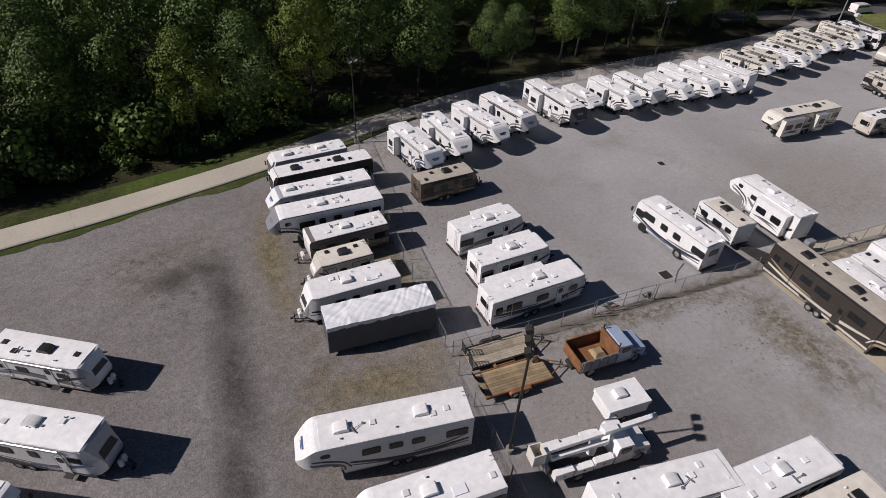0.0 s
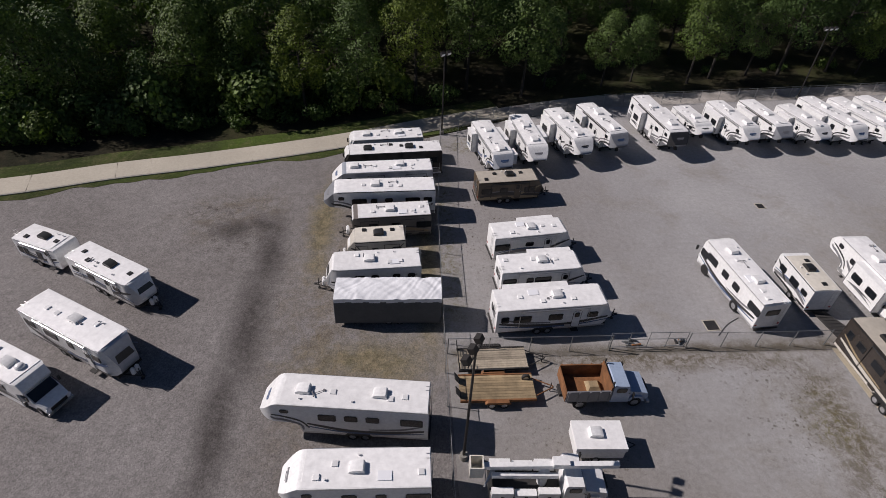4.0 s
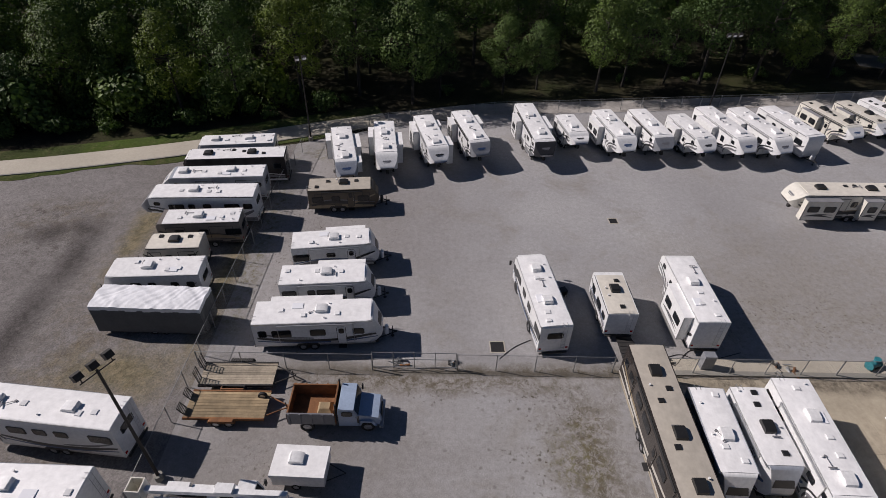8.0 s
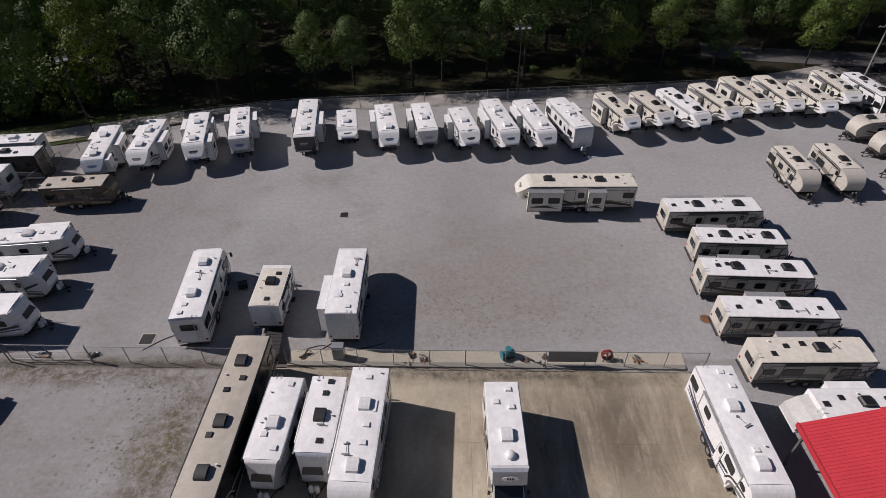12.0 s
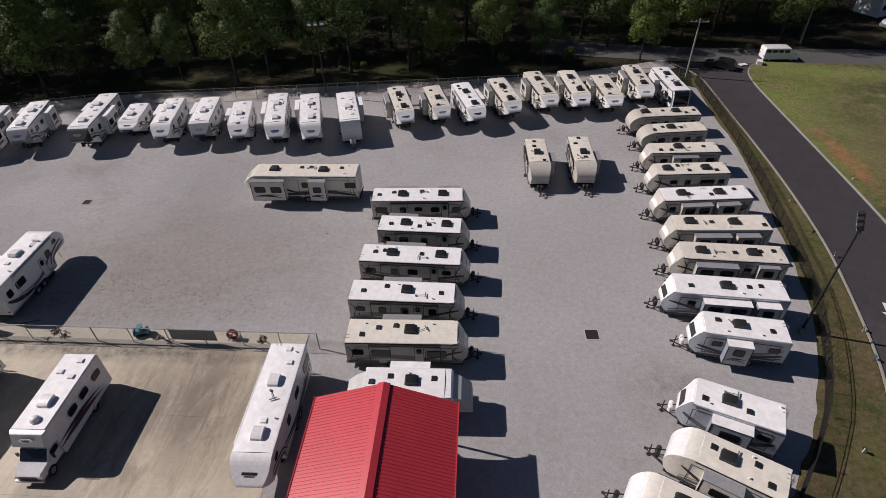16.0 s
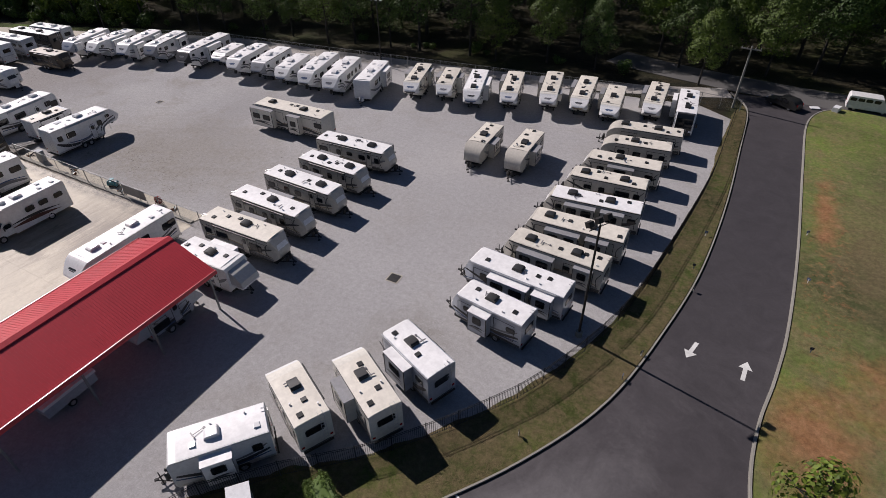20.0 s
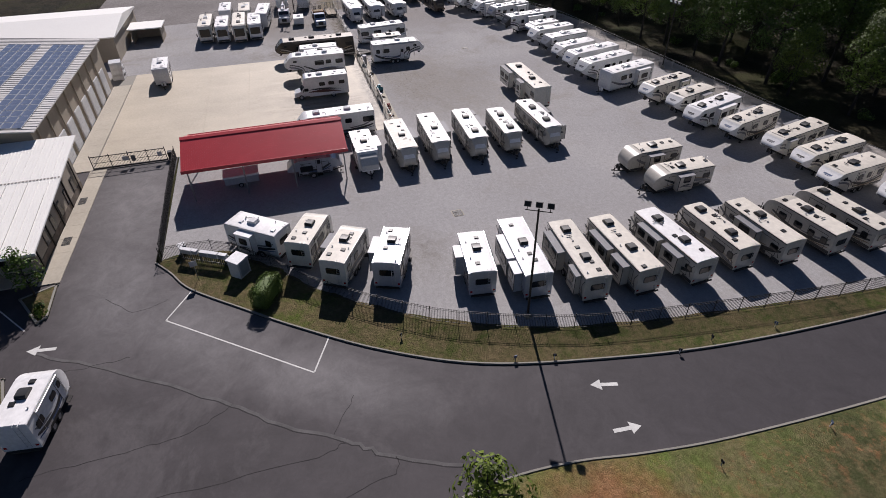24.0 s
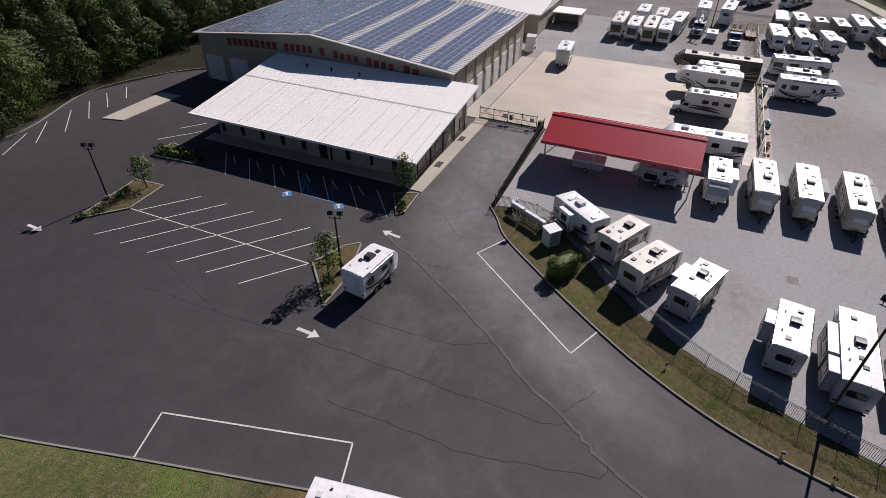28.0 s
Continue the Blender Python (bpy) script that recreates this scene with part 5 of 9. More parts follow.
def side_graphics(t, L, H, zb, hw, kind, nose, marks, look_set, rnd):
    """Bold swooshes along both sides; pale trailers carry thin dark outlines and a nose hook."""
    a, f = -L / 2, L / 2
    if kind == "fifth":
        f -= 2.9
    elif nose == "round":
        f -= 0.8
    outlined = look_set in ("beige", "beigewhite", "tanroof", "cream")
    style = rnd.randrange(3)
    rear = a + 0.25
    w = f - rear
    runs = []
    if style == 0:
        runs += [([(rear, zb + 0.95), (rear + 0.3 * w, zb + 0.55), (rear + 0.62 * w, zb + 0.5), (f - 0.2, zb + 1.1)], 0.26, 0),
                 ([(rear, zb + 0.62), (rear + 0.34 * w, zb + 0.34), (rear + 0.68 * w, zb + 0.36), (f - 0.1, zb + 0.8)], 0.12, 2),
                 ([(rear + 0.1, zb + 1.5), (rear + 0.2 * w, zb + 0.98), (rear + 0.46 * w, zb + 0.78)], 0.14, 1)]
    elif style == 1:
        runs += [([(rear, zb + 0.4), (rear + 0.3 * w, zb + 0.78), (rear + 0.6 * w, zb + 0.62), (f - 0.15, zb + 0.32)], 0.3, 1),
                 ([(rear, zb + 0.7), (rear + 0.3 * w, zb + 1.02), (rear + 0.62 * w, zb + 0.86), (f - 0.15, zb + 0.6)], 0.1, 2),
                 ([(f - 0.4 * w, zb + 0.4), (f - 0.22 * w, zb + 0.95), (f - 0.1, zb + 1.55)], 0.18, 0)]
    else:
        runs += [([(rear, zb + 1.25), (rear + 0.12 * w, zb + 0.8), (rear + 0.3 * w, zb + 0.42), (rear + 0.5 * w, zb + 0.32)], 0.28, 0),
                 ([(rear + 0.45 * w, zb + 0.35), (rear + 0.66 * w, zb + 0.52), (f - 0.15 * w, zb + 0.98), (f - 0.1, zb + 1.5)], 0.24, 1),
                 ([(rear + 0.2 * w, zb + 0.9), (rear + 0.5 * w, zb + 0.58), (rear + 0.8 * w, zb + 0.62)], 0.09, 2)]
    if outlined and nose != "round":
        runs += [([(f - 0.5, H - 0.3), (f - 0.75, H - 0.6), (f - 0.9, zb + 1.1), (f - 0.6, zb + 0.45)], 0.09, 3),
                 ([(rear - 0.1, H - 0.4), (rear + 0.25, zb + 1.3), (rear + 0.1, zb + 0.5)], 0.07, 3)]
    if kind == "fifth":
        g = L / 2
        runs += [([(f + 0.1, zb + 0.35), (f + 0.25, 1.55), (g - 1.6, 2.0), (g - 0.95, 2.1), (g - 0.72, 2.3)], 0.17, 1),
                 ([(f - 0.3, zb + 0.6), (f + 0.2, 1.95), (g - 1.5, 2.4), (g - 0.8, 2.52)], 0.12, 0)]
    if outlined or look_set in ("brown", "taupeside", "greyside"):
        def frame_mesh(x0, x1, z0, z1, w=0.045):
            bm = bmesh.new()
            for a0, a1, b0, b1 in ((x0, x1, z0, z0 + w), (x0, x1, z1 - w, z1), (x0, x0 + w, z0 + w, z1 - w), (x1 - w, x1, z0 + w, z1 - w)):
                box(bm, a0, a1, -0.004, 0.004, b0, b1)
            return mesh_of("panel_outline", bm, M_STRIPE_K)
        for n, (x0, x1) in enumerate(((rear + 0.06 * w, rear + 0.36 * w), (f - 0.34 * w, f - 0.1 * w))):
            me = frame_mesh(x0, x1, zb + 0.4, H - 0.42)
            for s in (1, -1):
                put("panel_outline", me, t, Matrix.Translation((0, s * (hw + 0.022), 0)))
    for s in (1, -1):
        for k, (pts, wd, c) in enumerate(runs):
            sweep(t, pts, round(wd * (1.35 if c < 3 else 1.0), 3), M_STRIPE_K if c == 3 else marks[c], Matrix.Translation((0, s * (hw + 0.003 + 0.0025 * k), 0)), 0.25 if c < 3 else 0.8, (L, H, kind, nose, style, k, outlined))


LEFT = Matrix.Rotation(math.pi, 4, "Z")
SETS = {
    "whitetan": (M_WHITE, M_ROOF_T, M_WHITE, (M_STRIPE_K, M_STRIPE_G, M_STRIPE_B)),
    "white": (M_WHITE, M_ROOF_W, M_WHITE, (M_STRIPE_K, M_STRIPE_G, M_STRIPE_B)),
    "whitegrey": (M_WHITE, M_ROOF_W, M_GREYCAP, (M_STRIPE_G, M_STRIPE_K, M_STRIPE_G)),
    "whitesilver": (M_WHITE, M_ROOF_W, M_SILVER, (M_STRIPE_K, M_STRIPE_B, M_STRIPE_G)),
    "cream": (M_CREAM, M_ROOF_T, M_CREAM, (M_STRIPE_K, M_STRIPE_K, M_STRIPE_T)),
    "tanroof": (M_CREAM, M_ROOF_T, M_WHITE, (M_STRIPE_K, M_STRIPE_G, M_STRIPE_T)),
    "beige": (M_BEIGE, M_ROOF_T, M_BEIGE, (M_STRIPE_K, M_STRIPE_G, M_STRIPE_T)),
    "beigewhite": (M_BEIGE, M_ROOF_W, M_BEIGE, (M_STRIPE_K, M_STRIPE_G, M_STRIPE_T)),
    "brown": (M_BROWN, M_ROOF_D, M_BROWN, (M_STRIPE_T, M_STRIPE_K, M_STRIPE_G)),
    "greyside": (M_SILVER, M_ROOF_W, M_WHITE, (M_STRIPE_K, M_STRIPE_G, M_STRIPE_B)),
    "bus": (M_COACH, M_ROOF_D, M_COACH, (M_BEIGE, M_STRIPE_T, M_STRIPE_K)),
    "greycap": (M_WHITE, M_ROOF_W, M_SILVER, (M_STRIPE_R, M_STRIPE_K, M_STRIPE_G)),
    "blackside": (M_COACH, M_ROOF_W, M_WHITE, (M_WHITE, M_STRIPE_G, M_WHITE)),
    "taupeside": (M_TAUPE, M_ROOF_W, M_WHITE, (M_STRIPE_K, M_STRIPE_T, M_STRIPE_K)),
    "darkcap": (M_WHITE, M_ROOF_W, M_STRIPE_K, (M_STRIPE_G, M_STRIPE_K, M_STRIPE_G)),
}


def arc(x0, z0, x1, z1, n=6, bulge=1.0):
    """A quarter turn from the roof point (x0, z0) to the nose point (x1, z1)."""
    return [(x0 + (x1 - x0) * math.sin(k / n * math.pi / 2) ** bulge, z1 + (z0 - z1) * math.cos(k / n * math.pi / 2) ** bulge) for k in range(1, n + 1)]


def outline(kind, nose, L, H, zb):
    a, f = -L / 2, L / 2
    if kind == "fifth":
        nz = max(H - 1.3, 2.25)
        top = [(f - 1.42, H), (f - 1.2, H - 0.03), (f - 1.0, H - 0.12), (f - 0.8, H - 0.27), (f - 0.12, nz + 0.3), (f + 0.03, nz + 0.16), (f + 0.1, nz + 0.06), (f + 0.12, nz)]
        return [(a, zb), (f - 2.75, zb), (f - 2.5, 1.68), (f - 0.45, 1.78), (f, 2.05)] + top[::-1] + [(a + 0.04, H), (a, H - 0.08)]
    if nose == "round":
        top = [(f - 1.5, H)] + arc(f - 1.5, H, f + 0.15, 1.55, 11)
        return [(a, zb), (f - 0.5, zb), (f, zb + 0.35)] + top[::-1] + [(a + 0.04, H), (a, H - 0.08)]
    if nose == "rake":
        return [(a, zb), (f - 0.25, zb), (f + 0.15, zb + 0.3), (f + 0.3, 1.45), (f + 0.22, 1.75), (f - 0.35, H - 0.1), (f - 0.5, H), (a + 0.04, H), (a, H - 0.08)]
    if nose == "bus":
        return [(a, zb), (f + 0.1, zb), (f + 0.15, 1.2), (f + 0.02, H - 0.55), (f - 0.25, H - 0.06), (f - 0.5, H), (a + 0.15, H), (a, H - 0.15)]
    return [(a, zb), (f - 0.1, zb), (f + 0.04, zb + 0.3), (f + 0.04, H - 0.25), (f - 0.12, H), (a + 0.04, H), (a, H - 0.08)]


def camper(name, x, y, yaw, L, W, H, kind="travel", nose="rake", look_set="white", slides=(), ac="w", n_ac=1, seed=1, label="", category="travel trailer", group="parked trailers", tank="w", graphics=4, door=-1, ladder=True, awning=True, mirror=None):
    """A towed camper or motorhome: x forward, the kerb side at -y; slides: (side, middle from -0.5 to 0.5 of the length, length)."""
    rnd = random.Random(seed * 131 + int(L * 10))
    body_m, roof_m, cap_m, marks = SETS[look_set]
    t = thing(name, x, y, yaw, 0, label, category, group)
    zb = 0.62 if kind in ("travel", "fifth", "hybrid") else 0.42
    hw = W / 2
    # shell
    bm = bmesh.new()
    side_shape(bm, outline(kind, nose, L, H, zb), -hw, hw)
    soften(bm, 0.05, 2)
    # the nose narrows towards the front in plan
    deep, pinch = (1.15, 0.30) if kind == "fifth" else (1.0, 0.34) if nose == "rake" else (0.95, 0.16) if nose == "round" else (0.0, 0.0)
    if deep:
        for k in range(6):
            bmesh.ops.bisect_plane(bm, geom=bm.verts[:] + bm.edges[:] + bm.faces[:], plane_co=(L / 2 - deep + deep * k / 6, 0, 0), plane_no=(1, 0, 0))
        for v in bm.verts:
            u = (v.co.x - L / 2 + deep) / deep
            if u > 0:
                v.co.y *= 1 - pinch * min(u, 1.12) ** (2.4 if kind == "fifth" else 1.5)
    if cap_m is not body_m:
        lim = L / 2 - (1.0 if kind == "fifth" else 0.75)
        bm.normal_update()
        for fc in bm.faces:
            if fc.calc_center_median().x > lim and (kind == "fifth" or abs(fc.normal.y) < 0.8):
                fc.material_index = 1
    if nose == "bus":
        es = [e for e in bm.edges if min(v.co.x for v in e.verts) > L / 2 - 0.45 and abs(e.verts[0].co.y - e.verts[1].co.y) < 0.001 and min(abs(v.co.y) for v in e.verts) > hw - 0.01]
        bmesh.ops.bevel(bm, geom=es, offset=0.22, segments=3, affect="EDGES")
    part("body", bm, (body_m, cap_m), t)
    # roof skin
    flat = L / 2 - (1.45 if kind == "fifth" else 1.6 if nose == "round" else 0.55)
    bm = bmesh.new()
    n = 6
    rows = []
    for xx in (-L / 2 + 0.07, flat):
        rows.append([bm.verts.new((xx, -hw + 0.06 + (W - 0.12) * k / n, H - 0.02 + 0.055 * (1 - (2 * k / n - 1) ** 2) + 0.03)) for k in range(n + 1)] + [bm.verts.new((xx, hw - 0.06, H - 0.03)), bm.verts.new((xx, -hw + 0.06, H - 0.03))])
    m = len(rows[0])
    for k in range(m):
        bm.faces.new((rows[0][k], rows[1][k], rows[1][(k + 1) % m], rows[0][(k + 1) % m]))
    bm.faces.new(rows[0])
    bm.faces.new(rows[1][::-1])
    part("roof", bm, roof_m, t)
    for s in (1, -1):
        bm = bmesh.new()
        box(bm, -L / 2 + 0.03, flat + 0.1, s * hw - 0.03, s * hw + 0.03, H - 0.1, H - 0.03)
        part("roof_rail", bm, M_TRIM if look_set in ("white", "whitesilver", "greyside") else M_BLACK, t)
    # chassis; its near-black box also stands for the shade under the body
    fx = L / 2 - (2.8 if kind == "fifth" else 0.1)
    bm = bmesh.new()
    box(bm, -L / 2 + 0.1, fx, -hw + 0.25, hw - 0.25, 0.38, zb + 0.02)
    part("chassis", bm, M_CHASSIS, t)
    # wheels
    if kind in ("travel", "fifth", "hybrid"):
        ax = -L * 0.08
        axles = (ax - 0.44, ax + 0.44) if L > 5.3 else (ax,)
        for wx in axles:
            for s in (1, -1):
                wheel(t, wx, s * (hw - 0.14))
        for s in (1, -1):
            bm = bmesh.new()
            w2 = (axles[-1] - axles[0]) / 2 + 0.5
            side_shape(bm, [(ax - w2, zb - 0.02), (ax + w2, zb - 0.02), (ax + w2 - 0.2, zb + 0.22), (ax - w2 + 0.2, zb + 0.22)], s * hw - 0.02, s * hw + 0.015)
            part("wheel_arch", bm, M_BLACK, t)
    else:
        for wx, dual in ((L / 2 - 1.5, 0), (-L / 2 + L * 0.3, 1)):
            for s in (1, -1):
                wheel(t, wx, s * (hw - 0.18), 0.46, 0.3 if not dual else 0.5)
                bm = bmesh.new()
                bar(bm, (wx, s * hw - 0.02, 0.46), (wx, s * hw + 0.012, 0.46), 0.56, 14)
                part("wheel_arch", bm, M_BLACK, t)
    # tow gear
    if kind in ("travel", "hybrid"):
        bm = bmesh.new()
        bar(bm, (L / 2 - 0.3, 0.75, 0.5), (L / 2 + 1.25, 0.04, 0.5), 0.05, 6)
        bar(bm, (L / 2 - 0.3, -0.75, 0.5), (L / 2 + 1.25, -0.04, 0.5), 0.05, 6)
        box(bm, L / 2 + 1.15, L / 2 + 1.4, -0.07, 0.07, 0.45, 0.58)
        part("hitch", bm, M_CHASSIS, t)
        bm = bmesh.new()
        bar(bm, (L / 2 + 1.02, 0, 0.02), (L / 2 + 1.02, 0, 1.15), 0.04, 8)
        bar(bm, (L / 2 + 1.02, 0, 0.0), (L / 2 + 1.02, 0, 0.05), 0.14, 8)
        part("jack", bm, M_CHASSIS, t)
        tm = M_WHITE if tank == "w" else M_BLACK
        for s in (1, -1):
            bm = bmesh.new()
            bar(bm, (L / 2 + 0.55, s * 0.19, 0.55), (L / 2 + 0.55, s * 0.19, 1.0), 0.17, 12)
            bar(bm, (L / 2 + 0.55, s * 0.19, 1.0), (L / 2 + 0.55, s * 0.19, 1.12), 0.17, 12, 0, 0.08)
            part("gas_bottle", bm, tm, t)
    elif kind == "fifth":
        bm = bmesh.new()
        side_shape(bm, [(L / 2 - 1.5, 1.75), (L / 2 - 0.7, 1.75), (L / 2 - 0.55, 1.15), (L / 2 - 0.8, 1.1), (L / 2 - 1.0, 1.4)], -0.16, 0.16)
        part("pin_box", bm, M_CHASSIS, t)
        for s in (1, -1):
            bm = bmesh.new()
            box(bm, L / 2 - 3.0, L / 2 - 2.88, s * 0.75 - 0.06, s * 0.75 + 0.06, 0.04, 0.9)
            box(bm, L / 2 - 3.08, L / 2 - 2.8, s * 0.75 - 0.12, s * 0.75 + 0.12, 0.0, 0.05)
            part("landing_leg", bm, M_CHASSIS, t)
    # bumper and lamps
    bm = bmesh.new()
    box(bm, -L / 2 - 0.16, -L / 2 - 0.06, -hw + 0.15, hw - 0.15, zb - 0.16, zb - 0.04)
    soften(bm, 0.02, 1)
    part("bumper", bm, M_CHASSIS, t)
    for s in (1, -1):
        bm = bmesh.new()
        box(bm, -L / 2 - 0.02, -L / 2 + 0.01, s * (hw - 0.2) - 0.1, s * (hw - 0.2) + 0.1, zb + 0.25, zb + 0.42)
        part("tail_light", bm, M_REDLENS, t)
    wall = outline(kind, nose, L, H, zb)
    # lower skirt band
    sx0, sx1 = -L / 2 + 0.06, (L / 2 - 2.85 if kind == "fifth" else L / 2 - 0.3)
    for s in (1, -1):
        bm = bmesh.new()
        tall = {"white": 0.18, "beige": 0.34, "beigewhite": 0.34, "brown": 0.4, "darkcap": 0.55, "whitegrey": 0.42}.get(look_set, 0.24)
        box(bm, sx0, sx1, s * hw - 0.002, s * hw + 0.002, zb + 0.02, zb + tall)
        part("skirt_band", bm, marks[0] if look_set not in ("white",) else M_TRIM, t)
    # slide-outs
    taken = {1: [], -1: []}
    for s, xm, ln in slides:
        depth = 0.75 if ln > 1.6 else 0.5
        xc = xm * L
        bm = bmesh.new()
        z0 = zb + (0.12 if ln > 1.2 else 0.5)
        z1 = H - 0.3
        if kind == "fifth" and xc > L / 2 - 2.6:
            z0, depth = 1.95, 0.5
        y0, y1 = (hw, hw + depth) if s > 0 else (-hw - depth, -hw)
        box(bm, xc - ln / 2, xc + ln / 2, y0, y1, z0, z1)
        soften(bm, 0.03, 1)
        so = part("slide_out", bm, body_m, t)
        bm = bmesh.new()
        box(bm, xc - ln / 2 - 0.04, xc + ln / 2 + 0.04, y0, y1 + 0.04 * s if s > 0 else y1, z1 + 0.01, z1 + 0.05)
        part("slide_roof", bm, M_SLIDETOP if roof_m is M_ROOF_T or look_set == "beigewhite" else roof_m, so)
        yo = y1 if s > 0 else y0
        if ln > 0.9 and z0 < 1.7:
            edge_m = M_STRIPE_G if look_set == "white" else M_BLACK
            for k in (-1, 1):
                bm = bmesh.new()
                box(bm, xc + k * ln / 2 - 0.03, xc + k * ln / 2 + 0.03, yo - 0.02, yo + 0.02, z0 + 0.05, z1 - 0.05)
                part("edge_trim", bm, edge_m, so)
            bm = bmesh.new()
            box(bm, xc - ln / 2, xc + ln / 2, yo - 0.015, yo + 0.015, z0 + 0.01, z0 + 0.05)
            part("edge_trim", bm, edge_m, so)
            rot = LEFT if s > 0 else Matrix()
            for q in ((0.0,) if ln < 2.9 else (-0.24, 0.24)):
                put("window", plate(min(1.3, round(ln * (0.5 if ln < 2.9 else 0.32), 1)), 0.72, M_BLACK, M_GLASS), so, Matrix.Translation((xc + q * ln, yo + s * 0.004, zb + 1.5)) @ rot)
            stripe(so, ln * 0.85, -0.25, 0.2, 0.16, marks[1], Matrix.Translation((xc, yo + s * 0.007, zb + 0.55)) @ rot)
            stripe(so, ln * 0.8, 0.1, 0.14, 0.1, marks[0], Matrix.Translation((xc, yo + s * 0.004, zb + 0.75)) @ rot)
        taken[s].append((xc - ln / 2 - 0.1, xc + ln / 2 + 0.1))
    # windows, door, hatches
    front_x = L / 2 - (2.9 if kind == "fifth" else 0.9 if nose != "round" else 1.4)

    def free(s, a, b):
        return all(b < p or a > q for p, q in taken[s])
    dx = L * rnd.choice((0.12, 0.2, 0.26)) if kind != "fifth" else L * 0.06
    if kind in ("classa", "classc"):
        dx = L * 0.14
    if free(door, dx - 0.4, dx + 0.4):
        bm = bmesh.new()
        s = door
        box(bm, dx - 0.36, dx + 0.36, s * hw - 0.015, s * hw + 0.015, zb + 0.08, zb + 1.95)
        bmesh.ops.bevel(bm, geom=[e for e in bm.edges if abs((e.verts[0].co - e.verts[1].co).y) > 0.02], offset=0.1, segments=2, affect="EDGES")
        d = part("door", bm, M_BLACK, t)
        bm = bmesh.new()
        box(bm, dx - 0.32, dx + 0.32, min(s * (hw + 0.012), s * (hw + 0.022)), max(s * (hw + 0.012), s * (hw + 0.022)), zb + 0.12, zb + 1.91)
        part("door_skin", bm, body_m, d)
        put("door_window", plate(0.42, 0.55, M_BLACK, M_GLASS), d, Matrix.Translation((dx, s * (hw + 0.012), zb + 1.5)) @ (LEFT if s > 0 else Matrix()))
        bm = bmesh.new()
        bar(bm, (dx + 0.26, s * (hw + 0.05), zb + 0.8), (dx + 0.26, s * (hw + 0.05), zb + 1.15), 0.015, 5)
        part("door_handle", bm, M_TRIM, d)
        bm = bmesh.new()
        box(bm, dx - 0.3, dx + 0.3, min(s * (hw - 0.1), s * (hw + 0.28)), max(s * (hw - 0.1), s * (hw + 0.28)), zb - 0.2, zb - 0.15)
        part("step", bm, M_CHASSIS, t)
        taken[door].append((dx - 0.5, dx + 0.5))
    for s in (1, -1):
        rot = LEFT if s > 0 else Matrix()
        xx = -L / 2 + rnd.uniform(0.7, 1.1)
        while xx < front_x:
            w, h = rnd.choice(((0.9, 0.62), (1.2, 0.7), (0.65, 0.7), (0.8, 0.5), (1.5, 0.75)))
            if kind in ("classa", "bus"):
                w, h = rnd.choice(((1.2, 0.7), (1.5, 0.75), (0.9, 0.7)))
            if free(s, xx - w / 2, xx + w / 2) and xx + w / 2 < front_x + 0.3:
                put("window", plate(w, h, M_BLACK, M_GLASS), t, Matrix.Translation((xx, s * (hw + 0.005), H - 0.75 - h / 2 - (0.1 if H > 3.5 else 0))) @ rot)
                xx += w + rnd.uniform(0.5, 1.3)
            else:
                xx += 0.45
        if kind == "fifth" and free(s, L / 2 - 2.0, L / 2 - 1.3):
            put("window", plate(0.6, 0.4, M_BLACK, M_GLASS), t, Matrix.Translation((L / 2 - 1.7, s * (hw + 0.005), H - 0.75)) @ rot)
        hx = rnd.uniform(-0.35, 0.2) * L
        bm = bmesh.new()
        box(bm, hx - 0.35, hx + 0.35, s * hw - 0.01, s * hw + 0.008, zb + 0.1, zb + 0.42)
        part("hatch", bm, M_TRIM if look_set in ("white", "whitesilver") else body_m, t)
    side_graphics(t, L, H, zb, hw, kind, nose, marks, look_set, rnd)
    if awning:
        s = door
        bm = bmesh.new()
        a0, a1 = -L * 0.3, L * 0.3
        bar(bm, (a0, s * (hw + 0.09), H - 0.2), (a1, s * (hw + 0.09), H - 0.2), 0.075, 8)
        for q in (a0, a1):
            bar(bm, (q, s * (hw + 0.05), H - 0.2), (q, s * (hw + 0.05), zb + 0.3), 0.025, 4)
        part("awning", bm, M_BLACK if look_set not in ("white", "whitesilver") else M_TRIM, t)
    # front
    if kind == "fifth":
        bm = bmesh.new()
        rows = []
        nz = max(H - 1.3, 2.25)
        for z, w in ((nz - 0.005, 0.74), (nz - 0.08, 0.8), (2.1, 0.72), (1.97, 0.45)):
            xn = L / 2 + 0.12 * max(0.0, min(1.0, (z - 2.05) / (nz - 2.05))) - max(0.0, 2.05 - z) * 0.6
            rows.append([bm.verts.new((xn + dx, y, z)) for dx, y in ((-0.04, -w), (0.014, -w), (0.014, w), (-0.04, w))])
        for p, q in zip(rows, rows[1:]):
            for k in range(4):
                bm.faces.new((p[k], p[(k + 1) % 4], q[(k + 1) % 4], q[k]))
        bm.faces.new(rows[0][::-1])
        bm.faces.new(rows[-1])
        bmesh.ops.recalc_face_normals(bm, faces=bm.faces)
        part("nose_mask", bm, marks[seed % 3] if cap_m is not M_STRIPE_K else M_GREYCAP, t, "dark plain mask shape on the nose")
        bm = bmesh.new()
        up, down = Vector((L / 2 - 0.8, 0, H - 0.27)), Vector((L / 2 - 0.12, 0, nz + 0.3))
        slope_way = (up - down).normalized()
        out = Vector((slope_way.z, 0, -slope_way.x))
        mid = up.lerp(down, 0.62)
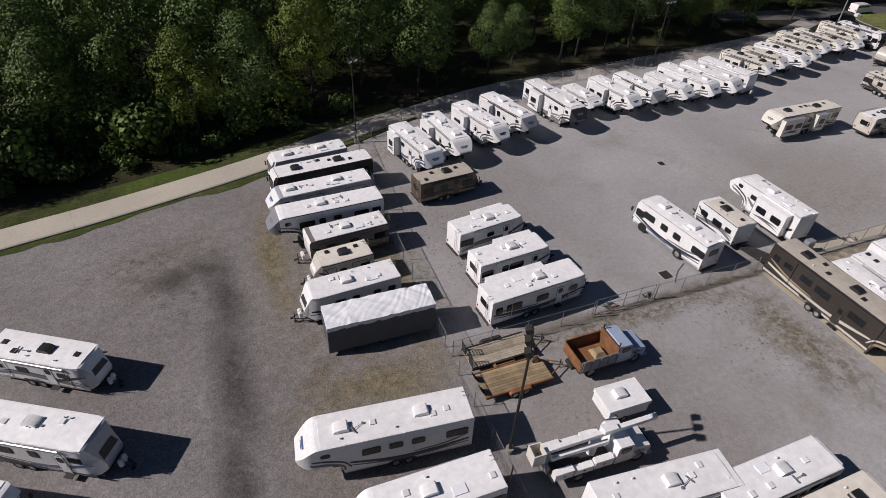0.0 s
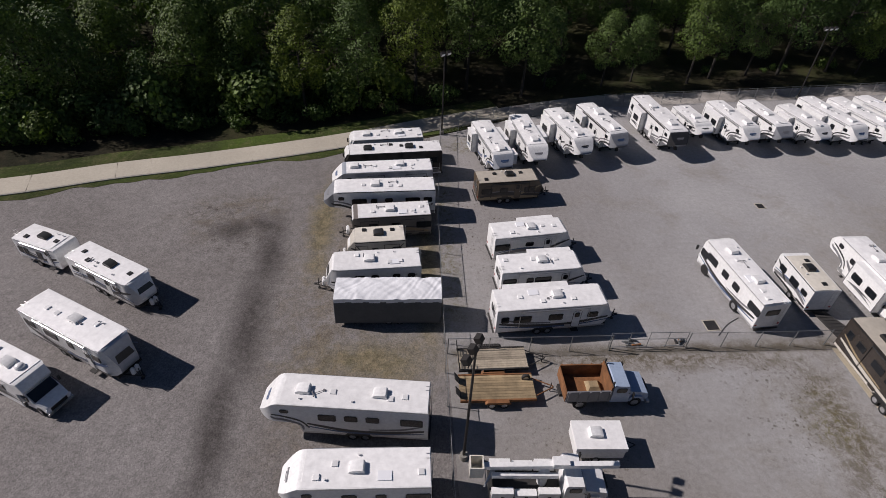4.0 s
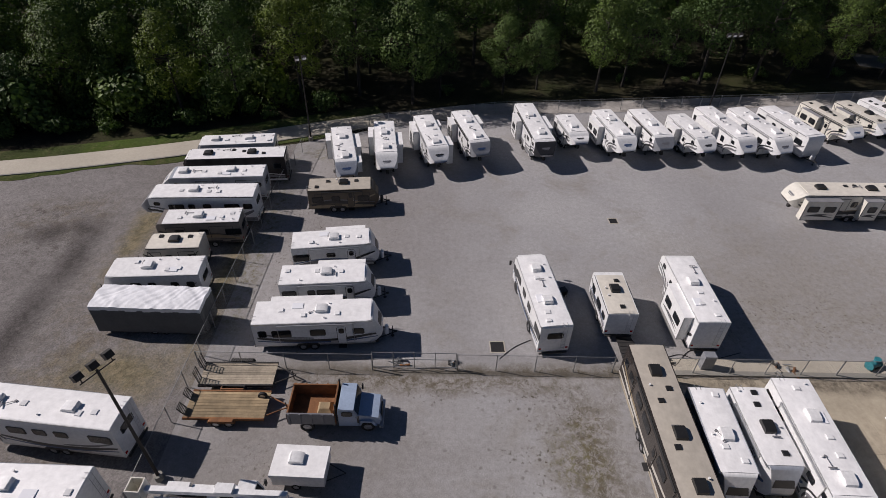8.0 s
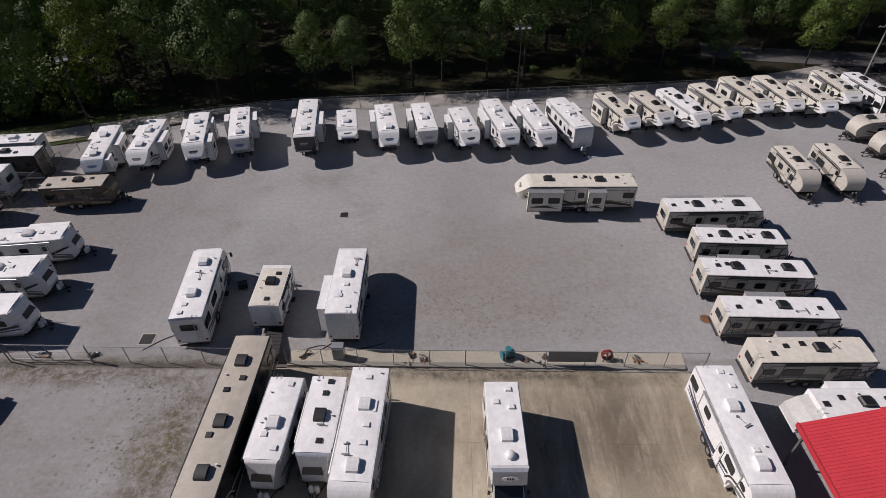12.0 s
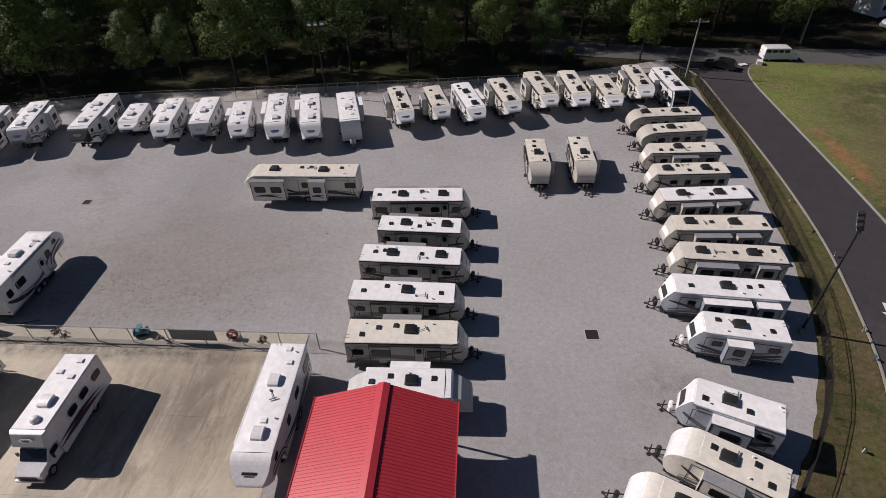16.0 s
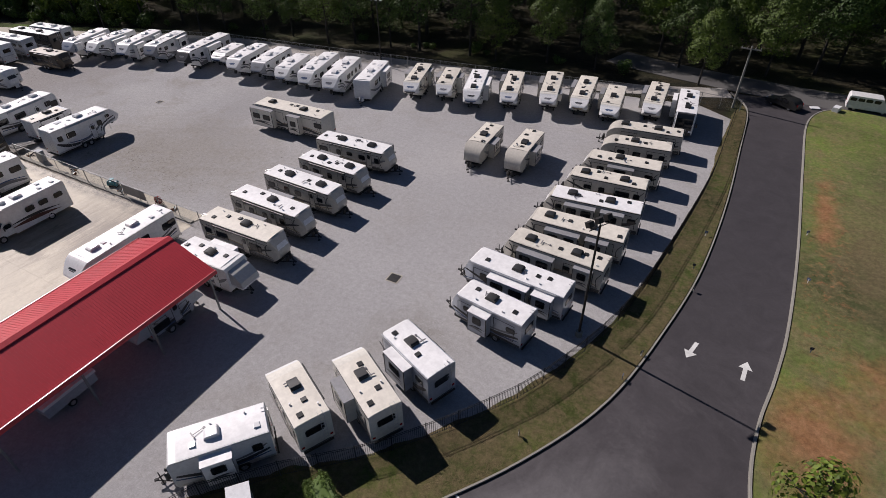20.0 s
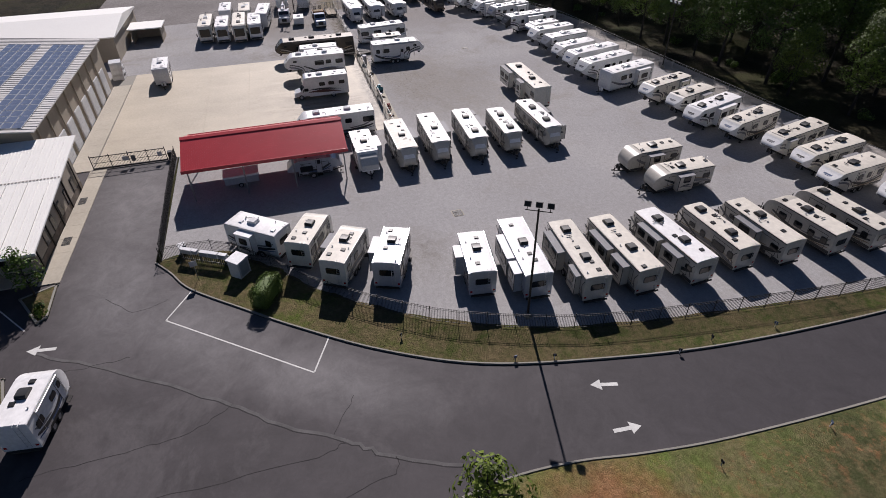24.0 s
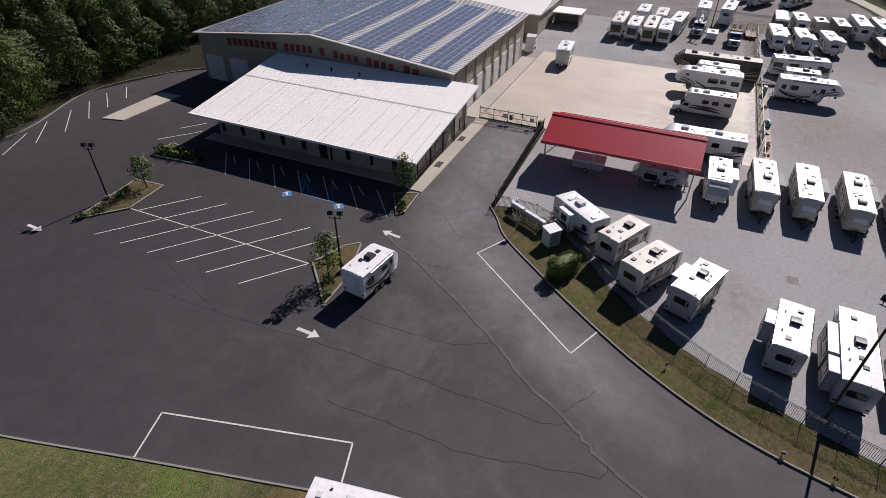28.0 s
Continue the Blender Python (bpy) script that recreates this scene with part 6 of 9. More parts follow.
        for half, lift, tall in ((0.5, 0.05, 0.09), (0.34, -0.12, 0.035)):
            plan = [(-half, lift - tall), (half * 0.9, lift - tall), (half, lift + tall), (-half * 0.9, lift + tall)]
            va = [bm.verts.new(mid + slope_way * z - out * 0.02 + Vector((0, y, 0))) for y, z in plan]
            vb = [bm.verts.new(mid + slope_way * z + out * 0.012 + Vector((0, y, 0))) for y, z in plan]
            bm.faces.new(vb)
            for k in range(4):
                bm.faces.new((va[k], va[(k + 1) % 4], vb[(k + 1) % 4], vb[k]))
        bmesh.ops.recalc_face_normals(bm, faces=bm.faces)
        part("nose_badge", bm, (M_STRIPE_B, M_STRIPE_G, M_STRIPE_K)[seed % 3], t, "plain lettering bars on the nose")
    elif nose == "rake":
        bm = bmesh.new()
        a = Vector((L / 2 + 0.24, 0, 1.72))
        b = Vector((L / 2 - 0.33, 0, H - 0.12))
        n0 = Vector((b.z - a.z, 0, a.x - b.x)).normalized()
        for p0, p1, w in ((0.12, 0.5, 0.7),):
            v = []
            for pp, q in ((p0, -w), (p0, w), (p1, w * 0.85), (p1, -w * 0.85)):
                for d in (0.0, 0.02):
                    c = a.lerp(b, pp) + n0 * d
                    v.append(bm.verts.new((c.x, q, c.z)))
            bm.faces.new((v[1], v[3], v[5], v[7]))
            for k in range(4):
                i, j = 2 * k, 2 * ((k + 1) % 4)
                bm.faces.new((v[i], v[j], v[j + 1], v[i + 1]))
        pale = look_set in ("beige", "beigewhite")
        part("nose_badge", bm, M_WHITE if pale else marks[0], t, "white plain emblem band on the nose" if pale else "dark plain emblem shape on the nose")
    elif nose == "bus":
        bm = bmesh.new()
        side_shape(bm, [(L / 2 + 0.12, 1.42), (L / 2 + 0.16, 1.45), (L / 2 + 0.05, H - 0.55), (L / 2, H - 0.55)], -hw + 0.3, hw - 0.3)
        part("windscreen", bm, M_GLASS, t, "wide dark windscreen")
        bm = bmesh.new()
        box(bm, L / 2 + 0.1, L / 2 + 0.2, -hw + 0.2, hw - 0.2, 0.5, 0.8)
        part("grille", bm, M_BLACK, t)
        for s in (1, -1):
            bm = bmesh.new()
            box(bm, L / 2 + 0.12, L / 2 + 0.19, s * (hw - 0.35) - 0.16, s * (hw - 0.35) + 0.16, 0.85, 1.08)
            part("headlight", bm, M_LENS, t)
            bm = bmesh.new()
            bar(bm, (L / 2 - 0.1, s * hw, 2.2), (L / 2 + 0.2, s * (hw + 0.25), 2.1), 0.02, 5)
            box(bm, L / 2 + 0.12, L / 2 + 0.26, s * (hw + 0.27) - 0.09, s * (hw + 0.27) + 0.09, 1.7, 2.15)
            part("mirror", bm, M_BLACK, t)
            put("side_window", plate(1.1, 0.75, M_BLACK, M_GLASS), t, Matrix.Translation((L / 2 - 0.75, s * (hw + 0.005), 1.85)) @ (LEFT if s > 0 else Matrix()))
    elif kind == "classc":
        pass
    # rear window
    if rnd.random() < 0.85 or kind == "classa":
        put("rear_window", plate(1.3, 0.65, M_BLACK, M_GLASS), t, Matrix.Translation((-L / 2 - 0.004, 0, H - 1.05)) @ Matrix.Rotation(-math.pi / 2, 4, "Z"))
    if ladder:
        bm = bmesh.new()
        yl = -hw + 0.45
        for dy in (0, 0.32):
            bar(bm, (-L / 2 - 0.12, yl + dy, zb + 0.3), (-L / 2 - 0.12, yl + dy, H + 0.08), 0.016, 5)
            bar(bm, (-L / 2 - 0.12, yl + dy, H + 0.08), (-L / 2 + 0.3, yl + dy, H + 0.08), 0.016, 5)
        for k in range(7):
            bar(bm, (-L / 2 - 0.12, yl, zb + 0.45 + k * 0.33), (-L / 2 - 0.12, yl + 0.32, zb + 0.45 + k * 0.33), 0.014, 5)
        part("ladder", bm, M_TRIM, t)
    # roof fittings
    zr = H + 0.045
    am = {"w": M_WHITE, "b": M_BLACK, "t": M_BEIGE}[ac]
    acm = kept(("ac", ac), lambda: ac_mesh(am))
    spots = {1: (0.02,), 2: (-0.18, 0.26), 3: (-0.3, 0.02, 0.3)}[n_ac]
    for q in spots:
        put("air_conditioner", acm, t, pose(q * L + rnd.uniform(-0.3, 0.3), rnd.uniform(-0.1, 0.1), zr))
    vm = kept(("vent", ac), lambda: vent_mesh(am))
    used = [q * L for q in spots]
    for k in range(3 if L > 6 else 2):
        for _ in range(12):
            q = rnd.uniform(-0.44, 0.34) * L
            if all(abs(q - u) > 0.85 for u in used):
                used.append(q)
                put("roof_vent", vm if k else kept(("vent", "w"), lambda: vent_mesh(M_WHITE)) if ac == "w" else vm, t, pose(q, rnd.uniform(-0.6, 0.6), zr - 0.015, 0, 0, rnd.choice((0, 180))))
                break
    for k in range(2):
        put("stack_pipe", kept("stack", tube_mesh), t, pose(rnd.uniform(-0.45, 0.3) * L, rnd.choice((-0.8, 0.75)), zr - 0.04))
    if L > 5.5:
        put("antenna", kept("antenna", antenna_mesh), t, pose(rnd.uniform(-0.1, 0.15) * L, rnd.uniform(-0.7, 0.3), zr - 0.02, 0, 0, rnd.choice((0, 180, 25))))
    if L > 7 and ac == "w" and seed % 2:
        put("skylight", kept("skylight", skylight_mesh), t, pose(rnd.uniform(-0.3, -0.1) * L, 0.55, zr - 0.03))
    return t

# ---- the campers, row by row ----
TT, FW, MH = "travel trailer", "fifth-wheel trailer", "motorhome"
# storage column beside the fence
G = "stored campers beside the west fence"
camper("motorhome", 5.35, 44.41, -173, 8.6, 2.4, 3.24, "classa", "bus", "white", seed=1, label="white motorhome parked beside the woods", category=MH, group=G, n_ac=2)
camper("motorhome", 6.24, 40.95, -174, 10.9, 2.45, 3.39, "classa", "bus", "blackside", ac="b", n_ac=2, seed=2, label="black and white coach motorhome with dark roof units", category=MH, group=G)
camper("fifth_wheel", 5.16, 36.86, -175, 10.6, 2.4, 3.44, "fifth", "fifth", "greyside", seed=3, label="silver-grey fifth-wheel trailer with a white roof", category=FW, group=G, n_ac=2)
camper("fifth_wheel", 4.98, 33.07, -177, 11.2, 2.45, 3.54, "fifth", "fifth", "whitegrey", seed=4, label="long white fifth-wheel trailer with grey swooshes", category=FW, group=G, n_ac=1)
camper("travel_trailer", 6.18, 29.57, -175, 7.6, 2.4, 2.96, "travel", "flat", "taupeside", seed=5, label="white travel trailer with dark lower panels", category=TT, group=G)
camper("travel_trailer", 4.91, 25.96, -175, 5.1, 2.3, 2.77, "travel", "rake", "beige", ac="b", seed=6, label="small tan travel trailer with a black roof unit", category=TT, group=G)
camper("travel_trailer", 4.82, 22.10, -176, 8.0, 2.5, 3.01, "travel", "rake", "white", seed=7, label="white travel trailer with blue-grey swooshes", category=TT, group=G, n_ac=1)

# covered camper
cov = thing("covered_camper", 6.1, 18.3, 179, 0, "camper under a white-topped grey cloth cover", "camper", G)
bm = bmesh.new()
nx, ny, CL, CW, CH = 90, 24, 8.7, 2.6, 3.15
grid = []
for i in range(nx + 1):
    row = []
    for j in range(ny + 1):
        xx, yy = (i / nx - 0.5) * CL, (j / ny - 0.5) * CW
        warp = 0.9 * noise.noise((xx * 0.35, yy * 0.5, 8))
        fold = 0.16 * (0.5 - abs(noise.noise((xx * 0.8 + yy * 0.9 + warp, yy * 0.3, 2)))) + 0.09 * (0.5 - abs(noise.noise((xx * 1.7 - yy * 1.1 + 2 * warp, yy * 0.5, 5)))) - 0.1
        row.append(bm.verts.new((xx, yy, CH + 0.12 * (1 - (2 * j / ny - 1) ** 2) + fold)))
    grid.append(row)
for i in range(nx):
    for j in range(ny):
        bm.faces.new((grid[i][j], grid[i + 1][j], grid[i + 1][j + 1], grid[i][j + 1]))
low = bmesh.ops.extrude_edge_only(bm, edges=[e for e in bm.edges if e.is_boundary])
for v in [v for v in low["geom"] if isinstance(v, bmesh.types.BMVert)]:
    v.co.z -= 0.4
ob = part("top_cover", bm, M_TARPW, cov, "wrinkled white cloth top")
for p in ob.data.polygons:
    p.use_smooth = True
bm = bmesh.new()
ring = []
for k in range(120):
    u = k / 120 * 4
    q = u - int(u)
    xx, yy = ((q - 0.5, -0.5), (0.5, q - 0.5), (0.5 - q, 0.5), (-0.5, 0.5 - q))[int(u)]
    w = 1 + 0.012 * math.sin(k * 1.3)
    ring.append([bm.verts.new((xx * CL * w * s, yy * CW * w * s, z)) for z, s in ((CH - 0.35, 0.995), (1.8, 1.0 + 0.01 * math.sin(k)), (0.35, 0.985 - 0.02 * math.sin(k * 0.7)))])
for k in range(120):
    for j in range(2):
        bm.faces.new((ring[k][j], ring[(k + 1) % 120][j], ring[(k + 1) % 120][j + 1], ring[k][j + 1]))
ob = part("skirt_cover", bm, M_TARPG, cov, "dark grey cloth skirt")
bm = bmesh.new()
box(bm, -CL / 2 + 0.1, CL / 2 - 0.1, -CW / 2 + 0.1, CW / 2 - 0.1, 0.45, CH - 0.1)
part("body", bm, M_CHASSIS, cov)
for s in (1, -1):
    for wx in (-0.9, 0.0):
        wheel(cov, wx, s * 1.05)

# column inside the fence
G = "white trailers inside the fence"
camper("travel_trailer", 18.72, 35.97, 6, 7.0, 2.45, 2.81, "travel", "rake", "brown", ac="b", seed=8, label="dark brown travel trailer with a tan roof", category=TT, group=G, n_ac=1, tank="b")
camper("travel_trailer", 19.36, 26.42, 8, 7.5, 2.45, 3.06, "travel", "rake", "white", slides=((1, 0.14, 3.6),), seed=9, label="white travel trailer with grey swooshes and spare gas bottle", category=TT, group=G)
camper("travel_trailer", 19.47, 21.54, 5, 7.6, 2.45, 3.06, "travel", "rake", "white", slides=((1, 0.16, 4.0),), seed=10, label="white travel trailer with curved front", category=TT, group=G)
camper("travel_trailer", 19.48, 17.05, 4, 9.6, 2.5, 3.11, "travel", "rake", "white", slides=((1, -0.1, 5.6),), seed=11, label="long white travel trailer with dark swoosh graphics", category=TT, group=G)

# north row, noses towards the lot
G = "trailers in the north row"
camper("fifth_wheel", 17.91, 43.18, -78, 9.2, 2.4, 3.44, "fifth", "fifth", "whitesilver", slides=((1, -0.15, 3.2), (1, 0.33, 1.4), (-1, -0.3, 1.8)), seed=12, label="white fifth-wheel trailer with slide-outs open", category=FW, group=G, n_ac=2)
camper("fifth_wheel", 22.52, 44.91, -83, 9.2, 2.45, 3.44, "fifth", "fifth", "white", slides=((1, -0.05, 3.0), (-1, -0.25, 2.6)), seed=13, label="white fifth-wheel trailer with blue badge and slides out", category=FW, group=G, n_ac=2)
camper("fifth_wheel", 27.85, 46.65, -76, 9.5, 2.45, 3.49, "fifth", "fifth", "white", slides=((1, -0.3, 1.6), (1, 0.2, 2.2), (-1, -0.25, 2.8)), seed=14, label="white fifth-wheel trailer with dark nose graphic", category=FW, group=G, n_ac=2)
camper("fifth_wheel", 32.66, 48.27, -75, 9.4, 2.45, 3.49, "fifth", "fifth", "whitegrey", slides=((1, -0.25, 2.4), (-1, -0.28, 2.0)), seed=15, label="white fifth-wheel trailer with grey lower nose", category=FW, group=G, n_ac=2)
camper("toy_hauler", 40.64, 49.69, -82, 11.4, 2.5, 3.54, "fifth", "fifth", "darkcap", slides=((1, -0.05, 3.4), (-1, -0.2, 2.4)), seed=16, label="tall white fifth-wheel trailer with a black nose", category=FW, group=G, n_ac=2)
camper("fifth_wheel", 45.57, 50.34, -80, 6.4, 2.5, 2.96, "fifth", "fifth", "white", seed=17, label="short white fifth-wheel trailer with an oval badge", category=FW, group=G)
camper("fifth_wheel", 50.68, 49.79, -80, 8.9, 2.5, 3.44, "fifth", "fifth", "white", slides=((-1, -0.2, 3.2),), seed=18, label="white fifth-wheel trailer with a slide-out", category=FW, group=G, n_ac=2)
camper("fifth_wheel", 55.39, 50.28, -80, 8.7, 2.5, 3.44, "fifth", "fifth", "whitegrey", slides=((-1, -0.2, 3.4),), seed=19, label="white fifth-wheel trailer with grey nose and slide-out", category=FW, group=G)
camper("fifth_wheel", 60.40, 49.66, -77, 7.9, 2.5, 3.35, "fifth", "fifth", "white", slides=((-1, -0.2, 2.2),), seed=20, label="white fifth-wheel trailer with blue-grey badge", category=FW, group=G)
camper("fifth_wheel", 64.91, 50.58, -77, 10.2, 2.55, 3.58, "fifth", "fifth", "white", slides=((-1, -0.15, 3.6),), seed=21, label="tall white fifth-wheel trailer with large slide-out", category=FW, group=G, n_ac=2)
camper("fifth_wheel", 69.33, 50.65, -76, 10.1, 2.55, 3.54, "fifth", "fifth", "white", slides=((-1, -0.25, 3.0),), seed=22, label="white fifth-wheel trailer with blue swoosh", category=FW, group=G, n_ac=2)
camper("travel_trailer", 73.92, 52.22, -75, 9.0, 2.55, 3.35, "travel", "flat", "white", seed=23, slides=((1, -0.2, 2.6),), label="plain white box trailer with blue-grey swoosh", category=TT, group=G, n_ac=1)
camper("fifth_wheel", 80.67, 54.38, -74, 8.9, 2.4, 3.28, "fifth", "fifth", "tanroof", slides=((-1, -0.2, 3.0), (1, -0.3, 1.6)), ac="b", seed=24, label="cream fifth-wheel trailer with tan roof and dark graphics", category=FW, group=G, n_ac=2)
camper("fifth_wheel", 85.45, 55.26, -74, 7.8, 2.4, 3.28, "fifth", "fifth", "tanroof", slides=((-1, -0.2, 2.4), (1, -0.2, 2.0)), ac="b", seed=25, label="cream fifth-wheel trailer with open slide-outs", category=FW, group=G, n_ac=1)
camper("fifth_wheel", 89.76, 55.64, -73, 9.4, 2.5, 3.28, "fifth", "fifth", "white", slides=((1, -0.1, 3.4),), ac="b", seed=26, label="white fifth-wheel trailer with black roof units", category=FW, group=G, n_ac=2)
camper("fifth_wheel", 94.65, 57.60, -75, 9.2, 2.5, 3.21, "fifth", "fifth", "tanroof", slides=((-1, -0.25, 2.8),), ac="b", seed=27, label="tan-roofed fifth-wheel trailer with a white nose", category=FW, group=G, n_ac=2)
camper("fifth_wheel", 99.76, 59.89, -77, 9.6, 2.45, 3.21, "fifth", "fifth", "tanroof", slides=((-1, -0.2, 2.8), (1, 0.25, 1.4)), ac="b", seed=28, label="tan-roofed fifth-wheel trailer with a lettered white nose", category=FW, group=G, n_ac=2)
camper("fifth_wheel", 104.37, 60.29, -82, 9.5, 2.5, 3.21, "fifth", "fifth", "tanroof", slides=((-1, -0.2, 3.0),), ac="b", seed=29, label="tan-roofed fifth-wheel trailer with dark stripes", category=FW, group=G, n_ac=2)
camper("fifth_wheel", 108.75, 59.36, -83, 8.3, 2.5, 3.17, "fifth", "fifth", "tanroof", slides=((-1, -0.25, 2.4),), ac="b", seed=30, label="shorter tan-roofed fifth-wheel trailer", category=FW, group=G, n_ac=1)
camper("fifth_wheel", 113.71, 62.74, -86, 9.0, 2.45, 3.21, "fifth", "fifth", "tanroof", slides=((-1, -0.2, 3.0),), ac="b", seed=31, label="tan-roofed fifth-wheel trailer near the road corner", category=FW, group=G, n_ac=2)
camper("motorhome", 117.98, 62.04, -84, 8.9, 2.5, 3.17, "classa", "bus", "darkcap", slides=((-1, -0.2, 2.6),), ac="b", seed=32, label="white motorhome with a black front", category=MH, group=G, n_ac=2)

# east column, backs to the drive
G = "trailers in the east column"
camper("travel_trailer", 114.75, 52.22, -174, 8.7, 2.4, 2.86, "travel", "round", "beige", ac="b", seed=33, label="tan travel trailer with a rounded nose", category=TT, group=G, n_ac=2, tank="b")
camper("travel_trailer", 114.73, 47.96, -173, 7.7, 2.35, 2.82, "travel", "round", "beige", ac="b", seed=34, label="tan travel trailer with rounded nose and dark windows", category=TT, group=G, tank="b")
camper("travel_trailer", 114.35, 42.79, -176, 8.2, 2.35, 2.91, "travel", "rake", "beige", slides=((1, 0.0, 2.8),), ac="b", seed=35, label="beige travel trailer with a tan roof", category=TT, group=G, n_ac=1, tank="b")
camper("travel_trailer", 113.86, 38.21, -176, 8.2, 2.35, 2.91, "travel", "rake", "beige", ac="b", seed=36, label="beige travel trailer with dark swooshes", category=TT, group=G, n_ac=2, tank="b")
camper("travel_trailer", 113.86, 33.30, -175, 9.3, 2.4, 2.96, "travel", "rake", "beigewhite", slides=((1, -0.22, 2.2), (1, 0.12, 3.0)), ac="b", seed=37, label="beige travel trailer with a bright white roof", category=TT, group=G, n_ac=2, tank="b")
camper("travel_trailer", 113.68, 28.18, -178, 9.2, 2.45, 3.05, "travel", "rake", "beige", slides=((1, -0.25, 2.0), (1, 0.1, 3.2)), ac="b", seed=38, label="beige travel trailer with two slide-outs open", category=TT, group=G, n_ac=2, tank="b")
camper("travel_trailer", 113.30, 23.80, 177, 9.2, 2.4, 3.05, "travel", "rake", "beige", slides=((1, -0.32, 1.6), (1, 0.15, 3.4)), ac="b", seed=39, label="long beige travel trailer with tan roof and slide-outs", category=TT, group=G, n_ac=2, tank="b")
camper("travel_trailer", 111.51, 19.32, 175.5, 9.2, 2.45, 3.05, "travel", "rake", "greyside", slides=((1, -0.32, 1.7), (1, 0.02, 3.6)), ac="b", seed=40, label="silver-sided travel trailer with a white roof", category=TT, group=G, n_ac=1, tank="b")
camper("travel_trailer", 111.22, 14.93, 172, 6.5, 2.4, 3.05, "travel", "rake", "greyside", slides=((1, 0.05, 1.7),), ac="b", seed=41, label="silver-sided short travel trailer with a slide-out", category=TT, group=G, n_ac=1)
camper("travel_trailer", 108.27, 7.84, 158, 6.0, 2.45, 3.2, "travel", "rake", "greyside", slides=((1, 0.0, 2.4),), ac="b", seed=42, label="white travel trailer with grey sides near the fence", category=TT, group=G)
camper("travel_trailer", 106.58, 3.77, 151, 6.5, 2.4, 3.2, "travel", "round", "tanroof", slides=((1, 0.0, 2.2),), ac="b", seed=43, label="tan-roofed travel trailer with a white rounded nose", category=TT, group=G, tank="b")
camper("travel_trailer", 103.10, 0.79, 153, 6.0, 2.4, 3.2, "travel", "round", "tanroof", ac="b", seed=44, label="tan travel trailer with a white rounded nose", category=TT, group=G, tank="b")
camper("travel_trailer", 101.10, -4.04, -129, 6.0, 2.4, 3.1, "travel", "flat", "white", slides=((1, 0.05, 1.8),), ac="w", seed=45, label="white travel trailer beside the utility box", category=TT, group=G, tank="b")

# middle column
G = "trailers in the middle column"
camper("travel_trailer", 85.24, 32.34, 2, 9.8, 2.45, 2.91, "travel", "rake", "beigewhite", slides=((1, -0.22, 3.6), (1, 0.3, 2.2)), ac="b", seed=46, label="grey-beige travel trailer with a white roof and slide-outs", category=TT, group=G, n_ac=2, tank="b")
camper("travel_trailer", 85.95, 27.24, -2, 8.4, 2.4, 2.91, "travel", "rake", "beigewhite", slides=((1, -0.25, 2.8),), ac="b", seed=47, label="grey-beige travel trailer with a pointed nose", category=TT, group=G, n_ac=2, tank="b")
camper("travel_trailer", 85.54, 22.66, -2, 9.5, 2.4, 2.96, "travel", "rake", "beigewhite", slides=((1, -0.1, 3.6), (1, -0.4, 1.5)), ac="b", seed=48, label="grey-beige travel trailer with black roof units", category=TT, group=G, n_ac=2, tank="b")
camper("travel_trailer", 85.33, 17.89, -1, 9.2, 2.4, 2.96, "travel", "rake", "beigewhite", slides=((1, -0.05, 3.2),), ac="b", seed=49, label="grey-beige travel trailer with a slide-out open", category=TT, group=G, n_ac=1, tank="b")
camper("travel_trailer", 85.82, 13.49, 1, 9.0, 2.45, 2.96, "travel", "rake", "beige", slides=((1, -0.05, 3.0),), ac="b", seed=50, label="beige travel trailer with a tan roof by the carport", category=TT, group=G, n_ac=1, tank="b")
hy = camper("hybrid_camper", 86.53, 8.69, 1, 6.2, 2.45, 3.1, "hybrid", "flat", "white", slides=((1, 0.0, 2.8),), ac="b", seed=51, label="white hybrid camper with tent ends folded out", category=TT, group=G, n_ac=1, awning=False)
for s in (1, -1):
    bm = bmesh.new()
    box(bm, min(s * 3.1, s * 4.5), max(s * 3.1, s * 4.5), -1.05, 1.05, 1.3, 1.42)
    part("bunk_board", bm, M_WHITE, hy)
    bm = bmesh.new()
    side_shape(bm, [(s * 3.12, 1.42), (s * 4.48, 1.42), (s * 4.4, 1.95), (s * 3.7, 2.6), (s * 3.12, 2.85)], -1.0, 1.0)
    soften(bm, 0.06, 2)
    part("tent_end", bm, M_CANVAS, hy, "stretched pale canvas tent")

# loose in the lot
G = "campers standing in the open lot"
camper("fifth_wheel", 71.96, 36.02, -179, 12.4, 2.6, 3.37, "fifth", "fifth", "cream", slides=((1, 0.27, 3.6), (1, -0.16, 1.8)), ac="b", seed=52, label="long cream fifth-wheel trailer with two slide-outs", category=FW, group=G, n_ac=2)
camper("travel_trailer", 97.89, 41.22, -88, 7.0, 2.4, 2.82, "travel", "round", "beige", slides=((1, 0.05, 1.9),), ac="b", seed=53, label="tan travel trailer with a sloping nose", category=TT, group=G, tank="b")
camper("travel_trailer", 102.98, 41.71, -89, 7.3, 2.4, 2.82, "travel", "round", "beige", slides=((1, 0.05, 1.9),), ac="b", seed=54, label="tan travel trailer with a slide-out", category=TT, group=G, tank="b")
camper("motorhome", 37.55, 20.21, 97, 9.0, 2.55, 3.20, "classa", "bus", "white", ac="w", seed=55, label="older white motorhome with green-blue side stripe", category=MH, group=G, n_ac=2)
camper("travel_trailer", 43.65, 20.08, 91, 5.2, 2.45, 2.87, "travel", "flat", "whitetan", slides=(), ac="b", seed=56, label="small white travel trailer with a tan roof", category=TT, group=G)
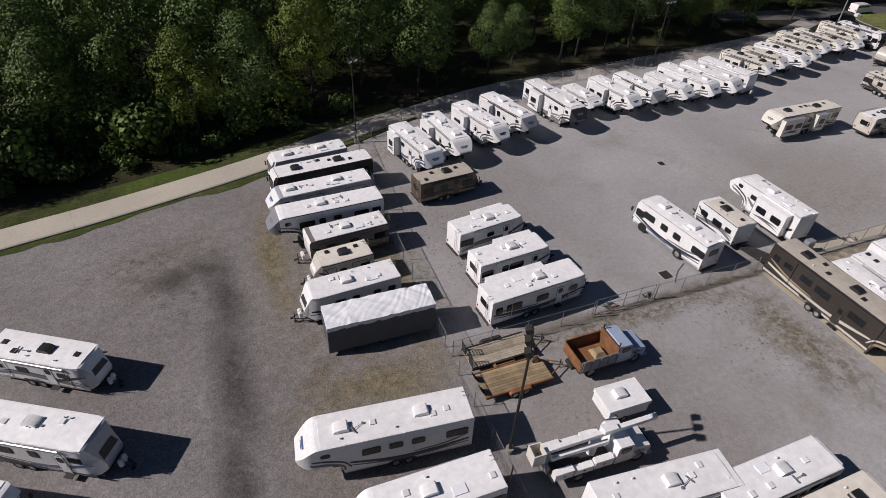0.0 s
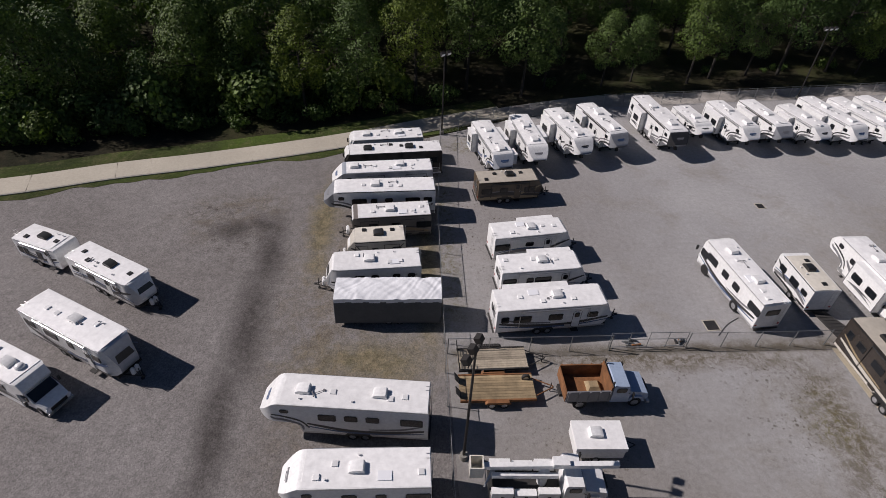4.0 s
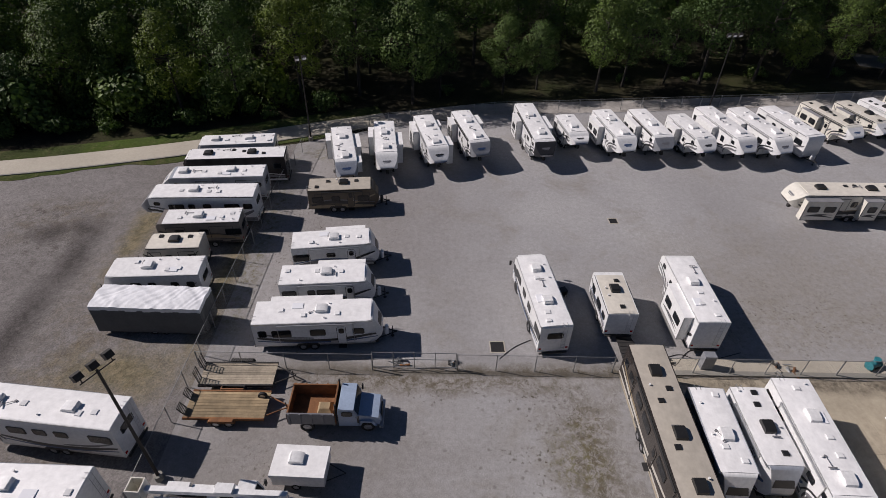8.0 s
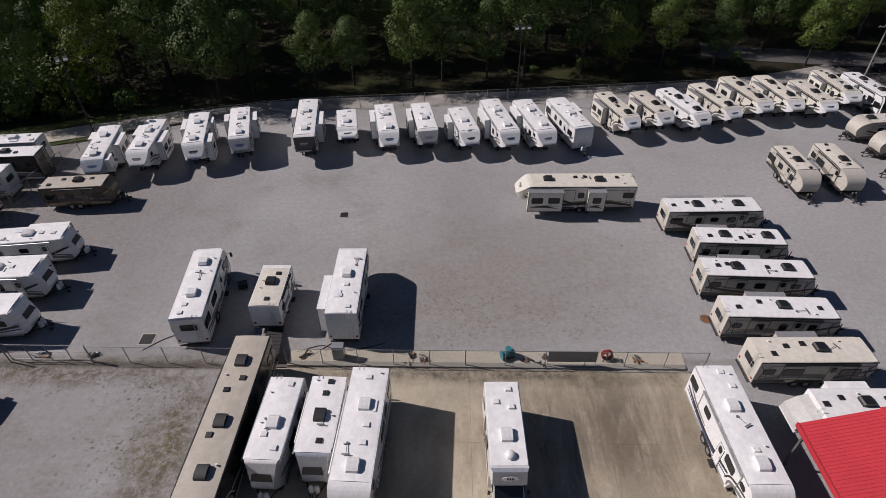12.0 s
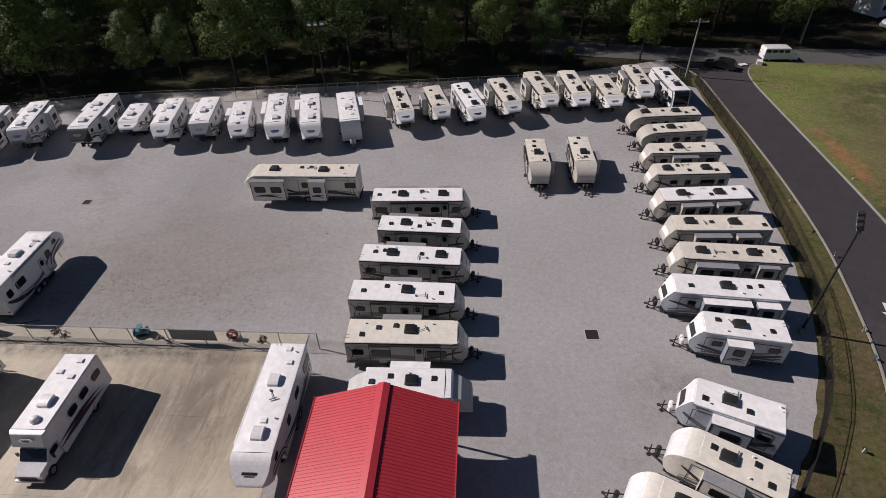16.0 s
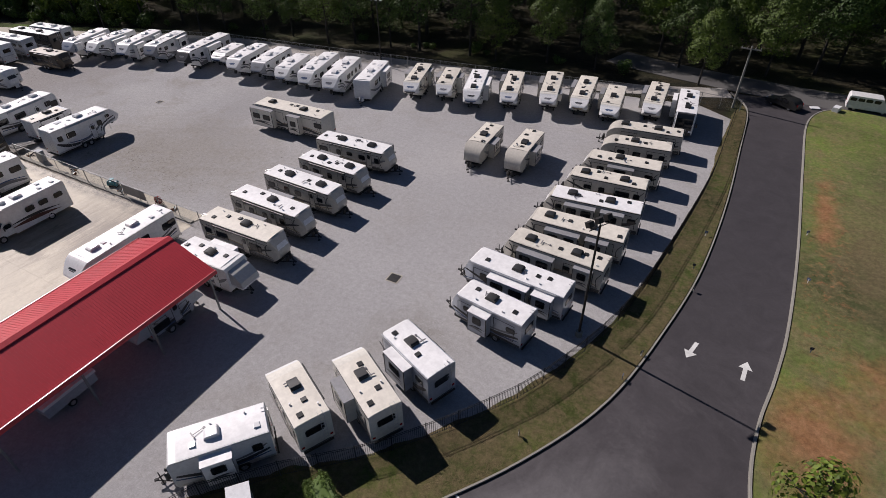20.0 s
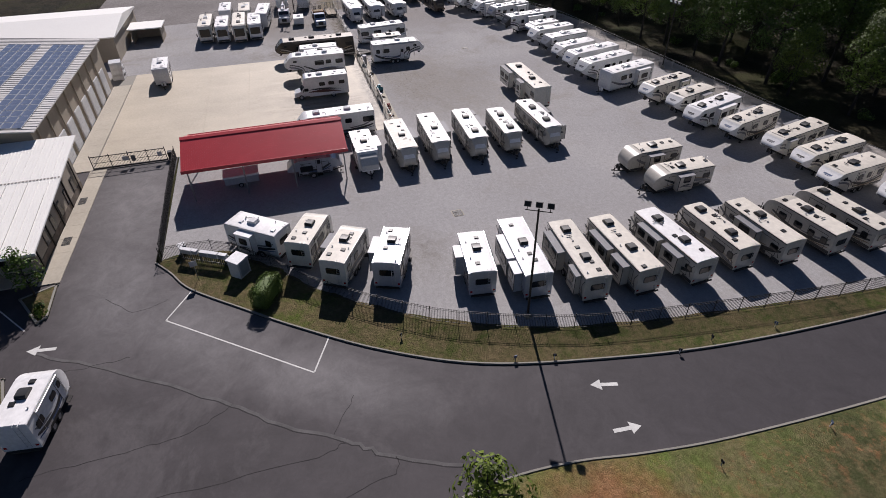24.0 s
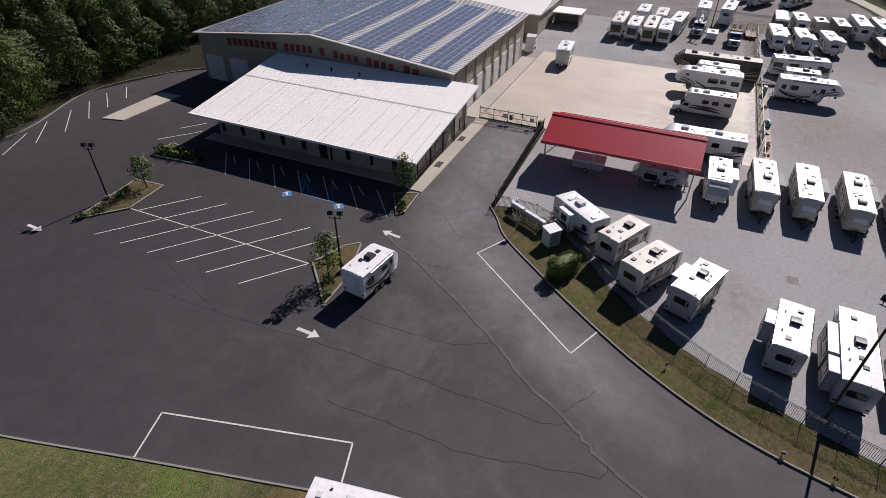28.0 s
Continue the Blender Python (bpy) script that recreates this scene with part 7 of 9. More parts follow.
camper("fifth_wheel", 50.16, 20.70, 91, 9.2, 2.5, 3.54, "fifth", "fifth", "white", slides=((1, -0.2, 3.9),), ac="w", seed=57, label="white fifth-wheel trailer with a large side slide-out", category=FW, group=G, n_ac=1)

# on the concrete yard
G = "campers on the concrete yard"
camper("fifth_wheel", 44.14, 6.76, -90, 13.8, 2.6, 3.7, "fifth", "fifth", "bus", ac="b", seed=58, label="long black and brown fifth-wheel trailer with a tan roof", category=FW, group=G, n_ac=3, ladder=False)
camper("travel_trailer", 47.32, 6.90, -92, 6.8, 2.4, 3.2, "travel", "rake", "greyside", seed=59, label="silver-sided travel trailer with a white roof", category=TT, group=G)
camper("travel_trailer", 50.32, 7.20, -91, 6.4, 2.4, 3.2, "travel", "rake", "whitesilver", ac="b", seed=60, label="white travel trailer with a lettered silver nose", category=TT, group=G)
camper("fifth_wheel", 53.11, 5.88, -92, 9.8, 2.55, 3.75, "fifth", "fifth", "white", seed=61, label="tall white fifth-wheel trailer with roof hatches", category=FW, group=G, n_ac=2)
camper("fifth_wheel", 77.51, 6.38, -89, 10.2, 2.55, 3.5, "fifth", "fifth", "white", seed=62, label="white fifth-wheel trailer beside the carport", category=FW, group=G, n_ac=2)

# storage yard, west side
G = "campers in the storage yard"
camper("travel_trailer", -17.49, 21.95, -31, 8.0, 2.4, 2.92, "travel", "rake", "white", ac="b", seed=63, label="white travel trailer with a dark winged badge", category=TT, group=G)
camper("travel_trailer", -17.08, 15.04, -30, 9.4, 2.55, 3.39, "travel", "rake", "whitesilver", ac="w", seed=64, label="tall white travel trailer with a bluish nose", category=TT, group=G)
camper("travel_trailer", -24.64, 25.87, -24, 5.0, 2.3, 2.68, "travel", "flat", "white", ac="b", seed=65, label="small white travel trailer in the storage yard", category=TT, group=G)
camper("fifth_wheel", 3.47, 7.79, 174, 11.2, 2.5, 3.7, "fifth", "fifth", "white", seed=66, label="long white fifth-wheel trailer with brown roof stains", category=FW, group=G, n_ac=2)
camper("fifth_wheel", 4.46, 2.54, 179, 9.0, 2.55, 3.5, "fifth", "fifth", "white", seed=67, label="white fifth-wheel trailer beside the light pole", category=FW, group=G, n_ac=1)
camper("travel_trailer", 18.0, -1.8, -6, 9.2, 2.45, 3.3, "travel", "flat", "white", seed=68, label="plain white travel trailer behind the bucket truck", category=TT, group=G, n_ac=1)
camper("travel_trailer", 47.91, -18.83, 5, 6.2, 2.4, 3.1, "travel", "flat", "white", seed=69, label="lone white travel trailer on the concrete yard", category=TT, group=G)
G = "motorhomes in the back lot"
camper("motorhome", 23.98, -13.03, 0, 9.6, 2.5, 3.4, "classa", "bus", "cream", seed=70, label="pale motorhome with a dark front", category=MH, group=G, n_ac=2)
camper("motorhome", 25.19, -9.81, 0, 8.4, 2.4, 3.2, "classa", "bus", "white", seed=71, label="small white motorhome in the back lot", category=MH, group=G)
camper("motorhome", 25.24, -6.53, 0, 10.4, 2.45, 3.4, "classa", "bus", "cream", ac="b", seed=72, label="cream motorhome with black roof units", category=MH, group=G, n_ac=2)
camper("motorhome", 25.18, -3.57, 0, 9.0, 2.45, 3.2, "classa", "bus", "white", seed=73, label="white motorhome at the end of the back lot", category=MH, group=G)
camper("travel_trailer", 12.6, -9.6, 0, 7.4, 2.4, 3.1, "travel", "flat", "white", seed=74, label="white trailer behind the motorhomes", category=TT, group=G)
camper("travel_trailer", 14.2, -5.6, 0, 7.4, 2.4, 3.1, "travel", "flat", "cream", seed=75, label="cream trailer behind the motorhomes", category=TT, group=G)
# parking lot and field
G = "campers by the parking lot"
camper("travel_trailer", 117.57, -19.51, 173, 5.4, 2.4, 3.05, "travel", "round", "white", ac="b", seed=76, label="small white travel trailer parked on asphalt", category=TT, group=G)
camper("travel_trailer", 135.68, 6.62, -150, 6.4, 2.3, 2.9, "travel", "round", "white", seed=77, label="white travel trailer on a gravel patch by the field", category=TT, group=G)
camper("travel_trailer", 138.24, 2.17, -150, 7.4, 2.4, 3.0, "travel", "round", "white", seed=78, label="white travel trailer dappled by tree shade", category=TT, group=G)
camper("travel_trailer", 138.06, -8.92, 100, 5.6, 2.4, 3.0, "travel", "flat", "white", seed=79, label="white trailer at the edge of the drive", category=TT, group=G)
sheet("ground_gravel_patch", [(133.2, 5.6), (134.6, 8.0), (137.4, 10.2), (141, 10.6), (144.6, 8), (145, -2), (141, -4.6), (136.3, -4.2), (134.2, -0.5)], 0.105, M_YARD, "gravel patch beside the drive", "gravel patch")
# under the carport
G = "campers under the carport"
tr = camper("travel_trailer", 87.34, 2.53, 90, 4.0, 2.2, 2.5, "travel", "flat", "greyside", ac="b", seed=80, label="white folding camper in the carport shade", category=TT, group=G, awning=False)
for s in (1, -1):
    bm = bmesh.new()
    side_shape(bm, [(s * 2.02, 1.05), (s * 3.25, 1.15), (s * 3.2, 1.45), (s * 2.6, 2.1), (s * 2.02, 2.35)], -0.95, 0.95)
    soften(bm, 0.06, 2)
    part("tent_end", bm, M_SILVER, tr, "grey canvas tent end")

# ---- cab-over motorhomes ----


def class_c(x, y, yaw, L, W, H, look_set, label, group, seed):
    body_m, roof_m, cap_m, marks = SETS[look_set]
    t = thing("motorhome", x, y, yaw, 0, label, "motorhome", group)
    hw = W / 2
    f = L / 2
    bm = bmesh.new()
    side_shape(bm, [(-f, 0.45), (f - 2.1, 0.45), (f - 2.1, 1.95), (f - 1.5, 2.0), (f - 1.25, 2.4), (f - 1.6, H - 0.08), (f - 1.85, H), (-f + 0.05, H), (-f, H - 0.1)], -hw, hw)
    for q in bm.verts:
        if q.co.x > f - 1.7:
            q.co.y *= 0.9
    soften(bm, 0.12, 3)
    for fc in bm.faces:
        if fc.calc_center_median().x > f - 1.9 and fc.calc_center_median().z > 1.9:
            fc.material_index = 1
    part("body", bm, (body_m, cap_m), t)
    bm = bmesh.new()
    box(bm, -f + 0.08, f - 1.95, -hw + 0.06, hw - 0.06, H - 0.02, H + 0.05)
    soften(bm, 0.02, 1)
    part("roof", bm, roof_m, t)
    bm = bmesh.new()
    side_shape(bm, [(f - 2.15, 0.5), (f, 0.5), (f + 0.02, 1.0), (f - 0.1, 1.12), (f - 0.9, 1.3), (f - 1.45, 1.97), (f - 2.15, 1.97)], -0.98, 0.98)
    for q in bm.verts:
        if q.co.x > f - 0.3:
            q.co.y *= 0.86
        elif q.co.z > 1.9:
            q.co.y *= 0.92
    soften(bm, 0.1, 3)
    part("cab", bm, cap_m if cap_m is M_GREYCAP else M_WHITE, t)
    if cap_m is M_SILVER or cap_m is M_GREYCAP:
        # pale oval emblem with three dark marks on the cap
        tilt = Matrix.Translation((f - 1.36, 0, (2.4 + H) / 2 + 0.05)) @ Matrix.Rotation(-math.atan2(0.35, H - 2.48), 4, "Y")
        bm = bmesh.new()
        bar(bm, (0, 0, 0), (0.03, 0, 0), 0.5, 24)
        bmesh.ops.scale(bm, vec=(1, 1, 0.34), verts=bm.verts)
        badge = part("emblem", bm, M_WHITE, t, "", tilt)
        for k in (-1, 0, 1):
            bm = bmesh.new()
            side_shape(bm, [(0.028, -0.07), (0.04, -0.07), (0.04, 0.07), (0.028, 0.07)], k * 0.16 - 0.05, k * 0.16 + 0.05)
            part("emblem_mark", bm, M_BLACK, badge)
    bm = bmesh.new()
    side_shape(bm, [(f - 0.92, 1.33), (f - 0.87, 1.35), (f - 1.38, 1.95), (f - 1.44, 1.95)], -0.88, 0.88)
    part("windscreen", bm, M_GLASS, t)
    bm = bmesh.new()
    box(bm, f, f + 0.04, -0.6, 0.6, 0.65, 0.95)
    part("grille", bm, M_BLACK, t)
    bm = bmesh.new()
    box(bm, f - 0.02, f + 0.12, -0.95, 0.95, 0.45, 0.62)
    part("bumper", bm, M_TRIM, t)
    for s in (1, -1):
        bm = bmesh.new()
        box(bm, f - 0.05, f + 0.03, s * 0.78 - 0.14, s * 0.78 + 0.14, 0.75, 0.98)
        part("headlight", bm, M_LENS, t)
        put("side_window", plate(0.7, 0.45, M_BLACK, M_GLASS), t, Matrix.Translation((f - 1.7, s * 0.985, 1.5)) @ (LEFT if s > 0 else Matrix()))
        bm = bmesh.new()
        bar(bm, (f - 1.35, s * 0.95, 1.4), (f - 1.25, s * 1.2, 1.45), 0.02, 5)
        box(bm, f - 1.3, f - 1.2, s * 1.22 - 0.08, s * 1.22 + 0.08, 1.3, 1.65)
        part("mirror", bm, M_BLACK, t)
        for wx, w in ((f - 0.85, 0.24), (-f + L * 0.3, 0.4)):
            wheel(t, wx, s * (hw - 0.2 if w > 0.3 else 0.85), 0.38, w)
        for k, xx in enumerate((-f + 1.0, -f + 2.6, -f + 4.0)):
            put("window", plate(0.9, 0.55, M_BLACK, M_GLASS), t, Matrix.Translation((xx, s * (hw + 0.005), H - 1.1)) @ (LEFT if s > 0 else Matrix()))
        for k in range(2):
            stripe(t, L * 0.6, 0.3 * -s, 0.42 - 0.15 * k, 0.15, marks[k], Matrix.Translation((-0.4, s * (hw + 0.004 + 0.004 * k), 1.0 + 0.35 * k)) @ (LEFT if s > 0 else Matrix()))
        bm = bmesh.new()
        box(bm, -f - 0.02, -f + 0.01, s * (hw - 0.2) - 0.1, s * (hw - 0.2) + 0.1, 0.8, 1.0)
        part("tail_light", bm, M_REDLENS, t)
    bm = bmesh.new()
    box(bm, -f + 0.1, f - 0.2, -0.6, 0.6, 0.35, 0.5)
    part("chassis", bm, M_CHASSIS, t)
    put("air_conditioner", kept(("ac", "w"), lambda: ac_mesh(M_WHITE)), t, pose(0.1, 0, H + 0.04))
    for xx, yy in ((-f + 0.7, 0.4), (-f + 1.7, -0.5), (-f + 2.1, 0.5)):
        put("roof_vent", kept(("vent", "w"), lambda: vent_mesh(M_WHITE)), t, pose(xx, yy, H + 0.04))
    bm = bmesh.new()
    bmesh.ops.create_uvsphere(bm, u_segments=14, v_segments=8, radius=0.33)
    bmesh.ops.scale(bm, vec=(1, 1, 0.65), verts=bm.verts)
    part("dish_dome", bm, M_WHITE, t, "white satellite dome", pose(f - 2.6, 0.1, H + 0.15))
    bm = bmesh.new()
    for dy in (0, 0.32):
        bar(bm, (-f - 0.1, -hw + 0.4 + dy, 0.8), (-f - 0.1, -hw + 0.4 + dy, H + 0.1), 0.016, 5)
    for k in range(6):
        bar(bm, (-f - 0.1, -hw + 0.4, 1.0 + k * 0.36), (-f - 0.1, -hw + 0.72, 1.0 + k * 0.36), 0.014, 5)
    part("ladder", bm, M_TRIM, t)
    return t


class_c(62.4, 5.9, -89, 8.2, 2.35, 3.35, "greycap", "silver and white cab-over motorhome with a satellite dome", "campers on the concrete yard", 1)
class_c(-20.0, 11.4, -28, 7.6, 2.3, 3.1, "white", "white cab-over motorhome in the storage yard", "campers in the storage yard", 2)

# ---- work trucks and flat trailers ----


def flat_trailer(x, y, yaw, L, W, label, ramps, steel, deck):
    t = thing("flatbed_trailer", x, y, yaw, 0, label, "trailer", "flatbed trailers")
    n = 9
    for k in range(n):
        bm = bmesh.new()
        y0 = -W / 2 + 0.12 + k * (W - 0.24) / n
        box(bm, -L / 2, L / 2, y0 + 0.008, y0 + (W - 0.24) / n - 0.008, 0.62, 0.67)
        part("plank", bm, deck, t)
    for s in (1, -1):
        bm = bmesh.new()
        box(bm, -L / 2, L / 2, s * W / 2 - 0.12 if s > 0 else -W / 2, s * W / 2 if s > 0 else -W / 2 + 0.12, 0.5, 0.72)
        part("side_rail", bm, steel, t)
        for wx in (-0.5, 0.4):
            wheel(t, wx, s * (W / 2 + 0.14), 0.34, 0.2)
        bm = bmesh.new()
        side_shape(bm, [(-1.0, 0.6), (-0.85, 0.78), (0.75, 0.78), (0.9, 0.6), (0.9, 0.56), (-1.0, 0.56)], s * (W / 2 + 0.02) if s > 0 else -W / 2 - 0.28, s * (W / 2 + 0.28) if s > 0 else -W / 2 - 0.02)
        part("mudguard", bm, steel, t)
    for k in range(6):
        bm = bmesh.new()
        xx = -L / 2 + 0.2 + k * (L - 0.4) / 5
        box(bm, xx - 0.04, xx + 0.04, -W / 2 + 0.1, W / 2 - 0.1, 0.5, 0.6)
        part("cross_member", bm, steel, t)
    for s in (1, -1):
        bm = bmesh.new()
        bar(bm, (L / 2, s * 0.8, 0.55), (L / 2 + 1.5, 0.03 * s, 0.55), 0.05, 6)
        part("drawbar", bm, steel, t)
    bm = bmesh.new()
    bar(bm, (L / 2 + 1.3, 0, 0.05), (L / 2 + 1.3, 0, 1.0), 0.045, 8)
    part("jack", bm, M_CHASSIS, t)
    for s in (1, -1):
        bm = bmesh.new()
        x1, z1 = -L / 2 - 0.45 * (1 - ramps) - 0.1, 0.75 + 1.2 * ramps
        for q in (-0.28, 0.28):
            bar(bm, (-L / 2 + 0.05, s * 0.62 + q, 0.7), (x1, s * 0.62 + q, z1), 0.035, 5)
        bar(bm, (-L / 2 + 0.05, s * 0.62 - 0.28, 0.7), (-L / 2 + 0.05, s * 0.62 + 0.28, 0.7), 0.03, 5)
        rp = part("ramp", bm, M_IRON, t)
        for k in range(6):
            f = (k + 0.8) / 6
            bm = bmesh.new()
            xx, zz = -L / 2 + 0.05 + (x1 + L / 2 - 0.05) * f, 0.7 + (z1 - 0.7) * f
            bar(bm, (xx, s * 0.62 - 0.28, zz), (xx, s * 0.62 + 0.28, zz), 0.03, 5)
            part("rung", bm, M_IRON, rp)
    if ramps < 0.7:
        wheel(t, L / 2 - 0.5, 0.7, 0.33, 0.2, 0.78)
    return t


flat_trailer(14.2, 12.8, 1, 5.4, 2.2, "weathered plank flatbed trailer with black ramps raised", 1.0, M_CHASSIS, M_WOODGREY)
flat_trailer(14.2, 10.1, 0, 5.6, 2.4, "rusty orange-framed plank flatbed trailer with a spare wheel", 0.5, M_RUST, M_WOOD)


def truck_cab(t, x0, paint_m, w=1.1, zb=0.7):
    """A bonneted truck cab, nose at +x; x0: the cab's back."""
    bm = bmesh.new()
    side_shape(bm, [(x0, zb), (x0 + 1.35, zb), (x0 + 1.35, 1.75), (x0 + 1.1, 2.5), (x0 + 0.1, 2.55), (x0, 2.4)], -w, w)
    soften(bm, 0.08, 2)
    part("cab", bm, paint_m, t)
    bm = bmesh.new()
    side_shape(bm, [(x0 + 1.3, zb + 0.1), (x0 + 2.75, zb), (x0 + 2.85, 1.2), (x0 + 2.7, 1.5), (x0 + 1.3, 1.75)], -w + 0.15, w - 0.15)
    soften(bm, 0.12, 2)
    part("bonnet", bm, paint_m, t)
    bm = bmesh.new()
    side_shape(bm, [(x0 + 1.34, 1.8), (x0 + 1.37, 1.8), (x0 + 1.14, 2.42), (x0 + 1.1, 2.42)], -w + 0.12, w - 0.12)
    part("windscreen", bm, M_GLASS, t)
    bm = bmesh.new()
    box(bm, x0 + 2.82, x0 + 2.9, -0.5, 0.5, 0.75, 1.35)
    part("grille", bm, M_BLACK, t)
    bm = bmesh.new()
    box(bm, x0 + 2.75, x0 + 3.0, -w, w, 0.5, 0.72)
    soften(bm, 0.03, 1)
    part("bumper", bm, M_TRIM, t)
    for s in (1, -1):
        put("side_window", plate(0.75, 0.5, M_BLACK, M_GLASS), t, Matrix.Translation((x0 + 0.62, s * (w + 0.004), 2.05)) @ (LEFT if s > 0 else Matrix()))
        bm = bmesh.new()
        box(bm, x0 + 2.78, x0 + 2.88, s * 0.7 - 0.12, s * 0.7 + 0.12, 1.0, 1.2)
        part("headlight", bm, M_LENS, t)
        bm = bmesh.new()
        side_shape(bm, [(x0 + 1.35, 0.75), (x0 + 1.5, 1.25), (x0 + 2.3, 1.25), (x0 + 2.6, 0.75), (x0 + 2.4, 0.75), (x0 + 2.2, 1.1), (x0 + 1.65, 1.1), (x0 + 1.5, 0.75)], s * w - 0.3 if s > 0 else -w, s * w if s > 0 else -w + 0.3)
        part("mudguard", bm, paint_m, t)
        bm = bmesh.new()
        bar(bm, (x0 + 1.2, s * w, 1.7), (x0 + 1.4, s * (w + 0.25), 1.9), 0.02, 5)
        box(bm, x0 + 1.35, x0 + 1.45, s * (w + 0.27) - 0.1, s * (w + 0.27) + 0.1, 1.6, 2.1)
        part("mirror", bm, M_BLACK, t)
        wheel(t, x0 + 1.95, s * (w - 0.2), 0.48, 0.28)


dump = thing("dump_truck", 21.2, 9.6, 0, 0, "pale blue-cab dump truck with a rusty open bed", "truck")
truck_cab(dump, 1.1, M_BLUE)
bm = bmesh.new()
box(bm, -2.3, 0.9, -1.15, 1.15, 1.05, 1.13)
part("bed_floor", bm, M_RUST, dump)
for s in (1, -1):
    bm = bmesh.new()
    box(bm, -2.3, 0.9, s * 1.2 - 0.05, s * 1.2 + 0.05, 1.05, 2.2)
    for k in range(5):
        box(bm, -2.2 + k * 0.75, -2.1 + k * 0.75, s * 1.28 - 0.04, s * 1.28 + 0.04, 1.05, 2.2)
    part("bed_side", bm, M_STRIPE_G if s < 0 else M_RUST, dump, "dented grey bed side")
for xx, h in ((-2.3, 2.0), (0.9, 2.6)):
    bm = bmesh.new()
    box(bm, xx - 0.05, xx + 0.05, -1.2, 1.2, 1.05, h)
    part("bed_end", bm, M_RUST, dump)
bm = bmesh.new()
v = box(bm, -0.5, 0.6, -0.6, 0.5, 1.14, 1.5)
for q in v[4:]:
    q.co.x *= 0.6
    q.co.y *= 0.5
soften(bm, 0.1, 2)
part("load", bm, M_WOOD, dump, "small heap of planks in the bed")
bm = bmesh.new()
box(bm, -2.5, 3.7, -0.45, 0.45, 0.6, 0.95)
part("chassis", bm, M_CHASSIS, dump)
for s in (1, -1):
    wheel(dump, -1.1, s * 0.9, 0.5, 0.5)
    bm = bmesh.new()
    bar(bm, (0.98, s * 1.05, 1.2), (0.98, s * 1.05, 3.0), 0.06, 8)
    part("stack_pipe", bm, M_CHASSIS, dump)

bucket = thing("bucket_truck", 16.6, 2.5, -2.5, 0, "white utility bucket truck with a folded boom", "truck")
truck_cab(bucket, 0.6, M_WHITE)
bm = bmesh.new()
box(bm, -4.0, 0.5, -0.45, 0.45, 0.6, 0.95)
part("chassis", bm, M_CHASSIS, bucket)
bm = bmesh.new()
box(bm, -4.0, 0.45, -1.15, 1.15, 0.95, 1.05)
part("deck", bm, M_CHASSIS, bucket)
for s in (1, -1):
    for k in range(3):
        bm = bmesh.new()
        box(bm, -3.9 + k * 1.45, -2.55 + k * 1.45, s * 0.95 - 0.22, s * 0.95 + 0.22, 1.0, 1.75 - 0.2 * (k == 1))
        soften(bm, 0.03, 1)
        lk = part("locker", bm, M_WHITE, bucket)
        bm = bmesh.new()
        box(bm, -3.3 + k * 1.45, -3.1 + k * 1.45, s * 1.18 - 0.01, s * 1.18 + 0.01, 1.3, 1.38)
        part("latch", bm, M_BLACK, lk)
    wheel(bucket, -2.0, s * 0.92, 0.48, 0.5)
bm = bmesh.new()
bar(bm, (-0.6, 0, 1.05), (-0.6, 0, 2.5), 0.32, 12)
part("turret", bm, M_WHITE, bucket)
bm = bmesh.new()
v = box(bm, -4.4, 3.9, -0.16, 0.16, 2.75, 3.1)
for q in v:
    if q.co.x > 0:
        q.co.z += 0.25
soften(bm, 0.04, 1)
part("upper_boom", bm, M_WHITE, bucket, "long white box boom")
bm = bmesh.new()
v = box(bm, -3.9, 0.2, -0.42, -0.2, 2.2, 2.55)
soften(bm, 0.04, 1)
part("lower_boom", bm, M_WHITE, bucket)
bm = bmesh.new()
bar(bm, (-0.6, 0.3, 2.2), (-2.6, 0.25, 2.75), 0.07, 8)
part("ram", bm, M_TRIM, bucket)
bm = bmesh.new()
box(bm, -5.3, -4.45, -0.45, 0.45, 2.3, 2.36)
for a, b, c, d in ((-5.3, -5.24, -0.45, 0.45), (-4.51, -4.45, -0.45, 0.45), (-5.24, -4.51, -0.45, -0.39), (-5.24, -4.51, 0.39, 0.45)):
    box(bm, a, b, c, d, 2.3, 3.4)
part("bucket", bm, M_CREAM, bucket, "open cream work basket")
bm = bmesh.new()
for k in range(8):
    bar(bm, (-4.3 + 0.1 * k, -0.5 + 0.13 * k, 1.3 + 0.1 * (k % 3)), (-3.7, 0.5 - 0.12 * k, 2.1), 0.05, 6)
part("outrigger", bm, M_TRIM, bucket, "pale steel linkage and hoses")
bm = bmesh.new()
box(bm, -0.2, 0.8, -0.25, 0.35, 3.15, 3.5)
soften(bm, 0.05, 1)
part("winch_box", bm, M_WHITE, bucket)

pop = thing("folded_camper", 20.4, 5.3, -2, 0, "low off-white folding camper with a roof unit", "folding camper")
bm = bmesh.new()
box(bm, -1.65, 1.65, -1.02, 1.02, 0.5, 1.35)
soften(bm, 0.04, 1)
part("body", bm, M_WHITE, pop)
bm = bmesh.new()
box(bm, -1.72, 1.72, -1.08, 1.08, 1.4, 1.72)
soften(bm, 0.08, 2)
part("roof", bm, M_ROOF_W, pop)
put("air_conditioner", kept(("ac", "w"), lambda: ac_mesh(M_WHITE)), pop, pose(-0.2, 0.1, 1.71))
for s in (1, -1):
    wheel(pop, -0.2, s * 0.95, 0.3, 0.18)
bm = bmesh.new()
bar(bm, (1.6, 0.6, 0.45), (2.8, 0, 0.45), 0.04, 6)
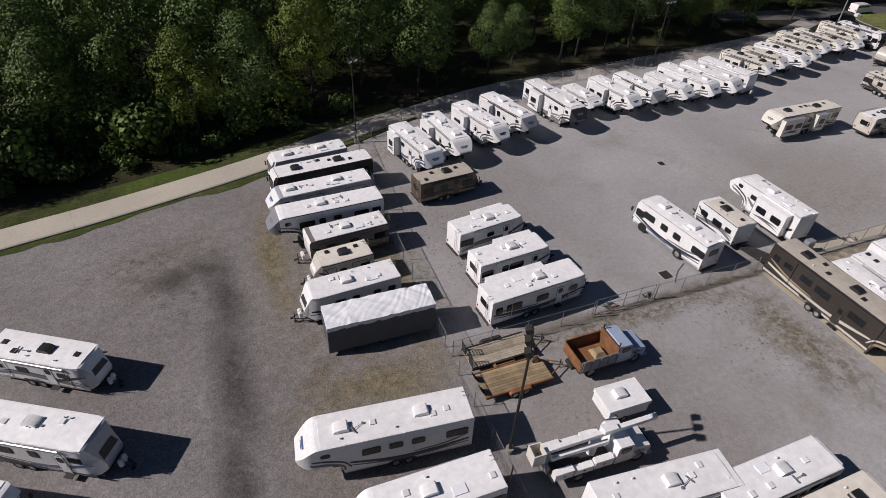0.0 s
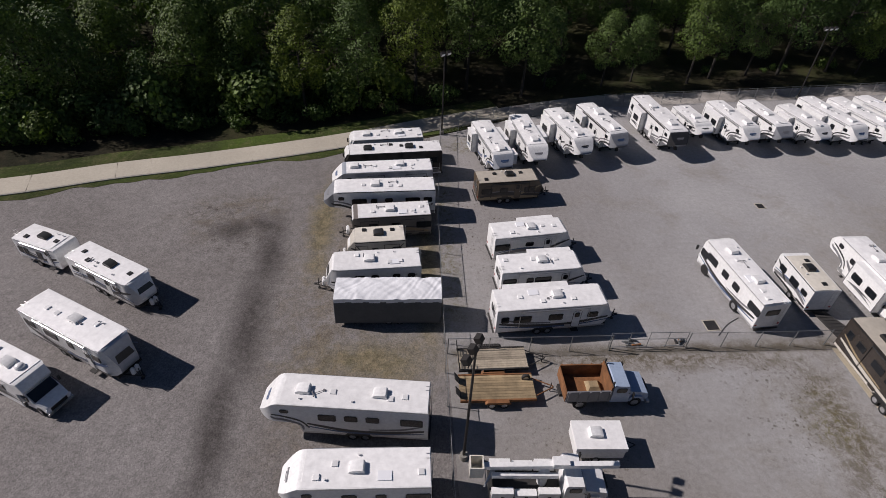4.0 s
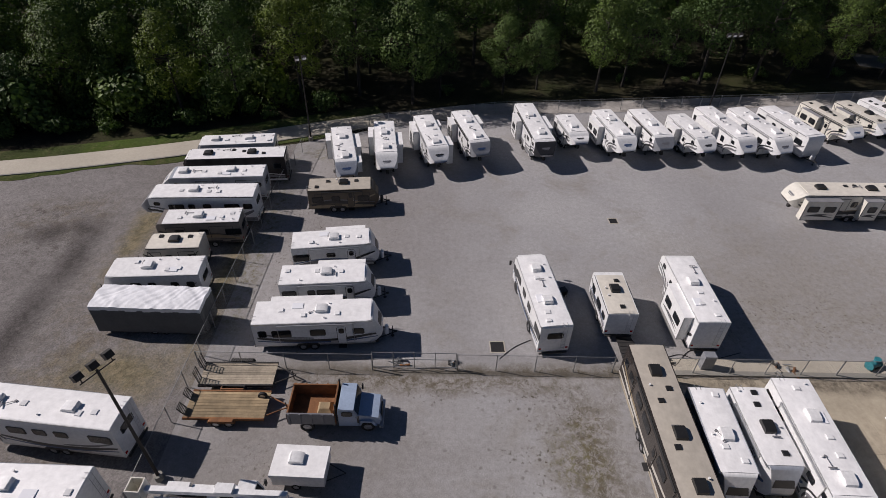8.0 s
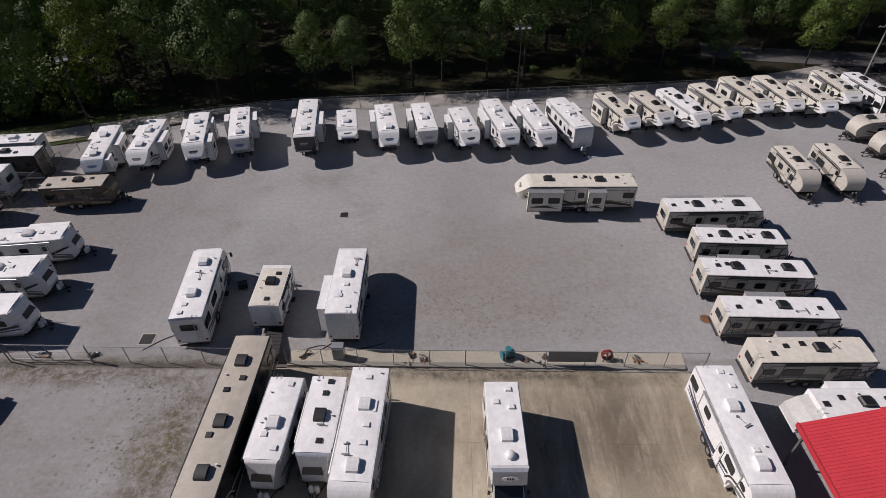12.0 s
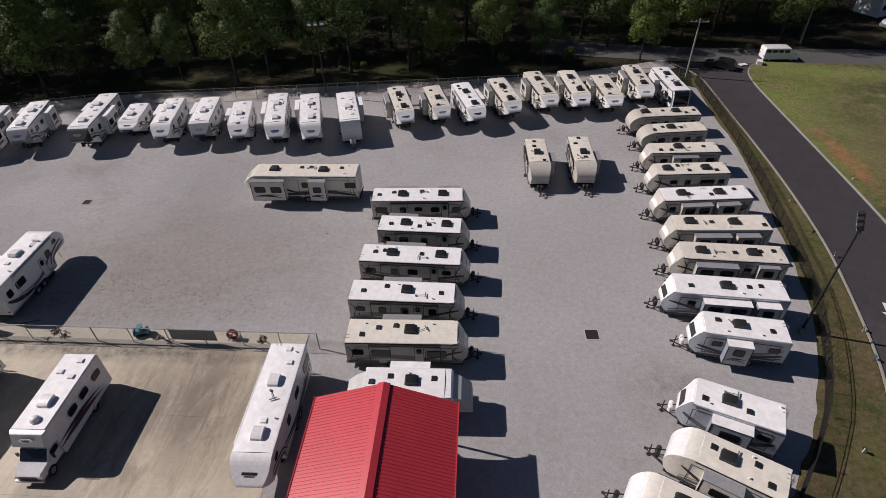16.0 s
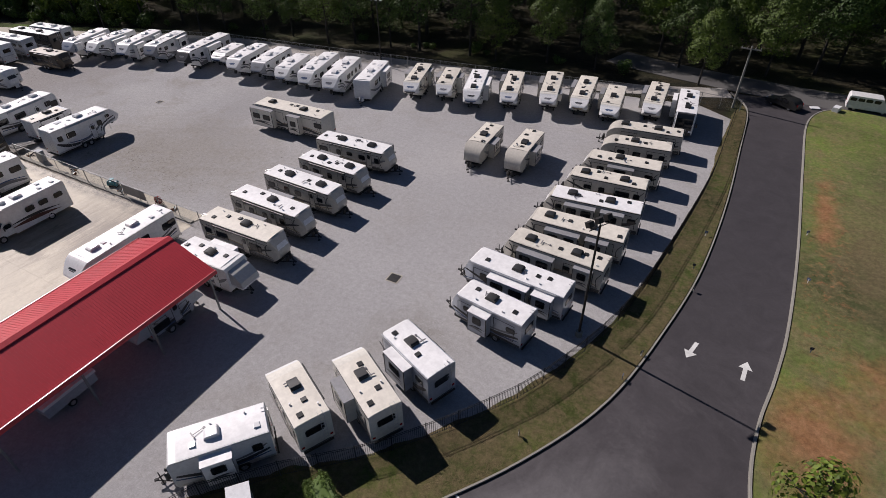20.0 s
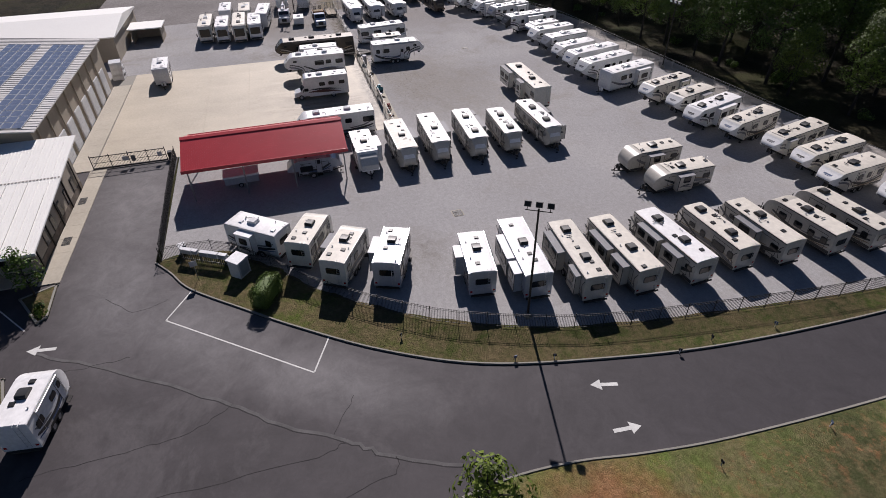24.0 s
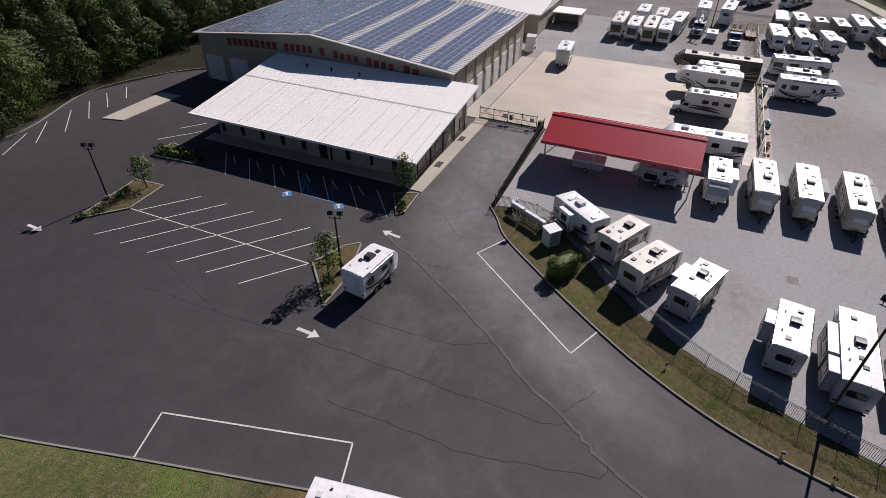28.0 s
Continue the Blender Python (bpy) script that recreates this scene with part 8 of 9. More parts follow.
bar(bm, (1.6, -0.6, 0.45), (2.8, 0, 0.45), 0.04, 6)
part("hitch", bm, M_CHASSIS, pop)

pop2 = thing("folded_camper", 87.0, -6.0, 92, 0, "folded grey camper in the carport shade", "folding camper")
bm = bmesh.new()
box(bm, -1.9, 1.9, -1.0, 1.0, 0.5, 1.3)
soften(bm, 0.04, 1)
part("body", bm, M_SILVER, pop2)
bm = bmesh.new()
box(bm, -2.0, 2.0, -1.06, 1.06, 1.34, 1.6)
soften(bm, 0.08, 2)
part("roof", bm, M_WHITE, pop2)
for s in (1, -1):
    wheel(pop2, -0.2, s * 0.95, 0.3, 0.18)


def car(name, x, y, yaw, L, W, H, paint_m, van, label):
    t = thing(name, x, y, yaw, 0, label, "van" if van else "car")
    f = L / 2
    bm = bmesh.new()
    if van:
        pts = [(-f, 0.35), (f, 0.35), (f, 0.95), (f - 0.75, 1.15), (f - 1.35, H - 0.08), (f - 1.7, H), (-f + 0.15, H), (-f, H - 0.2)]
    else:
        pts = [(-f, 0.3), (f, 0.3), (f, 0.75), (f - 1.2, 0.92), (f - 1.95, H - 0.06), (f - 2.5, H), (-f + 0.7, H - 0.05), (-f + 0.05, 0.95), (-f, 0.8)]
    side_shape(bm, pts, -W / 2, W / 2)
    soften(bm, 0.1, 2)
    part("body", bm, paint_m, t)
    zw = (H + 1.15) / 2 + 0.02
    for s in (1, -1):
        for k in range(4 if van else 2):
            put("window", plate(0.8, 0.45 if van else 0.36, M_BLACK, M_GLASS), t, Matrix.Translation((f - 2.0 - k * 0.95, s * (W / 2 + 0.005), zw if van else 1.12)) @ (LEFT if s > 0 else Matrix()))
        for wx in (f - 0.95, -f + 1.0):
            wheel(t, wx, s * (W / 2 - 0.12), 0.34, 0.22)
        bm = bmesh.new()
        box(bm, f - 0.04, f + 0.02, s * (W / 2 - 0.3) - 0.15, s * (W / 2 - 0.3) + 0.15, 0.65, 0.85)
        part("headlight", bm, M_LENS, t)
        bm = bmesh.new()
        box(bm, -f - 0.02, -f + 0.03, s * (W / 2 - 0.2) - 0.1, s * (W / 2 - 0.2) + 0.1, 0.75, 1.05)
        part("tail_light", bm, M_REDLENS, t)
    a, b = (f - 0.75, 1.17), (f - 1.33, H - 0.12)
    if not van:
        a, b = (f - 1.22, 0.95), (f - 1.93, H - 0.08)
    bm = bmesh.new()
    side_shape(bm, [(a[0] + 0.02, a[1]), (a[0] + 0.04, a[1] + 0.02), (b[0] + 0.04, b[1]), (b[0], b[1])], -W / 2 + 0.2, W / 2 - 0.2)
    part("windscreen", bm, M_GLASS, t)
    return t


car("passenger_van", 140.0, 78.3, 0, 5.4, 2.0, 2.1, M_WHITE, True, "white passenger van on the cross road")
car("dark_car", 129.6, 74.6, 150, 4.6, 1.8, 1.5, M_BLACK, False, "black car at the drive's mouth")
# silver and grey paints here imitate tree shade on the parked cars
for k in range(4):
    car("parked_car", 167.0 + k * 4.1, 94.6 + 0.1 * k, 20 + 6 * k, 4.4, 1.8, 1.45, (M_SILVER, M_GREYCAP, M_WHITE, M_GREYCAP)[k], False, "parked car in front of the white house")

# ---- lamps and poles ----


def lot_lamp(x, y, h, yaw, heads, label):
    t = thing("lot_lamp", x, y, yaw, 0, label, "street lamp", "lot lamps")
    bm = bmesh.new()
    bar(bm, (0, 0, -0.5), (0, 0, h), 0.11, 10, 0, 0.075)
    part("pole", bm, M_POLE, t)
    bm = bmesh.new()
    bar(bm, (0, 0, 0), (0, 0, 0.5), 0.28, 12)
    part("base", bm, M_KERB, t)
    bm = bmesh.new()
    w = 0.85 * (heads - 1) / 2 + 0.15
    bar(bm, (0, -w, h - 0.15), (0, w, h - 0.15), 0.035, 6)
    for k in range(heads):
        yy = (k - (heads - 1) / 2) * 0.85
        bar(bm, (0, yy, h - 0.15), (0, yy, h + 0.12), 0.03, 6)
    part("crossarm", bm, M_POLE, t)
    for k in range(heads):
        yy = (k - (heads - 1) / 2) * 0.85
        bm = bmesh.new()
        v = box(bm, -0.1, 0.28, -0.22, 0.22, -0.18, 0.2)
        for q in v:
            if q.co.x > 0:
                q.co.y *= 1.2
                q.co.z *= 1.15
        soften(bm, 0.03, 1)
        hd = part("lamp_head", bm, M_POLE, t, "", Matrix.Translation((0.08, yy, h + 0.3)) @ Matrix.Rotation(radians(30), 4, "Y"))
        bm = bmesh.new()
        box(bm, 0.285, 0.3, -0.22, 0.22, -0.17, 0.19)
        part("lens", bm, M_LENS, hd)
    return t


lot_lamp(11.3, 4.9, 10.9, 150, 3, "dark pole with three flood lamps beside the fence")
lot_lamp(12.4, 50.6, 10.4, -60, 2, "flood lamp pole by the woods")
lot_lamp(68.3, 62.8, 10.4, -80, 3, "flood lamp pole behind the north row")
lot_lamp(117.7, 17.4, 10.9, 150, 3, "dark pole with three flood lamps behind the trailers")
lot_lamp(117.5, -22.9, 6.4, 200, 2, "twin-head parking lot lamp on an island")
lot_lamp(117.2, -54.1, 6.4, 200, 2, "twin-head parking lot lamp on a planted island")


def power_pole(x, y, h, lean, label):
    t = thing("power_pole", x, y, 84, 0, label, "utility pole", "utility poles")
    bm = bmesh.new()
    bar(bm, (0, 0, -0.5), (lean, 0, h), 0.17, 10, 0, 0.11)
    part("pole", bm, M_KERB, t)
    bm = bmesh.new()
    box(bm, lean * 0.95 - 0.06, lean * 0.95 + 0.06, -1.3, 1.3, h - 0.5, h - 0.36)
    part("crossarm", bm, M_KERB, t)
    for yy in (-1.15, -0.5, 0.5, 1.15):
        bm = bmesh.new()
        bar(bm, (lean * 0.95, yy, h - 0.36), (lean * 0.95, yy, h - 0.12), 0.05, 6, 0, 0.03)
        part("insulator", bm, M_TRIM, t)


power_pole(123.3, 70.9, 8.6, 0.25, "pale leaning utility pole at the corner")
power_pole(184, 84, 10.5, 0.4, "pale utility pole along the road")
power_pole(147, 86, 11, 0.2, "utility pole among the roadside trees")

# ---- trees ----
rng = np.random.default_rng(5)


def leaf_cloud(centres, radii, per, size, middle=None):
    """Small leaf clumps (bent quads) over the skins of puffs, turned outwards so that each puff is lit as a body."""
    vs, fs = [], []
    for c, r in zip(centres, radii):
        k = int(per * r * r)
        d = rng.normal(size=(k, 3))
        d /= np.linalg.norm(d, axis=1)[:, None]
        p = c + d * (r * rng.uniform(0.78, 1.06, (k, 1))) * np.array((1, 1, 0.85))
        for q, n in zip(p, d):
            n = n * 0.9 + rng.normal(scale=0.27, size=3) + np.array((0, 0, 0.15))
            if middle is not None:
                n = n + 0.5 * (q - middle) / (np.linalg.norm(q - middle) + 0.1)
            n /= np.linalg.norm(n)
            u = np.cross(n, rng.normal(size=3))
            u /= np.linalg.norm(u)
            w = np.cross(n, u)
            s = size * rng.uniform(0.55, 1.35)
            i = len(vs)
            vs += [q - u * s, q - w * s * 0.7 + n * 0.1 * s, q + u * s, q + w * s * 0.7 + n * 0.15 * s]
            fs.append((i, i + 1, i + 2, i + 3))
    return vs, fs


def tree_parts(h, spread, seed, dense=105.0, leaf=0.155, base=0.3, n=17, mat=M_LEAF):
    global rng
    rng = np.random.default_rng(seed)
    bm = bmesh.new()
    top = Vector((rng.uniform(-0.5, 0.5), rng.uniform(-0.5, 0.5), h * 0.8))
    mid = Vector((top.x * 0.3, top.y * 0.3, h * 0.4))
    bar(bm, (0, 0, -0.4), mid, 0.012 * h + 0.05, 8, 0, 0.009 * h)
    bar(bm, mid, top, 0.009 * h, 7, 0, 0.03)
    centres, radii = [], []
    for k in range(n):
        a = k * 2.4 + rng.uniform(-0.5, 0.5)
        f = (k + 0.5) / n
        z = h * (base + (0.92 - base) * f)
        env = (0.62 + 0.38 * math.sin(math.pi * min(1.0, f * 1.15))) * (1.0 if f < 0.6 else 1.0 - 0.75 * (f - 0.6) / 0.4)
        d = spread * env * rng.uniform(0.4, 0.8)
        c = np.array((d * math.cos(a), d * math.sin(a), z))
        r = spread * rng.uniform(0.30, 0.50)
        centres.append(c)
        radii.append(r)
        foot = mid.lerp(top, max(0, min(1, (z / h - 0.45) / 0.4))) if z > h * 0.45 else Vector((mid.x * z / mid.z * 0.8, mid.y * z / mid.z * 0.8, z * 0.8))
        bar(bm, foot, Vector(c), 0.05 + 0.003 * h, 5, 0, 0.02)
    centres.append(np.array((top.x, top.y, h * 0.92)))
    radii.append(spread * 0.34)
    trunk = mesh_of("trunk", bm, M_BARK)
    vs, fs = leaf_cloud(centres, radii, dense, leaf, np.array((0, 0, h * 0.55)))
    me = bpy.data.meshes.new("crown")
    me.from_pydata([tuple(v) for v in vs], [], fs)
    me.materials.append(mat)
    return trunk, me, (vs, fs)


KINDS = [tree_parts(17, 4.9, 11), tree_parts(20, 5.4, 12), tree_parts(15, 4.6, 13), tree_parts(18, 4.3, 14), tree_parts(21, 5.0, 16, base=0.36)]
SKIRTED = [tree_parts(12, 4.4, 15, base=0.10), tree_parts(14, 4.8, 17, base=0.12), tree_parts(9, 3.8, 18, base=0.10, n=14, mat=M_SHRUB)]
SMALL = [tree_parts(5.4, 1.7, 21, 90, 0.13, 0.3, mat=M_YOUNG), tree_parts(4.6, 1.5, 22, 90, 0.12, 0.3, mat=M_YOUNG), tree_parts(5.4, 1.9, 23, 95, 0.13, 0.25, mat=M_SHRUB)]


def shrub_mesh(w, h, seed):
    global rng
    rng = np.random.default_rng(seed)
    cs, rs = [], []
    for k in range(8):
        a = rng.uniform(0, math.tau)
        d = rng.uniform(0, 0.6) * w
        cs.append(np.array((d * math.cos(a), d * math.sin(a), h * rng.uniform(0.3, 0.75))))
        rs.append(w * rng.uniform(0.35, 0.55))
    vs, fs = leaf_cloud(cs, rs, 75, 0.11 + 0.03 * w)
    me = bpy.data.meshes.new("foliage")
    me.from_pydata([tuple(v) for v in vs], [], fs)
    me.materials.append(M_SHRUB)
    bm = bmesh.new()
    for k in range(5):
        a = k * 1.3
        bar(bm, (0.1 * math.cos(a), 0.1 * math.sin(a), -0.1), (0.5 * w * math.cos(a), 0.5 * w * math.sin(a), h * 0.6), 0.04, 5, 0, 0.02)
    return mesh_of("stem", bm, M_BARK), me


SHRUBS = [shrub_mesh(2.2, 2.6, 31), shrub_mesh(1.7, 1.8, 32), shrub_mesh(2.8, 3.6, 33), shrub_mesh(0.6, 0.7, 34)]


def plant_tree(kind, x, y, yaw, s, label, group="woodland trees", name="tree"):
    t = thing(name, x, y, yaw, -0.05, label, "tree", group)
    t.scale = (s, s, s)
    put("trunk", kind[0], t)
    put("crown", kind[1], t)
    return t


def plant_shrub(kind, x, y, yaw, s, label, group="woodland shrubs"):
    t = thing("shrub", x, y, yaw, -0.05, label, "shrub", group)
    t.scale = (s, s, s)
    put("stem", kind[0], t)
    put("foliage", kind[1], t)
    return t


def wood_edge(x):
    pts = [(-110, 41), (-40, 47.5), (-25, 51.5), (-15, 54), (-1, 57.6), (11, 61.5), (21.4, 64.5), (36, 68), (58, 70.5), (97, 76), (110, 78.5), (118, 86), (200, 88), (300, 84)]
    for (x0, y0), (x1, y1) in zip(pts, pts[1:]):
        if x0 <= x <= x1:
            return y0 + (y1 - y0) * (x - x0) / (x1 - x0)
    return 88


def on_road(x, y, w=4.6):
    return min((Vector((x, y)) - p).length for p in cross) < w or (158 < x < 196 and y < 112)


R = random.Random(4)
far_v, far_f = [], []
for j in range(11):
    xx = -96.0 + (j % 2) * 3.4
    while xx < 215:
        x, y = xx + R.uniform(-1.9, 1.9), wood_edge(xx) + 4.0 + j * 6.4 + R.uniform(-1.8, 1.8)
        xx += 7.0
        if on_road(x, y) or (x > 150 and j < 2):
            continue
        open_edge = xx < 2
        if open_edge and j < 2:
            kind = R.choice(SKIRTED)
        elif j == 0:
            kind = R.choice(KINDS[:4])
        else:
            kind = R.choice(KINDS)
        s = R.uniform(0.7, 1.2) * (0.95 if j == 0 else 1.0)
        y += R.uniform(-1.6, 1.6) if j == 0 else 0
        if j == 0:
            y += (-4.8 if 24 < x < 104 else -2.5) if not open_edge else 1.6
        if j < 2:
            plant_tree(kind, x, y, R.uniform(0, 360), s, R.choice(("tall leafy broadleaf tree at the edge of the woods", "dense green broadleaf tree in the woods")))
        else:
            vs, fs = kind[2]
            a = R.uniform(0, math.tau)
            pts = np.array(vs)
            c, sn = math.cos(a), math.sin(a)
            q = np.stack((pts[:, 0] * c - pts[:, 1] * sn, pts[:, 0] * sn + pts[:, 1] * c, pts[:, 2]), 1) * s + np.array((x, y, 0))
            keep = [f for f in fs if f[0] // 4 % (3 if j < 4 else 8) == 0]
            idx = np.array(keep)
            used = idx.reshape(-1)
            quad = q[used].reshape(-1, 4, 3)
            quad = quad.mean(1, keepdims=True) + (quad - quad.mean(1, keepdims=True)) * (1.4 if j < 4 else 2.0)
            n0 = sum(len(v) for v in far_v)
            far_v.append(quad.reshape(-1, 3))
            far_f.append((np.arange(len(used)) + n0).reshape(-1, 4))
me = bpy.data.meshes.new("far_woods")
me.from_pydata(np.concatenate(far_v).tolist(), [], np.concatenate(far_f).tolist())
me.materials.append(M_LEAF)
tagged(put("far_woods", me), "dense green canopy of the distant woods", "woods", kind="stuff")

# shrubs along the lane and the track
for k in range(74):
    x = -70 + k * 2.5 + R.uniform(-1, 1)
    if on_road(x, wood_edge(x), 6):
        continue
    dark = x > 14
    if dark and R.random() < 0.72:
        continue
    plant_shrub(R.choice(SHRUBS[:2] if dark else SHRUBS[:3]), x, wood_edge(x) - (R.uniform(-2.5, 0.5) if dark else R.uniform(0.2, 3.2)), R.uniform(0, 360), R.uniform(0.4, 0.9) if dark else R.uniform(0.6, 1.2), "leafy green shrub at the edge of the woods")
for k in range(64):
    x = -62 + k * 1.1
    plant_shrub(R.choice(SHRUBS[:3]), x, wood_edge(x) + R.uniform(-0.5, 6.5), R.uniform(0, 360), R.uniform(0.8, 1.9), "tall tangled green shrub in the sun")

# woods beyond the parking lot
for k in range(70):
    x = 48 + (k % 14) * 5.6 + R.uniform(-2, 2)
    y = -88.5 + max(0, x - 100) * 0.55 - (k // 14) * 6.6 + R.uniform(-1.5, 1.5)
    plant_tree(R.choice(SKIRTED if k < 14 else KINDS), x, y, R.uniform(0, 360), R.uniform(0.85, 1.15), "tall dark tree beyond the parking lot", "trees beyond the parking lot")

# single trees
plant_tree(SMALL[0], 118.6, -23.6, 30, 1.0, "young leafy tree on a parking island", "ornamental trees", "young_tree")
plant_tree(SMALL[1], 113.6, -52.0, 80, 1.0, "young leafy tree on a parking island", "ornamental trees", "young_tree")
plant_tree(SMALL[2], 133.4, 8.3, 250, 1.2, "young leafy tree beside the driveway kerb", "ornamental trees", "young_tree")
plant_tree(SMALL[0], 102.6, -24.0, 150, 1.0, "young leafy tree at the shop corner", "ornamental trees", "young_tree")
plant_shrub(SHRUBS[0], 134.0, 8.4, 10, 1.05, "tall dense leafy bush beside the gravel patch", "ornamental bushes")
plant_tree(KINDS[2], 117.6, 77.6, 10, 0.75, "leafy tree at the road corner", "ornamental trees")
hedge = thing("clipped_bush", 108.95, -3.75, -29, 0.0, "large clipped oblong green bush on the verge", "bush")
bm = bmesh.new()
bmesh.ops.create_icosphere(bm, subdivisions=4, radius=1.0)
for v in bm.verts:
    p = v.co.copy()
    k = 1 + 0.12 * noise.noise(p * 2.2) + 0.06 * noise.noise(p * 6)
    p = Vector([math.copysign(abs(c) ** 0.5, c) for c in p])
    v.co = Vector((p.x * 1.75 * k, p.y * 0.82 * k, 1.05 + p.z * 1.03 * k))
core = [v.co.copy() for v in bm.verts]
for v in bm.verts:
    v.co = Vector((v.co.x * 0.9, v.co.y * 0.86, v.co.z * 0.93))
part("inner_foliage", bm, M_LEAF, hedge)
rng = np.random.default_rng(77)
vs, fs = leaf_cloud([np.array(p) for p in core], [0.11] * len(core), 620, 0.055, np.array((0, 0, 1.2)))
me = bpy.data.meshes.new("foliage")
me.from_pydata([tuple(v) for v in vs], [], fs)
me.materials.append(M_LEAF)
put("foliage", me, hedge)
for k in range(7):
    plant_shrub(SHRUBS[3], 106.4 - 0.15 * k, -57.6 + k * 0.95, 60 * k, 1.7, "small clipped shrub in the shop bed", "bed shrubs")
for x, y in ((121.0, -53.3), (119.6, -52.5), (116.2, -53.3), (115.2, -53.6), (121.0, -22.3), (119.2, -23.2), (105.6, -22.9), (104.4, -23.2)):
    plant_shrub(SHRUBS[3], x, y, x * 40, 1.2, "small rounded shrub on a planted island", "bed shrubs")

# ---- small things ----
ub = thing("utility_box", 104.55, -6.1, 51, 0.05, "pale blue-white metal utility box on the verge", "utility box")
bm = bmesh.new()
box(bm, -0.6, 0.6, -0.7, 0.7, 0, 1.75)
soften(bm, 0.03, 1)
part("cabinet", bm, M_DOORW, ub)
bm = bmesh.new()
side_shape(bm, [(-0.68, 1.75), (0.68, 1.75), (0.68, 1.83), (-0.68, 1.95)], -0.78, 0.78)
part("lid", bm, M_DOORW, ub)
bm = bmesh.new()
box(bm, 0.6, 0.63, -0.5, 0.5, 0.2, 1.6)
part("door", bm, M_SILVER, ub)

rack = thing("equipment_rack", 101.9, -9.3, -29.7, 0.03, "row of white meter cabinets on a slatted steel frame", "cabinets")
for y0, y1, z0, z1 in ((-2.55, -1.3, 0.95, 1.42), (-1.25, -0.7, 1.05, 1.42), (-0.45, 0.5, 0.95, 1.4), (0.55, 1.5, 0.9, 1.42), (1.6, 2.45, 0.95, 1.42)):
    bm = bmesh.new()
    box(bm, -0.2, 0.22, y0, y1, z0, z1)
    soften(bm, 0.02, 1)
    cab = part("cabinet", bm, M_DOORW, rack)
    bm = bmesh.new()
    box(bm, 0.22, 0.235, y0 + 0.06, y1 - 0.06, z0 + 0.05, z1 - 0.05)
    part("cabinet_door", bm, M_SILVER, cab)
for k in range(6):
    bm = bmesh.new()
    box(bm, -0.05, 0.05, -2.64 + k * 1.04, -2.54 + k * 1.04, -0.1, 1.35)
    part("post", bm, M_STEEL, rack)
for z in (0.3, 0.85):
    bm = bmesh.new()
    box(bm, 0.05, 0.1, -2.65, 2.65, z - 0.04, z + 0.04)
    part("rail", bm, M_STEEL, rack)
for k in range(24):
    bm = bmesh.new()
    box(bm, 0.102, 0.125, -2.55 + k * 0.22, -2.45 + k * 0.22, 0.08, 0.92)
    part("slat", bm, M_IRON, rack)

bin_post = thing("fence_bin", 99.6, -11.6, 20, 0, "dark bin with a pale lid inside the fence corner", "bin")
bm = bmesh.new()
box(bm, -0.32, 0.32, -0.32, 0.32, 0, 1.0)
soften(bm, 0.05, 2)
part("tub", bm, M_BLACK, bin_post)
bm = bmesh.new()
box(bm, -0.36, 0.36, -0.36, 0.36, 1.0, 1.1)
soften(bm, 0.04, 2)
part("lid", bm, M_DOORW, bin_post)

notice = thing("notice_sign", 104.2, -9.96, 10, 0, "small plain sign on a slim post by the kerb", "sign")
bm = bmesh.new()
bar(bm, (0, 0, -0.2), (0, 0, 2.15), 0.03, 8)
part("post", bm, M_STEEL, notice)
bm = bmesh.new()
box(bm, 0.03, 0.05, -0.32, 0.32, 1.55, 2.15)
part("plate", bm, M_SILVER, notice)

cart = thing("hand_cart", 40.0, 22.6, 20, 0, "small dark wheeled cart between campers", "cart")
bm = bmesh.new()
box(bm, -0.4, 0.4, -0.3, 0.3, 0.2, 0.7)
soften(bm, 0.04, 1)
part("tub", bm, M_BLACK, cart)
bm = bmesh.new()
bar(bm, (-0.4, -0.2, 0.6), (-0.75, -0.2, 1.0), 0.02, 5)
bar(bm, (-0.4, 0.2, 0.6), (-0.75, 0.2, 1.0), 0.02, 5)
bar(bm, (-0.75, -0.22, 1.0), (-0.75, 0.22, 1.0), 0.02, 5)
part("handle", bm, M_CHASSIS, cart)
for s in (1, -1):
    wheel(cart, 0.2, s * 0.34, 0.16, 0.07)

mat_ramp = thing("loading_ramp", 44.3, 16.1, 92, 0, "dark slate loading ramp lowered behind the long trailer", "ramp")
bm = bmesh.new()
v = box(bm, -1.9, 1.9, -1.0, 1.0, 0.02, 0.1)
for q in v:
    if q.co.x < 0:
        q.co.z += 0.75
    else:
        q.co.y *= 0.55
soften(bm, 0.02, 1)
part("deck", bm, M_CHASSIS, mat_ramp)
for k in range(8):
    bm = bmesh.new()
    x = -1.6 + k * 0.45
    z = 0.1 + 0.75 * (1.9 - x) / 3.8
    w = 0.95 - 0.42 * (x + 1.9) / 3.8
    box(bm, x, x + 0.05, -w, w, z - 0.02, z + 0.025)
    part("cleat", bm, M_IRON, mat_ramp)

# valves, tanks and scrap along the yard fence
pump = thing("teal_pump", 63.4, 14.9, 20, 0, "teal painted pump with flanged pipes by the fence", "pump")
bm = bmesh.new()
bar(bm, (-0.5, 0, 0.45), (0.4, 0, 0.45), 0.28, 12)
bar(bm, (0, 0, 0.4), (0, 0, 1.0), 0.16, 10)
part("housing", bm, M_TEAL, pump)
bm = bmesh.new()
bar(bm, (0.4, 0, 0.45), (0.48, 0, 0.45), 0.36, 12)
bar(bm, (-0.58, 0, 0.45), (-0.5, 0, 0.45), 0.36, 12)
bar(bm, (0, 0, 1.0), (0, 0, 1.06), 0.26, 12)
part("flange", bm, M_TEAL, pump)
bm = bmesh.new()
